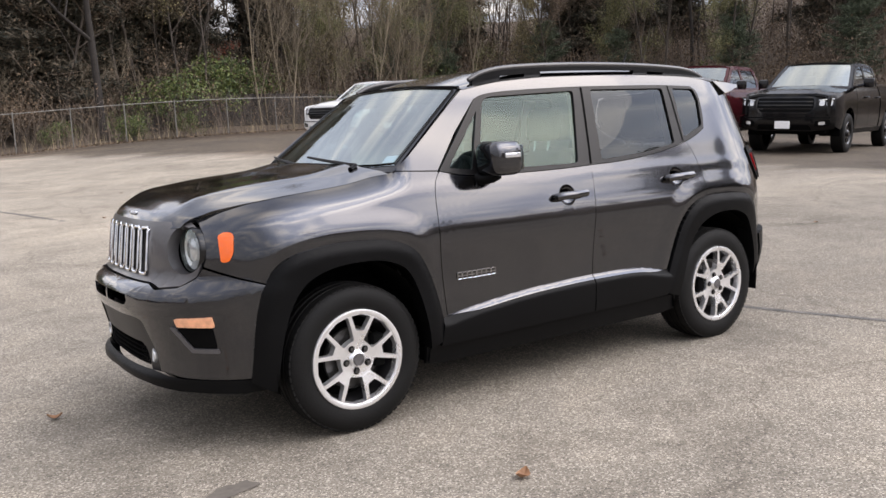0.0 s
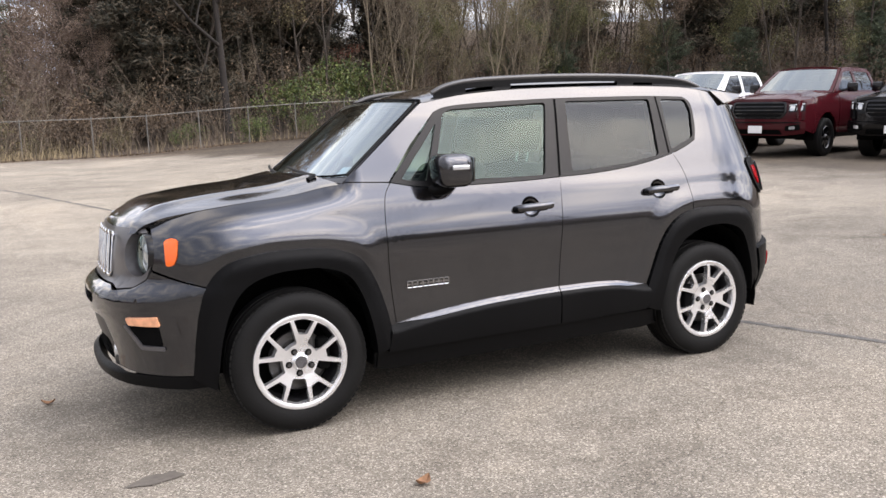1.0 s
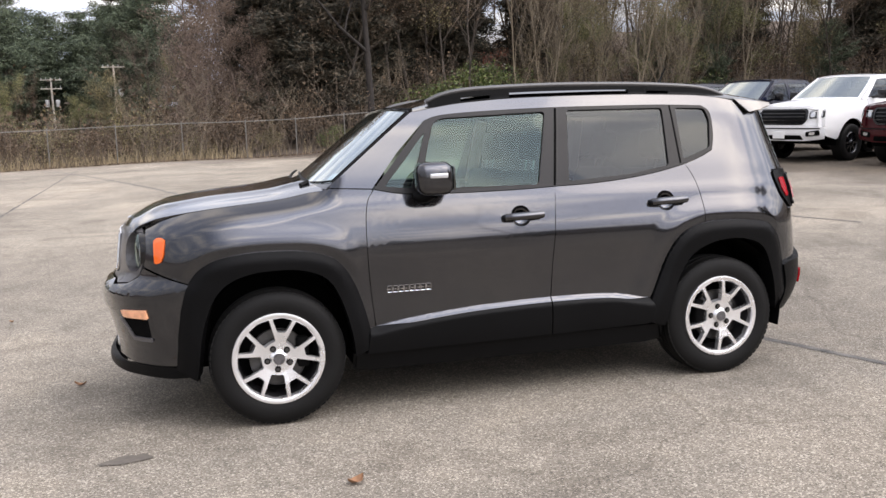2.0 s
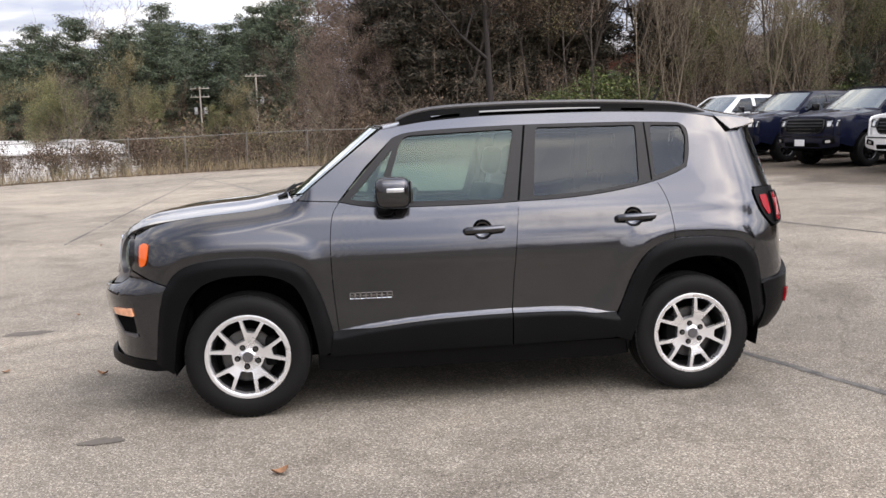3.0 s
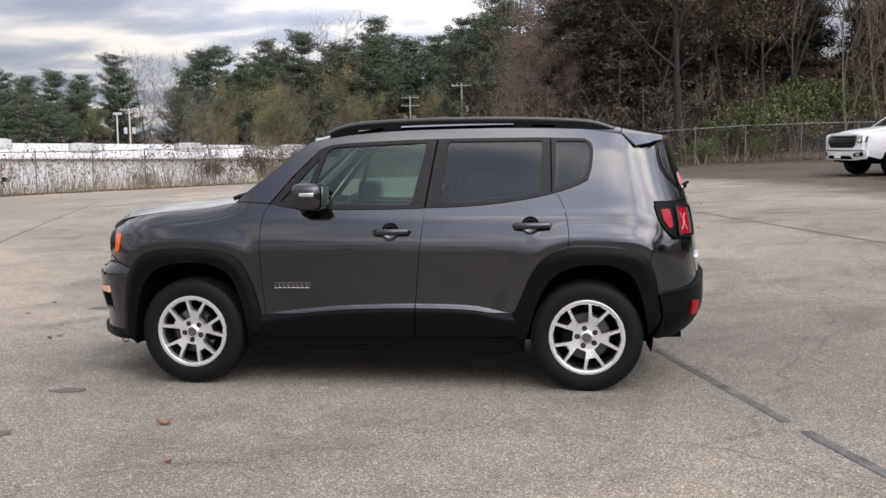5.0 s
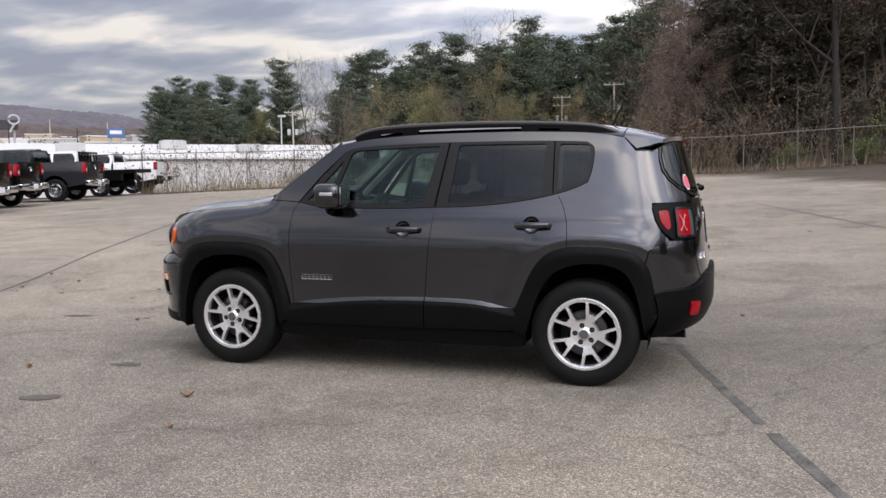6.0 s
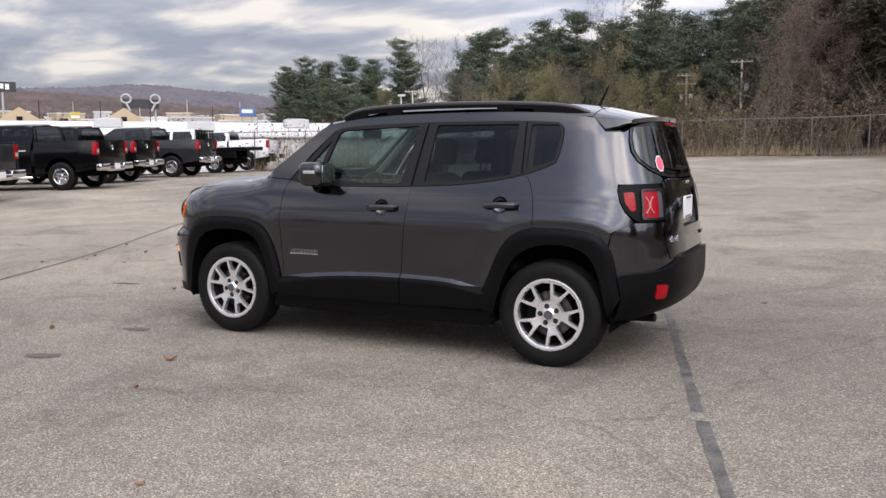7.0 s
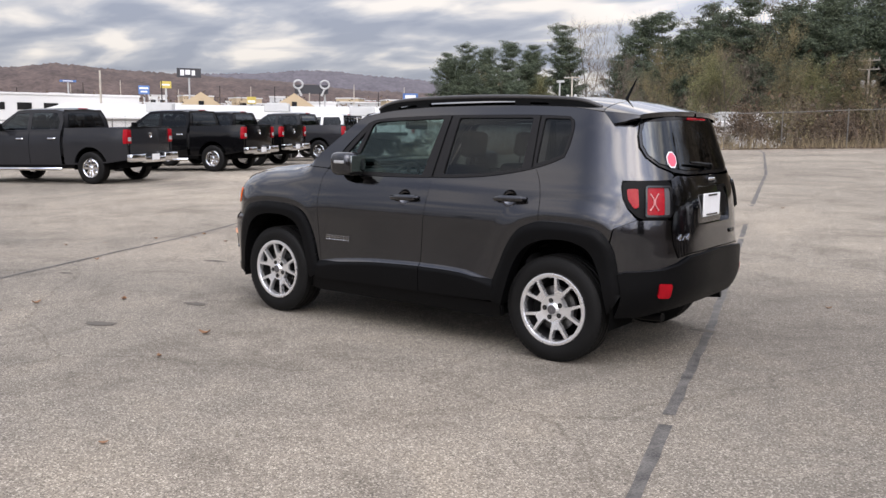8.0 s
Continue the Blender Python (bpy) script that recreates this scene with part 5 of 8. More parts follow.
            bmesh.ops.create_cone(nb, cap_ends=True, segments=6, radius1=0.0115, radius2=0.010, depth=0.022, matrix=Matrix.Translation(c) @ Matrix.Rotation(radians(90 * sgn * -1), 4, "X"))
            # black lining paints the shade round each nut
            wellr = bmesh.new()
            lathe(wellr, [(0.0165, sgn * 0.0035), (0.0150, sgn * 0.0045), (0.0120, sgn * 0.0030), (0.001, sgn * 0.0025)], 16, Matrix.Translation((c.x, o - sgn * 0.0115, c.z)))
            P("nut_well", wellr, VOID, hb)
            P("wheel_nut", nb, STEEL, hb)
        cap = bmesh.new()
        lathe(cap, [(0.0305, (-0.0045 if sgn < 0 else 0.0045)), (0.028, (-0.0075 if sgn < 0 else 0.0075)), (0.001, (-0.0075 if sgn < 0 else 0.0075))], 24, Matrix.Translation((x, o, 0.350)))
        if sgn > 0:
            bmesh.ops.reverse_faces(cap, faces=cap.faces[:])
        P("centre_cap", cap, GREY_TRIM, hb)
        dk = bmesh.new()
        lathe(dk, [(0.148, 0.072 * -sgn * -1), (0.148, 0.050 * -sgn * -1), (0.070, 0.050 * -sgn * -1)], 40, Matrix.Translation((x, o - sgn * 0.12, 0.350)))
        bmesh.ops.recalc_face_normals(dk, faces=dk.faces[:])
        P("brake_disc", dk, STEEL, tyre)
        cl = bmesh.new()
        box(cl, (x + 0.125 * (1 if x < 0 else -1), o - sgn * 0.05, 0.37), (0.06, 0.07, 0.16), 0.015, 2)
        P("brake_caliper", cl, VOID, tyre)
        # black disc painting the shade behind the spokes
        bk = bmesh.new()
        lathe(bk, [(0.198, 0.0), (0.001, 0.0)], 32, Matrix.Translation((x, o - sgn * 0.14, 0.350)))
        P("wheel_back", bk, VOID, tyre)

    for x in (-1.285, 1.285):
        for sgn in (-1, 1):
            wheel(x, sgn)
    return car


suv()

# ---- parked pickup trucks ----
TRUCK_PAINTS = {}


def truck_paint(name, color):
    if name not in TRUCK_PAINTS:
        TRUCK_PAINTS[name] = mat(name + "_truck_paint", color, 0.14, 0.0, 0.22, 400, 0.08, 0.7, spec=0.16)
    return TRUCK_PAINTS[name]


tk_half = table([(0.40, 0.94), (0.60, 0.985), (0.85, 1.000), (1.10, 0.995), (1.25, 0.965), (1.36, 0.925), (1.50, 0.885), (1.75, 0.805), (1.90, 0.735)])


def tk_side(x, z):
    """Right flank of a pickup, front towards +x."""
    w = tk_half(z)
    w -= 0.16 * ease((x - 2.35) / 0.62) ** 1.5 + 0.05 * ease((-2.45 - x) / 0.4)
    return Vector((x, -w, z))


def pickup(m, paint, label, chrome=True, bed_paint=None, group="", flatbed=False, dark_wheels=False):
    bed_paint = bed_paint or paint
    bright = CHROME if chrome else GLOSS_BLACK
    tk = thing("pickup_truck", m, label, "truck", group)
    st = (0.3, 0.12)
    arch = lambda cx: [(cx + 0.52 * math.cos(a), 0.42 + 0.53 * math.sin(a)) for a in np.linspace(math.pi, 0, 15)]
    wing = [(1.20, 0.52)] + arch(1.785)[1:-1] + [(2.36, 0.50), (2.80, 0.62), (2.86, 0.80), (2.86, 1.12), (2.80, 1.20), (2.2, 1.27), (1.62, 1.335), (1.18, 1.36)]
    fdoor = [(0.13, 0.50), (1.175, 0.50), (1.155, 1.355), (0.13, 1.36)]
    rdoor = [(-0.88, 0.50), (0.115, 0.50), (0.115, 1.36), (-0.88, 1.365)]
    bed = [(-0.98, 0.50), (-0.98, 1.43), (-2.84, 1.43), (-2.90, 1.40), (-2.90, 0.62), (-2.60, 0.58)] + arch(-1.785)[::-1][1:-1] + [(-1.25, 0.50)]
    cab = [(1.385, 1.362), (1.16, 1.362), (-0.90, 1.37), (-0.93, 1.60), (-0.86, 1.83), (-0.62, 1.905), (0.30, 1.915), (0.60, 1.895)]
    g1 = rounded([(0.20, 1.40), (1.13, 1.40), (0.62, 1.81), (0.20, 1.84)], 0.03)
    g2 = rounded([(0.08, 1.40), (0.08, 1.83), (-0.70, 1.82), (-0.82, 1.60), (-0.80, 1.41)], 0.03)
    fascia = lambda y, z: Vector((2.950 - 0.19 * (abs(y) / 0.95) ** 2.6 - 0.07 * ease((z - 0.95) / 0.32), y, z))
    bumper = lambda y, z: Vector((3.035 - 0.24 * (abs(y) / 0.98) ** 2.6 - 0.05 * ease((0.60 - z) / 0.12), y, z))
    for side in (1, -1):
        S = (lambda b: b) if side == 1 else flipped
        mk = lambda pts, holes=(), **k: S(sheet(pts, list(holes), tk_side, st, **k))
        part("front_wing", mk(wing, fold=0.05), paint, tk)
        for nm, poly, hx in (("front_door", fdoor, 0.30), ("rear_door", rdoor, -0.72)):
            d = part(nm, mk(poly), paint, tk)
            bm = bmesh.new()
            tube(bm, [(hx - 0.02, -1.00, 1.17), (hx, -1.03, 1.17), (hx + 0.18, -1.03, 1.17), (hx + 0.20, -1.00, 1.17)], 0.018, 6)
            part("handle", S(bm), bright, d)
        if not flatbed:
            part("bed_side", mk(bed, fold=0.06), bed_paint, tk)
        part("cab_side", mk(cab, [g1, g2]), paint, tk)
        for g in (g1, g2):
            part("side_glass", mk(g, fold=0, lift=-0.01), GLASS_DARK, tk)
        part("sill", mk([(-1.25, 0.40), (-1.25, 0.50), (1.22, 0.50), (1.22, 0.40)], fold=0.05), BLACK_PLASTIC, tk)
        if chrome:
            bm = bmesh.new()
            tube(bm, [(-0.9, -1.0, 0.40), (-0.8, -1.05, 0.40), (1.1, -1.05, 0.40), (1.2, -1.0, 0.40)], 0.045, 8)
            part("side_step", S(bm), CHROME, tk)
        # towing mirror
        bm = bmesh.new()
        box(bm, (0.93, -1.14, 1.47), (0.10, 0.22, 0.20), 0.03, 2)
        tube(bm, [(0.95, -0.92, 1.40), (0.94, -1.08, 1.43)], 0.035, 6)
        part("door_mirror", S(bm), GLOSS_BLACK if not chrome else BLACK_PLASTIC, tk)
        # headlamp in the fascia, fog lamp in its pocket
        hl = rounded([(-0.945, 0.985), (-0.645, 0.955), (-0.635, 1.115), (-0.930, 1.150)], 0.03)
        hd = part("headlamp", S(sheet(hl, [], fascia, (0.06, 0.06), fold=0.02, lift=0.012)), GLOSS_BLACK, tk, "wide headlamp with twin projectors")
        for y0, y1 in ((-0.760, -0.665), (-0.900, -0.790)):
            part("projector", S(sheet(rounded([(y0, 0.990), (y1, 0.980), (y1, 1.080), (y0, 1.092)], 0.03), [], fascia, (0.05, 0.05), fold=0.01, lift=0.020)), CLEAR_LENS, hd)
        part("light_bar", S(sheet([(-0.925, 1.112), (-0.645, 1.085), (-0.645, 1.100), (-0.922, 1.134)], [], fascia, (0.05, 0.05), fold=0.01, lift=0.020)), CLEAR_LENS, hd)
        # the pocket is a surface sheet, its shade painted black
        pk = part("fog_pocket", S(sheet(rounded([(-0.90, 0.60), (-0.62, 0.575), (-0.62, 0.675), (-0.88, 0.715)], 0.03), [], bumper, (0.06, 0.06), fold=0.01, lift=0.010)), VOID, tk)
        part("fog_lamp", S(sheet(rounded([(-0.80, 0.610), (-0.69, 0.605), (-0.69, 0.665), (-0.80, 0.675)], 0.02), [], bumper, (0.05, 0.05), fold=0.01, lift=0.018)), CLEAR_LENS, pk)
        if not flatbed:
            tl = rounded([(-2.905, 1.02), (-2.905, 1.37), (-2.78, 1.37), (-2.80, 1.02)], 0.02)
            lamp = part("tail_lamp", mk(tl, lift=0.015), RED_LENS, tk, "red and white tail lamp")
            bm = bmesh.new()
            box(bm, (-2.915, -0.86, 1.195), (0.03, 0.16, 0.35), 0.012, 2)
            part("lens", S(bm), RED_LENS, lamp)
            bm = bmesh.new()
            box(bm, (-2.925, -0.86, 1.13), (0.03, 0.12, 0.10), 0.01, 2)
            part("reverse_lens", S(bm), CLEAR_LENS, lamp)
        # wheels
        for x in (1.785, -1.785):
            bm = bmesh.new()
            lathe(bm, [(0.24, -0.13), (0.30, -0.145), (0.37, -0.145), (0.405, -0.12), (0.413, -0.08), (0.413, 0.08), (0.405, 0.12), (0.30, 0.14)], 36, Matrix.Translation((x, -0.86, 0.413)))
            w = part("wheel", S(bm), RUBBER, tk, "alloy truck wheel with chunky tyre")
            bm = bmesh.new()
            lathe(bm, [(0.245, -0.125), (0.232, -0.138), (0.215, -0.120), (0.205, -0.05), (0.205, 0.02), (0.001, 0.02)], 32, Matrix.Translation((x, -0.86, 0.413)))
            rm = part("rim", S(bm), GLOSS_BLACK if dark_wheels else CHROME, w)
            bm = bmesh.new()
            for k in range(8):
                a = k * math.tau / 8
                box(bm, (0.14, -0.095, 0), (0.17, 0.035, 0.055 if not dark_wheels else 0.04), 0.0, 1, Matrix.Translation((x, -0.86, 0.413)) @ Matrix.Rotation(a, 4, "Y"))
            lathe(bm, [(0.085, -0.06), (0.080, -0.115), (0.05, -0.150), (0.001, -0.155)], 16, Matrix.Translation((x, -0.86, 0.413)))
            part("spokes", S(bm), GLOSS_BLACK if dark_wheels else CHROME, rm)
        # wheel housing
        for x in (1.785, -1.785):
            bm = bmesh.new()
            A = [bm.verts.new((x + 0.54 * math.cos(a), -0.55, 0.42 + 0.55 * math.sin(a))) for a in np.linspace(-0.1, math.pi + 0.1, 16)]
            B = [bm.verts.new((x + 0.54 * math.cos(a), -0.96, 0.42 + 0.55 * math.sin(a))) for a in np.linspace(-0.1, math.pi + 0.1, 16)]
            for i in range(15):
                bm.faces.new((A[i], A[i + 1], B[i + 1], B[i]))
            bm.faces.new(A)
            part("wheel_housing", S(bm), VOID, tk)

    # bonnet with a raised centre
    def hood(u, v):
        x = 1.40 + u * 1.48
        yh = (tk_half(1.30) - 0.16 * ease((x - 2.35) / 0.62) ** 1.5) - 0.015
        zz = 1.345 - 0.135 * u - 0.05 * u ** 6
        return Vector((x - 0.06 * (abs(v) ** 3) * u, v * yh, zz + 0.055 * (1 - abs(v) ** 2.2) + 0.030 * ease((0.62 - abs(v)) / 0.12) * ease((1 - u) / 0.25)))

    part("bonnet", sheet([(0, -1), (1, -1), (1, -0.5), (1, 0), (0, 0), (0, -0.5)], [], hood, (0.12, 0.12), fold=0.03, mirror=True), paint, tk)

    def front_glass(u, v):
        y = u * (tk_half(1.36 + 0.53 * v) - 0.03)
        return Vector((1.385 - 0.785 * v + (0.16 - 0.06 * v) * (1 - u * u), y, 1.365 + 0.525 * v + 0.02 * (1 - u * u)))

    part("windscreen", sheet([(-0.96, 0.03), (0, 0.03), (0, 0.97), (-0.96, 0.97)], [], front_glass, (0.16, 0.2), fold=0, mirror=True), GLASS_SCREEN, tk)
    rim = [(-1, -0.02), (0, -0.02), (0, 0.05), (-0.92, 0.05), (-0.92, 0.95), (0, 0.95), (0, 1.0), (-1, 1.0)]
    part("screen_frame", sheet(rim, [], front_glass, (0.16, 0.2), fold=0.02, mirror=True, lift=0.006), paint, tk)

    def top(u, v):
        w = tk_half(1.90) + 0.005
        return Vector((u + 0.09 * (1 - v * v) * ease((u - 0.2) / 0.4), v * w, 1.90 + 0.055 * max(0, 1 - abs(v) ** 2.5) ** 0.8 - 0.05 * ease((-0.55 - u) / 0.35) - 0.02 * ease((u - 0.3) / 0.35)))

    part("roof", sheet([(-0.86, -1), (0.62, -1), (0.62, 0), (-0.86, 0)], [], top, (0.2, 0.12), fold=0.03, mirror=True), paint, tk)
    bk = lambda u, v: Vector((-0.935 + 0.10 * v ** 2, u * (tk_half(1.36 + 0.53 * v) - 0.02), 1.36 + 0.53 * v))
    full = sheet([(0.98, 0.0), (-0.98, 0.0), (-0.98, 1.0), (0.98, 1.0)], [rounded([(0.80, 0.16), (-0.80, 0.16), (-0.76, 0.84), (0.76, 0.84)], 0.06)], bk, (0.2, 0.2), fold=0.02)
    part("cab_back", full, paint, tk)
    part("rear_glass", sheet([(0.82, 0.14), (-0.82, 0.14), (-0.78, 0.86), (0.78, 0.86)], [], bk, (0.2, 0.2), fold=0, lift=-0.01), GLASS_DARK, tk)
    bm = bmesh.new()
    box(bm, (-0.86, 0, 1.925), (0.03, 0.36, 0.03), 0.008, 1)
    part("high_brake_lamp", bm, RED_LENS, tk)
    # fascia, grille with bars, bumper, plate
    part("front_fascia", sheet([(-0.955, 0.80), (0.955, 0.80), (0.945, 1.165), (0.6, 1.235), (-0.6, 1.235), (-0.945, 1.165)], [], fascia, (0.12, 0.10), fold=0.10), paint, tk)
    ring = rounded([(-0.52, 0.825), (0.52, 0.825), (0.615, 0.95), (0.595, 1.165), (-0.595, 1.165), (-0.615, 0.95)], 0.06)
    core = rounded([(-0.49, 0.855), (0.49, 0.855), (0.575, 0.96), (0.558, 1.130), (-0.558, 1.130), (-0.575, 0.96)], 0.05)
    gr = part("grille_frame", sheet(ring, [core], fascia, (0.12, 0.10), fold=0.03, lift=0.030), GLOSS_BLACK if not chrome else CHROME, tk, "broad rounded grille frame")
    part("grille_insert", sheet(core, [], fascia, (0.12, 0.10), fold=0, lift=0.010), BLACK_PLASTIC, gr)
    for zz in (0.915, 0.985, 1.055):
        part("grille_bar", sheet([(-0.545, zz), (0.545, zz), (0.545, zz + 0.024), (-0.545, zz + 0.024)], [], fascia, (0.12, 0.10), fold=0.015, lift=0.024), GLOSS_BLACK, gr)
    fb = part("front_bumper", sheet(rounded([(-0.975, 0.52), (-0.6, 0.475), (0.6, 0.475), (0.975, 0.52), (0.985, 0.76), (0.7, 0.815), (-0.7, 0.815), (-0.985, 0.76)], 0.05), [], bumper, (0.12, 0.08), fold=0.14), paint if not chrome else CHROME, tk)
    # surface sheet coloured black for the shade in the intake
    part("bumper_intake", sheet(rounded([(-0.56, 0.50), (0.56, 0.50), (0.52, 0.60), (-0.52, 0.60)], 0.03), [], bumper, (0.12, 0.08), fold=0, lift=0.006), VOID, fb)
    part("bumper_step", sheet([(-0.90, 0.735), (0.90, 0.735), (0.88, 0.760), (-0.88, 0.760)], [], bumper, (0.12, 0.08), fold=0.01, lift=0.010), BLACK_PLASTIC, fb)
    bm = bmesh.new()
    box(bm, (3.052, 0, 0.60), (0.012, 0.31, 0.155), 0.004, 1)
    part("number_plate", bm, PLATE, tk, "white dealer plate")
    bm = bmesh.new()
    box(bm, (0, 0, 0.52), (5.4, 1.5, 0.24), 0.04, 1)
    box(bm, (2.1, 0, 0.85), (1.2, 1.5, 0.6), 0.04, 1)
    part("chassis", bm, VOID, tk)
    bm = bmesh.new()
    box(bm, (0.1, 0, 0.95), (1.9, 1.70, 0.5), 0.05, 1)
    for yy in (-0.4, 0.4):
        for xx in (0.2, -0.65):
            box(bm, (xx, yy, 1.35), (0.14, 0.5, 0.60), 0.05, 2)
            box(bm, (xx - 0.03, yy, 1.70), (0.10, 0.26, 0.16), 0.04, 2)
    part("cabin_seats", bm, SEAT, tk)
    if not flatbed:
        bm = bmesh.new()
        box(bm, (-2.885, 0, 1.01), (0.05, 1.64, 0.82), 0.02, 2)
        tg = part("tailgate", bm, bed_paint, tk)
        bm = bmesh.new()
        box(bm, (-2.915, 0, 1.22), (0.012, 0.10, 0.13), 0.02, 2)
        part("gate_badge", bm, CHROME, tg)
        bm = bmesh.new()
        box(bm, (-2.90, 0, 1.425), (0.07, 1.66, 0.02), 0.006, 1)
        part("gate_cap", bm, BLACK_PLASTIC, tg)
        bm = bmesh.new()
        box(bm, (-1.93, 0, 0.95), (1.8, 1.60, 0.06), 0.0)
        part("bed_floor", bm, BLACK_PLASTIC, tk)
        bm = bmesh.new()
        for sgn in (-1, 1):
            box(bm, (-2.99, sgn * 0.70, 0.66), (0.17, 0.58, 0.20), 0.04, 2)
        box(bm, (-2.98, 0, 0.60), (0.15, 0.90, 0.15), 0.03, 2)
        part("rear_bumper", bm, CHROME if chrome else GLOSS_BLACK, tk, "stepped rear bumper")
        bm = bmesh.new()
        box(bm, (-3.06, 0, 0.66), (0.012, 0.31, 0.155), 0.004, 1)
        part("rear_plate", bm, PLATE, tk, "white dealer plate")
    else:
        bm = bmesh.new()
        box(bm, (-2.15, 0, 1.02), (2.35, 2.15, 0.16), 0.02, 1)
        box(bm, (-2.10, -0.85, 0.82), (1.2, 0.4, 0.34), 0.02, 1)
        box(bm, (-2.10, 0.85, 0.82), (1.2, 0.4, 0.34), 0.02, 1)
        part("flat_bed", bm, BLACK_PLASTIC, tk, "black steel flat bed")
        bm = bmesh.new()
        box(bm, (-1.04, 0, 1.84), (0.07, 2.0, 0.07), 0.01, 1)
        rack = part("headache_rack", bm, BLACK_PLASTIC, tk)
        for yy in np.linspace(-0.95, 0.95, 7):
            bm = bmesh.new()
            box(bm, (-1.04, yy, 1.445), (0.05, 0.05, 0.72), 0.0)
            part("rack_bar", bm, BLACK_PLASTIC, rack)
    return tk


def placed(x, y, heading, axle, z=None):
    """Pose of a truck whose axle (+1 front, -1 rear) stands at (x, y)."""
    h = radians(heading)
    cx, cy = x - axle * 1.785 * math.cos(h), y - axle * 1.785 * math.sin(h)
    fx, fy, bx, by = cx + 1.785 * math.cos(h), cy + 1.785 * math.sin(h), cx - 1.785 * math.cos(h), cy - 1.785 * math.sin(h)
    zf, zb = height(fx, fy), height(bx, by)
    lx, ly = -math.sin(h) * 0.86, math.cos(h) * 0.86
    side = height(cx + lx, cy + ly) - height(cx - lx, cy - ly)
    pitch, roll = math.degrees(math.atan2(zf - zb, 3.57)), math.degrees(math.atan2(side, 1.72))
    return Matrix.Translation((cx, cy, (zf + zb) / 2 - 0.01)) @ Matrix.Rotation(h, 4, "Z") @ pose(0, 0, 0, roll, -pitch, 0) @ Matrix.Diagonal((1.02, 1.02, 1.035, 1))


BLACK_T, RED_T, WHITE_T = truck_paint("black", (0.003, 0.003, 0.0035)), truck_paint("maroon", (0.050, 0.006, 0.009)), truck_paint("white", (0.78, 0.78, 0.78))
NAVY_T, GREY_T = truck_paint("navy", (0.006, 0.008, 0.020)), truck_paint("charcoal", (0.020, 0.0205, 0.023))
ROW_E, ROW_W = "trucks parked nose-out", "trucks parked tail-out"
for (x, y), paint, label in (((14.6, 7.35), BLACK_T, "black crew-cab pickup parked nose-out on the lot"), ((13.35, 9.75), RED_T, "maroon crew-cab pickup with black grille parked nose-out"),
                             ((12.6, 12.5), WHITE_T, "white crew-cab pickup with black wheels parked nose-out"), ((12.05, 15.5), NAVY_T, "dark navy crew-cab pickup parked nose-out"),
                             ((11.5, 18.5), NAVY_T, "dark navy crew-cab pickup parked nose-out"), ((10.75, 21.5), WHITE_T, "white crew-cab pickup with black grille parked nose-out")):
    pickup(placed(x, y, 197, 1), paint, label, chrome=False, group=ROW_E, dark_wheels=True)
for (x, y), paint, label, flatbed in (((-17.36, 8.02), GREY_T, "charcoal crew-cab pickup with chrome bumper parked tail-out", False), ((-18.95, 13.24), BLACK_T, "black crew-cab pickup with chrome bumper parked tail-out", False),
                                      ((-20.85, 16.6), BLACK_T, "black crew-cab pickup with chrome bumper parked tail-out", False), ((-21.9, 21.0), GREY_T, "charcoal heavy pickup parked tail-out", False),
                                      ((-23.2, 25.0), WHITE_T, "white-cabbed truck with black flat bed and rack", True), ((-24.3, 28.6), WHITE_T, "white pickup parked tail-out beside the fence", False)):
    pickup(placed(x, y, 199, -1), paint, label, chrome=paint is not WHITE_T, group=ROW_W, flatbed=flatbed)

# ---- fence, woods, buildings, distance ----
BARK = mat("grey_brown_bark", (0.066, 0.053, 0.043), 0.9, 0, 0, 14, 0.35, 0.8, 0.6)
BARK_PALE = mat("pale_sapling_bark", (0.185, 0.148, 0.105), 0.9, 0, 0, 14, 0.3, 0.8, 0.4, per_island=0.5)
BARK_DARK = mat("dark_bark", (0.027, 0.022, 0.019), 0.95, 0, 0, 12, 0.4, 0.8, 0.6)
NEEDLE = mat("pine_needles", (0.034, 0.060, 0.034), 0.7, 0, 0, 3, 0.35, 0.15, 0, per_island=0.7, sheen=(0.130, 0.160, 0.098))
NEEDLE_DARK = mat("hemlock_needles", (0.024, 0.027, 0.017), 0.8, 0, 0, 3, 0.35, 0.2, 0, per_island=0.7, sheen=(0.105, 0.084, 0.058))
LEAF_GREEN = mat("privet_leaves", (0.052, 0.090, 0.024), 0.6, 0, 0, 5, 0.35, 0.4, 0, per_island=0.8, sheen=(0.145, 0.175, 0.050))
LEAF_OLIVE = mat("olive_leaves", (0.105, 0.090, 0.042), 0.65, 0, 0, 5, 0.35, 0.3, 0, per_island=0.8, sheen=(0.250, 0.205, 0.100))
LEAF_MOSS = mat("yellow_green_leaves", (0.092, 0.094, 0.036), 0.65, 0, 0, 5, 0.35, 0.3, 0, per_island=0.8, sheen=(0.225, 0.215, 0.090))
LEAF_RUST = mat("rusty_autumn_needles", (0.190, 0.132, 0.098), 0.8, 0, 0, 5, 0.35, 0.3, 0, per_island=0.7, sheen=(0.330, 0.240, 0.188))
LEAF_BROWN = mat("dead_leaves", (0.085, 0.058, 0.038), 0.85, 0, 0, 5, 0.35, 0.3, 0, per_island=0.8, sheen=(0.180, 0.122, 0.078))
GRASS_TAN = mat("tan_dead_grass", (0.20, 0.150, 0.085), 0.85, 0, 0, 5, 0.35, 0.3, 0, per_island=0.8, sheen=(0.40, 0.31, 0.185))
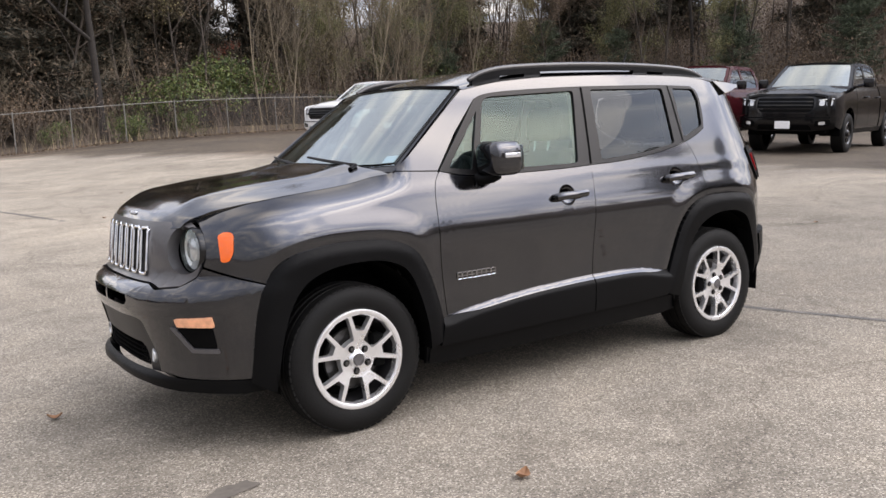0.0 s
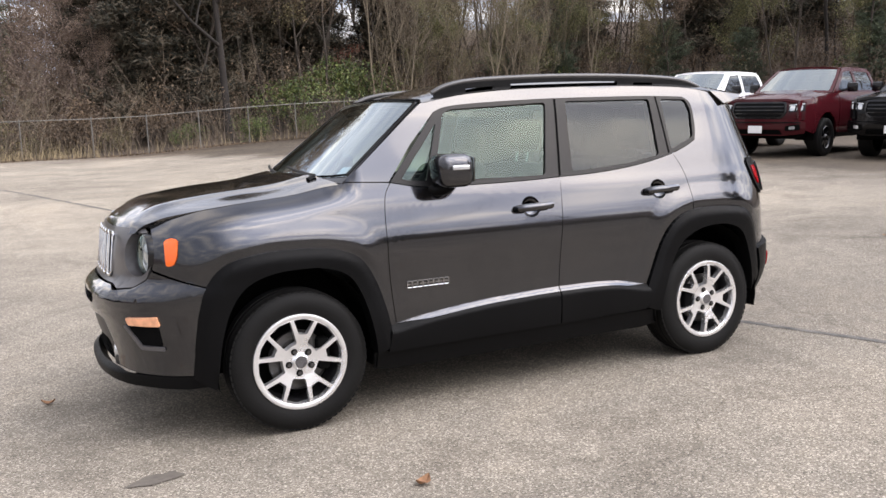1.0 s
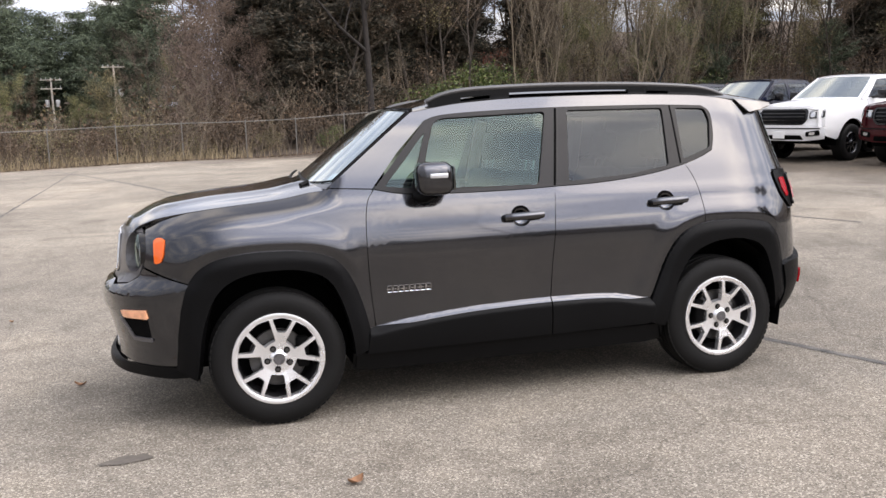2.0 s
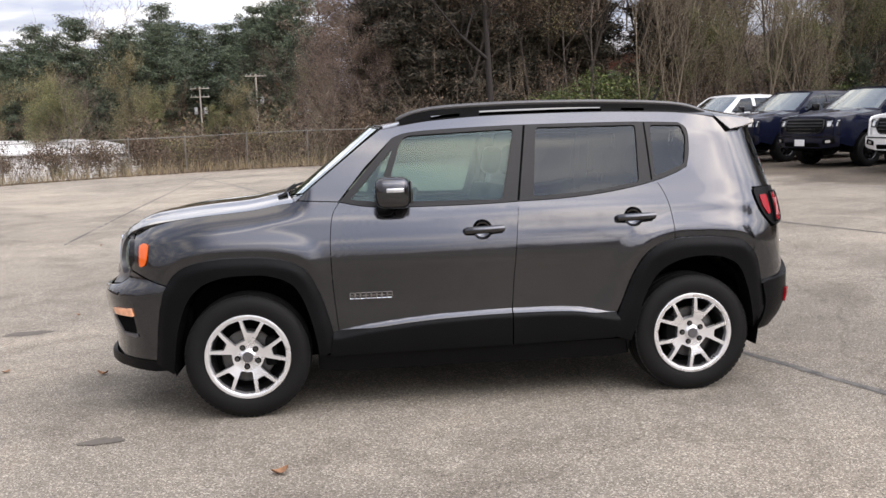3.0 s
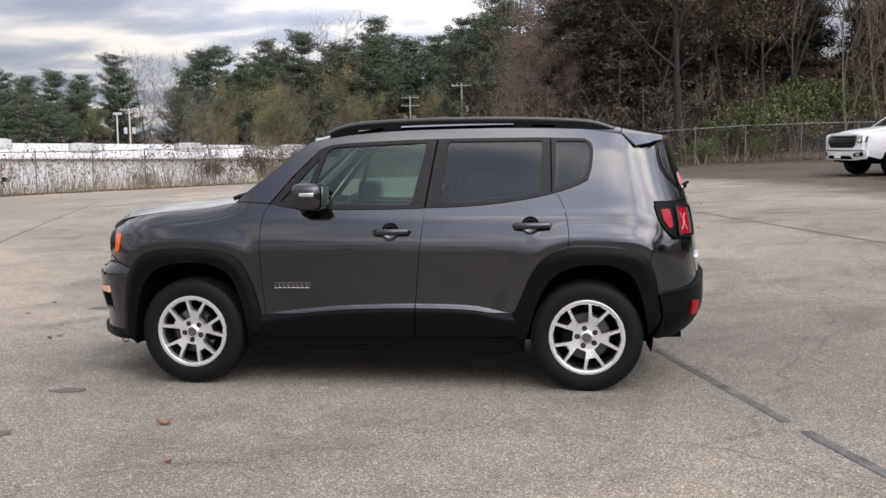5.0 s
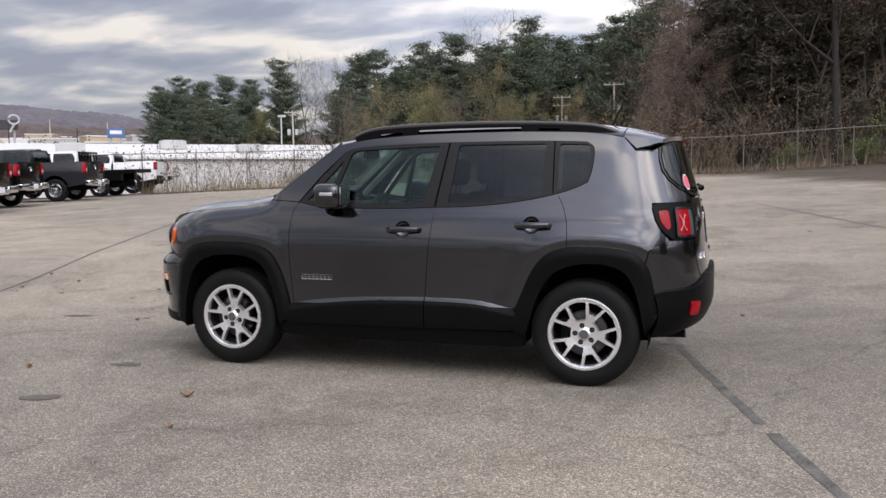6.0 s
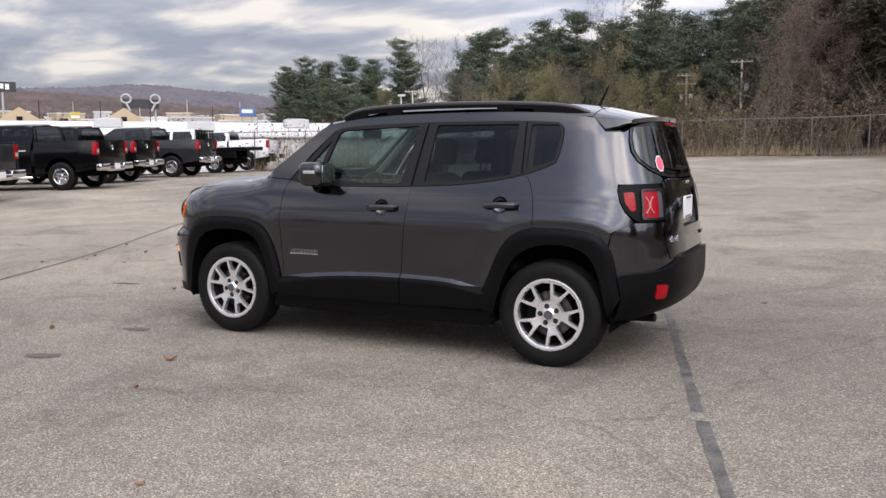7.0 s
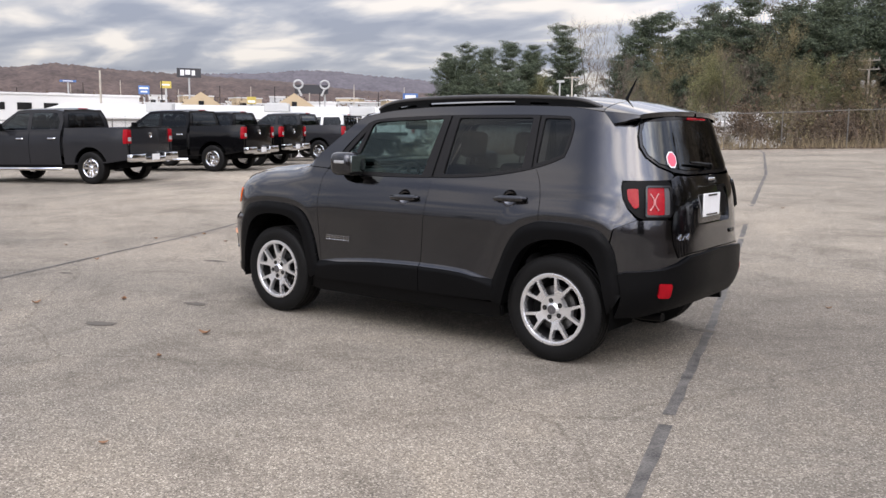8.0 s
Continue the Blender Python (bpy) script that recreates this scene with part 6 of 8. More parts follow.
TWIG = mat("brown_twigs", (0.105, 0.078, 0.060), 0.9, 0, 0, 9, 0.3, 0.3, 0, per_island=0.8, sheen=(0.195, 0.148, 0.112))
TWIG_RED = mat("reddish_brown_twigs", (0.140, 0.098, 0.080), 0.9, 0, 0, 9, 0.3, 0.3, 0, per_island=0.7, sheen=(0.245, 0.180, 0.148))
RUSTY = mat("rusted_wire", (0.085, 0.070, 0.056), 0.7, 0.3, 0, 40, 0.3, 1.5)
GALV = mat("galvanised_steel", (0.19, 0.18, 0.165), 0.5, 0.6, 0, 60, 0.2, 2, 0.1)
WHITE_METAL = mat("white_metal_cladding", (0.64, 0.63, 0.61), 0.6, 0, 0, 8, 0.06, 0.12)
WHITE_ROOF = mat("white_membrane_roof", (0.66, 0.65, 0.63), 0.7, 0, 0, 6, 0.07, 0.1)
UNIT_GREY = mat("rooftop_unit_grey", (0.46, 0.46, 0.45), 0.6, 0.1, 0, 20, 0.12, 1)
TAN_WALL = mat("tan_stucco", (0.52, 0.40, 0.26), 0.85, 0, 0, 12, 0.1, 0.2)
POLE_WOOD = mat("weathered_pole_wood", (0.50, 0.45, 0.38), 0.9, 0, 0, 30, 0.25, 1.2, 0.3)
BOARD = mat("dark_weathered_boards", (0.045, 0.037, 0.032), 0.85, 0, 0, 30, 0.3, 1.0, 0.3, per_piece=0.5)
BRICK_RED = mat("red_brick_house", (0.34, 0.085, 0.055), 0.85, 0, 0, 12, 0.2, 0.6)
SIGN_BLUE, SIGN_YELLOW, SIGN_DARK = mat("blue_sign", (0.06, 0.15, 0.36), 0.5), mat("yellow_sign", (0.50, 0.38, 0.08), 0.5), mat("dark_sign", (0.03, 0.03, 0.035), 0.5)
HILL = mat("far_brown_wooded_hill", (0.040, 0.029, 0.028), 1.0, 0, 0, 0.16, 0.3, 0.030, 0.0, per_island=0.0, sheen=(0.150, 0.104, 0.090))
# distance haze is put into the far ridge's pale, bluish colour
HILL_FAR = mat("far_hill_haze_tint", (0.088, 0.080, 0.094), 1.0, 0, 0, 0.09, 0.25, 0.020, sheen=(0.150, 0.135, 0.150))
rng = np.random.default_rng(7)


def raw_mesh(name, verts, faces, material, smooth=False):
    me = bpy.data.meshes.new(name)
    me.from_pydata(verts.tolist() if hasattr(verts, "tolist") else verts, [], faces.tolist() if hasattr(faces, "tolist") else faces)
    me.materials.append(material)
    if smooth:
        me.shade_smooth()
    return me


def prisms(segs, sides=3):
    """Tapered sticks from rows of (x0 y0 z0 x1 y1 z1 r0 r1)."""
    s = np.array(segs, float)
    a, b, r0, r1 = s[:, 0:3], s[:, 3:6], s[:, 6:7], s[:, 7:8]
    d = b - a
    d /= np.maximum(np.linalg.norm(d, axis=1, keepdims=True), 1e-6)
    ref = np.where(np.abs(d[:, 2:3]) > 0.8, np.array([[1.0, 0, 0]]), np.array([[0, 0, 1.0]]))
    u = np.cross(d, ref) + 1e-9
    u /= np.linalg.norm(u, axis=1, keepdims=True)
    v = np.cross(d, u)
    n = len(s)
    V = np.empty((n, 2 * sides, 3))
    for k in range(sides):
        c, q = math.cos(k * math.tau / sides), math.sin(k * math.tau / sides)
        V[:, k] = a + (u * c + v * q) * r0
        V[:, sides + k] = b + (u * c + v * q) * r1
    base = (np.arange(n) * 2 * sides)[:, None]
    F = np.concatenate([base + np.array([[k, (k + 1) % sides, sides + (k + 1) % sides, sides + k]]) for k in range(sides)])
    return V.reshape(-1, 3), F


def leaves(centres, size, aspect=0.5, up=0.0, flat=1.0, r=rng):
    """One small bent-free leaf (a triangle pair) at each centre, turned at random."""
    c = np.array(centres, float)
    n = len(c)
    d = r.normal(size=(n, 3)) * np.array([1, 1, flat])
    d[:, 2] += up
    d /= np.linalg.norm(d, axis=1, keepdims=True)
    e = np.cross(d, r.normal(size=(n, 3)))
    e /= np.linalg.norm(e, axis=1, keepdims=True)
    L = size * r.uniform(0.6, 1.4, (n, 1))
    W = L * aspect
    V = np.stack([c - d * L * 0.5, c + e * W * 0.5, c + d * L * 0.5, c - e * W * 0.5], 1)
    F = np.arange(n * 4).reshape(n, 4)
    return V.reshape(-1, 3), F


def spread(trunk_len, seed, levels=4, kids=(7, 5, 4, 3), lean=0.12, r0=0.14, tilt=(0.45, 0.9), bare_to=0.35, shrink=0.52, wander=0.06, fine=0.007):
    """Branch rows of a leafless tree, by recursion."""
    r = np.random.default_rng(seed)
    rows = []

    def grow(p, d, length, rad, lev):
        n = 5 if lev == 0 else 3
        pts, rads = [p], [rad]
        for i in range(n):
            d = d + r.normal(size=3) * (wander if lev == 0 else 0.16) + np.array([0, 0, 0.05 if lev else 0.0])
            d /= np.linalg.norm(d)
            p = p + d * length / n
            pts.append(p)
            rads.append(rad * (1 - 0.85 * (i + 1) / n) if lev else rad * (1 - 0.72 * (i + 1) / n))
        for i in range(n):
            rows.append((*pts[i], *pts[i + 1], rads[i], max(rads[i + 1], 0.006)))
        if lev + 1 >= levels:
            return
        for k in range(kids[lev]):
            t = bare_to + (1 - bare_to) * (k + r.uniform(0.1, 0.9)) / kids[lev] if lev == 0 else r.uniform(0.25, 1.0)
            i = min(n - 1, int(t * n))
            q = pts[i] + (pts[i + 1] - pts[i]) * (t * n - i)
            side = np.cross(d, r.normal(size=3))
            side /= np.linalg.norm(side)
            a = r.uniform(*tilt)
            nd = d * math.cos(a) + side * math.sin(a)
            nd[2] += 0.15
            nd /= np.linalg.norm(nd)
            grow(q, nd, length * shrink * r.uniform(0.7, 1.2) * (1.15 - 0.5 * t if lev == 0 else 1), max(fine, rads[i] * 0.55), lev + 1)

    d0 = np.array([r.normal() * lean, r.normal() * lean, 1.0])
    grow(np.zeros(3), d0 / np.linalg.norm(d0), trunk_len, r0, 0)
    return rows


def bare_tree(seed, h, material, name="bare_tree", label="leafless grey-brown tree in the woods", leaf=None, leaf_n=0, **kw):
    t = thing(name, Matrix(), label, "tree")
    rows = spread(h, seed, **kw)
    big = [q for q in rows if q[6] > 0.035]
    thin = [q for q in rows if q[6] <= 0.035]
    v, f = prisms(big, 6)
    ob = new("trunk", raw_mesh("trunk", v, f, material, True))
    ob.parent = t
    if thin:
        v, f = prisms(thin, 3)
        ob = new("crown", raw_mesh("crown", v, f, TWIG if material is BARK else material))
        ob.parent = t
    if leaf:
        r = np.random.default_rng(seed + 99)
        tips = np.array([q[3:6] for q in thin])
        c = tips[r.integers(0, len(tips), leaf_n)] + r.normal(size=(leaf_n, 3)) * 0.26
        v, f = leaves(c, 0.115, 0.6, r=r)
        ob = new("foliage", raw_mesh("foliage", v, f, leaf))
        ob.parent = t
    return t


def pine_tree(seed, h, material=None, bark=None, low=0.30, full=1.0, droop=0.0, name="pine_tree", label="tall dark green pine with layered boughs", dens=1.0, reach=0.20):
    r = np.random.default_rng(seed)
    t = thing(name, Matrix(), label, "tree")
    trunk, limbs, tufts = [], [], []
    pts = [np.array([r.normal() * 0.05 * k, r.normal() * 0.05 * k, h * k / 8]) for k in range(9)]
    for k in range(8):
        trunk.append((*pts[k], *pts[k + 1], 0.020 * h * (1 - k / 8.4), 0.020 * h * (1 - (k + 1) / 8.4)))
    z = low * h
    while z < h * 0.985:
        rel = (z - low * h) / (h - low * h)
        L = reach * h * full * (0.35 + 0.65 * math.sin(min(1, rel * 1.5 + 0.25) * math.pi * 0.5)) * (1 - rel) ** 0.50 + 0.25
        k0 = z / h * 8
        i = min(7, int(k0))
        c = pts[i] + (pts[i + 1] - pts[i]) * (k0 - i)
        turn = r.uniform(0, math.tau)
        for b in range(6):
            if r.random() < 0.16:
                continue
            a, ln = turn + b * math.tau / 6 + r.normal() * 0.2, L * r.uniform(0.45, 1.22)
            d = np.array([math.cos(a), math.sin(a), 0.10 - droop + 0.55 * rel])
            sidew = np.array([-d[1], d[0], 0])
            tip = 0.14 * ln if droop == 0 else 0.0
            m, e = c + d * ln * 0.55, c + d * ln + np.array([0, 0, tip])
            limbs += [(*c, *m, 0.010 * ln + 0.012, 0.008 * ln + 0.008), (*m, *e, 0.008 * ln + 0.008, 0.008)]
            n = max(3, int(ln * 4.6 * dens))
            for s in range(n):
                u = (s + r.uniform(0.3, 1.0)) / n
                q = c + d * ln * u + np.array([0, 0, tip * max(0.0, u - 0.55) / 0.45]) + sidew * r.normal() * 0.16 * ln * (0.35 + 0.8 * math.sin(u * math.pi))
                q[2] += r.normal() * (0.05 if droop == 0 else 0.12)
                if u > 0.20:
                    tufts.append(q)
        z += h * (r.uniform(0.034, 0.060) if droop == 0 else r.uniform(0.026, 0.048))
    tufts.append(pts[8])
    v, f = prisms(trunk, 6)
    ob = new("trunk", raw_mesh("trunk", v, f, bark or BARK, True))
    ob.parent = t
    v, f = prisms(limbs, 3)
    ob = new("bough_frame", raw_mesh("bough_frame", v, f, bark or BARK))
    ob.parent = t
    tagged(ob, kind="stuff")
    tf = np.array(tufts)
    per = 26 if droop == 0 else 20
    c = np.repeat(tf, per, 0) + r.normal(size=(len(tf) * per, 3)) * np.array([0.32, 0.32, 0.11] if droop == 0 else [0.25, 0.25, 0.14])
    v, f = leaves(c, 0.36, 0.17, up=0.45, flat=0.5, r=r)
    ob = new("crown", raw_mesh("crown", v, f, material or NEEDLE))
    ob.parent = t
    return t


def bush(seed, w, h, material, label, n=2600, size=0.16, name="shrub"):
    r = np.random.default_rng(seed)
    t = thing(name, Matrix(), label, "shrub")
    rows = []
    for k in range(9):
        a, q = r.uniform(0, math.tau), r.uniform(0.2, 1.0)
        e = np.array([math.cos(a) * w * 0.45 * q, math.sin(a) * w * 0.45 * q, h * r.uniform(0.6, 0.98)])
        m = e * 0.5 * np.array([0.7, 0.7, 1.05]) + r.normal(size=3) * 0.1
        rows += [(0, 0, 0, *m, 0.03, 0.02), (*m, *e, 0.02, 0.006)]
    v, f = prisms(rows, 4)
    ob = new("branch_frame", raw_mesh("branch_frame", v, f, BARK))
    ob.parent = t
    tagged(ob, kind="stuff")
    lumps = [(r.normal(size=3) * np.array([w * 0.24, w * 0.24, h * 0.19]) + np.array([0, 0, h * 0.55]), r.uniform(0.14, 0.30) * w) for _ in range(22)]
    c = []
    for _ in range(n):
        p, rad = lumps[r.integers(0, len(lumps))]
        d = r.normal(size=3)
        d /= np.linalg.norm(d)
        q = p + d * rad * r.uniform(0.55, 1.05)
        if q[2] > 0.03:
            c.append(q)
    v, f = leaves(c, size, 0.55, r=r)
    ob = new("foliage", raw_mesh("foliage", v, f, material))
    ob.parent = t
    return t


def at(x, y, s=1.0, rz=0.0, sink=0.05, sz=None):
    return Matrix.LocRotScale((x, y, height(x, y) - sink), Euler((0, 0, rz)), (s, s, sz or s))


def scatter(source, spots):
    """The first spot moves the source, the others get copies."""
    first = True
    for m in spots:
        if first:
            source.matrix_world = m
            first = False
        else:
            copy_thing(source, m)


def polar(az, d, ex=3.07, ey=-6.08):
    return ex + d * math.sin(radians(az)), ey + d * math.cos(radians(az))


# chain-link fence
def fence():
    t = thing("chain_link_fence", Matrix(), "rusty galvanised chain-link fence along the lot edge", "fence", kind="structure")
    line, acc = [], 0.0
    posts = []
    for (x0, y0), (x1, y1) in zip(FENCE, FENCE[1:-2]):
        n = max(1, round(math.hypot(x1 - x0, y1 - y0) / 2.75))
        for k in range(n):
            posts.append((x0 + (x1 - x0) * k / n, y0 + (y1 - y0) * k / n))
    post_me = None
    for x, y in posts:
        z = height(x, y)
        if post_me is None:
            bm = bmesh.new()
            tube(bm, [(0, 0, -0.3), (0, 0, 1.84)], 0.030, 7)
            bmesh.ops.create_uvsphere(bm, u_segments=7, v_segments=4, radius=0.036, matrix=Matrix.Translation((0, 0, 1.85)))
            ob = part("post", bm, GALV, t)
            post_me = ob.data
        else:
            ob = new("post", post_me)
            ob.parent = t
        ob.location = (x, y, z)
        if x > 9:                                  # angled arms for wire, on the eastern stretch
            bm = bmesh.new()
            tube(bm, [(x, y, z + 1.82), (x + 0.10, y - 0.22, z + 2.14)], 0.018, 5)
            part("arm", bm, GALV, t)
    bm = bmesh.new()
    tube(bm, [(x, y, height(x, y) + 1.80) for x, y in posts], 0.022, 6)
    part("top_rail", bm, GALV, t)
    segs = []
    for (x0, y0), (x1, y1) in zip(posts, posts[1:]):
        z0, z1 = height(x0, y0), height(x1, y1)
        n = 22
        for k in range(n):
            for sgn in (1, -1):
                ua, ub = (k / n), (k / n) + sgn * 1.75 / 2.75
                za, zb = 0.04, 1.78
                if ub > 1:
                    zb = za + (zb - za) * (1 - ua) / (ub - ua)
                    ub = 1.0
                if ub < 0:
                    zb = za + (zb - za) * ua / (ua - ub)
                    ub = 0.0
                segs.append((x0 + (x1 - x0) * ua, y0 + (y1 - y0) * ua, z0 + (z1 - z0) * ua + za, x0 + (x1 - x0) * ub, y0 + (y1 - y0) * ub, z0 + (z1 - z0) * ub + zb, 0.0028, 0.0028))
    v, f = prisms(segs, 3)
    ob = new("wire_mesh", raw_mesh("wire_mesh", v, f, RUSTY))
    ob.parent = t
    tagged(ob, kind="stuff")


fence()


def board_fence():
    t = thing("board_fence", Matrix(), "dark weathered board fence beyond the wire", "fence", kind="structure")
    me = None
    n = 98
    for k in range(n):
        x = 10.2 + k * 0.20
        y = 43.2 + 0.02 * (x - 10)
        if me is None:
            bm = bmesh.new()
            box(bm, (0, 0, 0.95), (0.185, 0.028, 1.9), 0.006, 1)
            ob = part("board", bm, BOARD, t)
            me = ob.data
        else:
            ob = new("board", me)
            ob.parent = t
        ob.location = (x, y, height(x, y) - 0.05 + 0.03 * math.sin(k * 2.3))
        ob.rotation_euler = (0, 0, 0.05 * math.sin(k * 1.7))
    for zz in (0.45, 1.5):
        bm = bmesh.new()
        box(bm, (20.0, 43.5, 0), (19.6, 0.06, 0.10), 0.0)
        for v in bm.verts:
            v.co.z += height(v.co.x, 43.3) + zz
        part("fence_rail", bm, BOARD, t)


board_fence()

# pines beyond the low ground
PINES = [(-36, 150, 5.2), (-35, 153, 5.75), (-33.6, 150, 5.5), (-31.9, 148, 5.95), (-30.5, 146, 6.25), (-28.4, 146, 6.8), (-23.7, 140, 7.55), (-22.4, 138, 7.45), (-21, 137, 7.2), (-19.7, 135, 7.9), (-18.6, 133, 7.8), (-17.2, 130, 8.4),
         (-14.5, 125, 8.5), (-12.8, 122, 9.3), (-11.1, 118, 9.6), (-9.0, 115, 9.6), (-7.0, 112, 10.3), (-5.2, 110, 10.5)]
kinds = [pine_tree(11, 18, low=0.18, reach=0.22, dens=1.9), pine_tree(12, 18, low=0.30, reach=0.20, dens=1.9), pine_tree(13, 18, low=0.22, reach=0.24, dens=1.9), pine_tree(14, 18, low=0.34, reach=0.21, dens=1.9)]
used = [False] * 4
r = np.random.default_rng(5)


POLES = [(-10.5, 102.3), polar(-10.4, 122), polar(-27.9, 132)]


def hides_pole(x, y):
    """Whether a tree here would stand before a utility pole, seen from the lot."""
    for px, py in POLES:
        for ex in (-1.0, 3.0):
            if 55 < y < py and abs(math.degrees(math.atan2(x - ex, y + 6) - math.atan2(px - ex, py + 6))) < 1.5:
                return True
    return False


def put(i, x, y, h, src=18.0, pool=None, flags=None, rz=None, wide=1.0):
    pool, flags = pool or kinds, used if flags is None else flags
    if hides_pole(x, y):
        return
    s = h / src
    m = at(x, y, s * wide, r.uniform(0, 6.28) if rz is None else rz, 0.1, s)
    if h > 5 and 40 < y < 80 and abs(math.degrees(math.atan2(x + 0.3, y + 5.86)) - 17.4) < 1.5:
        return                                      # the gap that shows the brick house
    if not flags[i]:
        pool[i].matrix_world = m
        flags[i] = True
    else:
        copy_thing(pool[i], m)


for k, (az, d, el) in enumerate(PINES):
    x, y = polar(az, d)
    top = 1.41 + d * math.tan(radians(el))
    put(k % 4, x, y, top - height(x, y))
for az, d, el in ((-15.4, 136, 8.2), (-13.6, 138, 8.0), (-11.8, 134, 8.8), (-10.2, 140, 8.4), (-8.4, 133, 9.2), (-6.6, 136, 9.0), (-5.0, 130, 9.9), (-3.9, 128, 10.2), (-20.4, 146, 6.6), (-24.8, 152, 5.6), (-18.0, 142, 7.2)):
    x, y = polar(az, d)
    put(int(abs(az) * 10) % 4, x, y, 1.41 + d * math.tan(radians(el)) - height(x, y), wide=1.2)
for k in range(26):                                # a second, lower rank
    az = -36.5 + 32 * (k + r.uniform(0, 1)) / 26
    d = 128 + 30 * r.random() - max(0, az + 20) * 1.2
    x, y = polar(az, d)
    el = float(np.interp(az, [-37, -30, -22, -12, -4], [4.0, 5.0, 6.0, 7.6, 8.4])) - r.uniform(0, 1.8)
    if -28.2 < az < -24.5:
        continue
    put(int(r.integers(0, 4)), x, y, 1.4 + d * math.tan(radians(el)) - height(x, y), wide=1.25)

# hemlock group behind the fence
hem = [pine_tree(31, 16, NEEDLE_DARK, BARK_DARK, low=0.10, reach=0.24, droop=0.34, name="hemlock_tree", label="dense dark evergreen with drooping boughs", dens=3.2), pine_tree(32, 16, NEEDLE_DARK, BARK_DARK, low=0.14, reach=0.22, droop=0.30, name="hemlock_tree", label="dense dark evergreen with drooping boughs", dens=3.2)]
hused = [False, False]
for i, x, y, h in ((0, 4.6, 47.0, 17.5), (1, 6.8, 46.0, 18), (0, 8.8, 50, 19), (1, 5.6, 52, 18), (0, 2.9, 49.5, 13), (1, 12.5, 53, 17), (0, 17, 58, 16), (1, 10.6, 49.5, 15), (0, 19.5, 54, 15), (1, 23.5, 57, 15), (0, 15.0, 51.5, 13)):
    put(i, x, y, h, 16.0, hem, hused)

# leafless trees: tall kinds for the bank and the skyline
bare = [bare_tree(41, 13, BARK, fine=0.012, r0=0.105, kids=(11, 5, 4, 3)), bare_tree(42, 13, BARK, fine=0.012, r0=0.095, kids=(10, 6, 4, 3)), bare_tree(43, 13, BARK_DARK, r0=0.115, kids=(12, 5, 4, 3), label="leafless dark-barked tree in the woods"),
        bare_tree(44, 13, BARK, r0=0.10, kids=(10, 5, 4, 3), leaf=LEAF_BROWN, leaf_n=9000, label="slender tree with sparse withered brown leaves"), bare_tree(45, 13, BARK, r0=0.10, kids=(10, 5, 4, 3), leaf=LEAF_OLIVE, leaf_n=7000, label="tree with thin olive foliage")]
bused = [False] * 5
# tall reddish bare trees left of the hemlocks
tall = bare_tree(47, 15, TWIG_RED, r0=0.13, kids=(46, 7, 4, 3), bare_to=0.05, shrink=0.27, tilt=(0.7, 1.15), wander=0.03, lean=0.03, fine=0.019, leaf=LEAF_RUST, leaf_n=10000, label="tall conical autumn tree with fine reddish-brown foliage")
scatter(tall, [at(x, y, s, 1.3 * x + y) for x, y, s in ((-1.6, 78, 1.2), (1.6, 74, 1.25), (3.6, 70, 1.2), (-0.2, 52, 0.62), (1.8, 50, 0.66), (-1.6, 55, 0.6), (3.2, 48.5, 0.60), (0.8, 57, 0.85), (2.6, 60, 1.0), (-1.9, 60, 0.65), (1.0, 47.5, 0.45), (-1.4, 48.5, 0.42), (2.4, 46.5, 0.40))])
# yellowing broadleaf trees before the pines and on the eastern bank
moss = [bare_tree(48, 9, BARK, "broadleaf_tree", "yellowing green broadleaf tree at the wood's edge", leaf=LEAF_MOSS, leaf_n=15000, r0=0.09, kids=(11, 5, 4, 3), bare_to=0.18),
        bare_tree(49, 9, BARK, "broadleaf_tree", "olive-leaved broadleaf tree at the wood's edge", leaf=LEAF_OLIVE, leaf_n=12000, r0=0.08, kids=(10, 5, 4, 3), bare_to=0.15)]
mused = [False] * 2
for k, (az, d, el) in enumerate(((-20.2, 116, 5.6), (-19.0, 120, 6.0), (-17.9, 114, 4.8), (-14.6, 110, 5.2), (-13.0, 106, 4.6), (-22.4, 120, 4.2), (-4.0, 92, 5.6), (-3.2, 84, 5.2), (-30.8, 140, 3.6), (-33.5, 142, 3.2))):
    x, y = polar(az, d)
    put(k % 2, x, y, 0.72 * (1.41 + d * math.tan(radians(el)) - height(x, y)), 9.0, moss, mused, wide=0.8)
for k, (x, y, h) in enumerate(((20.6, 46.0, 6.5), (23.2, 47.2, 8.0), (25.6, 45.6, 7.0), (28.4, 47.0, 8.5), (31.5, 46.5, 7.5), (35.5, 42.0, 7.0), (39.5, 38.5, 7.5), (24.5, 51.0, 10.0), (43.5, 31.0, 7.0), (-6.2, 45.6, 4.0), (-8.4, 46.0, 3.6))):
    put(k % 2, x, y, 0.75 * h, 9.0, moss, mused)
# the large dark trunk with heavy limbs
big = bare_tree(46, 14, BARK_DARK, r0=0.22, kids=(9, 5, 4, 3), bare_to=0.30, lean=0.0, tilt=(0.7, 1.2), wander=0.02, label="large dark-trunked leafless tree beyond the fence")
big.matrix_world = at(7.65, 41.9, 1.0, 0.6)
for k in range(190):                                # wooded bank to the north-east
    while True:
        az, d = r.uniform(9, 74), r.uniform(36, 120)
        x, y = polar(az, d, -1.0, -5.5)
        if 3.5 < outside(x, y) < (22 if k < 60 else 62):
            break
    put(int(r.choice(5, p=[0.31, 0.28, 0.12, 0.22, 0.07])), x, y, r.uniform(9, 16), 13.0, bare, bused)
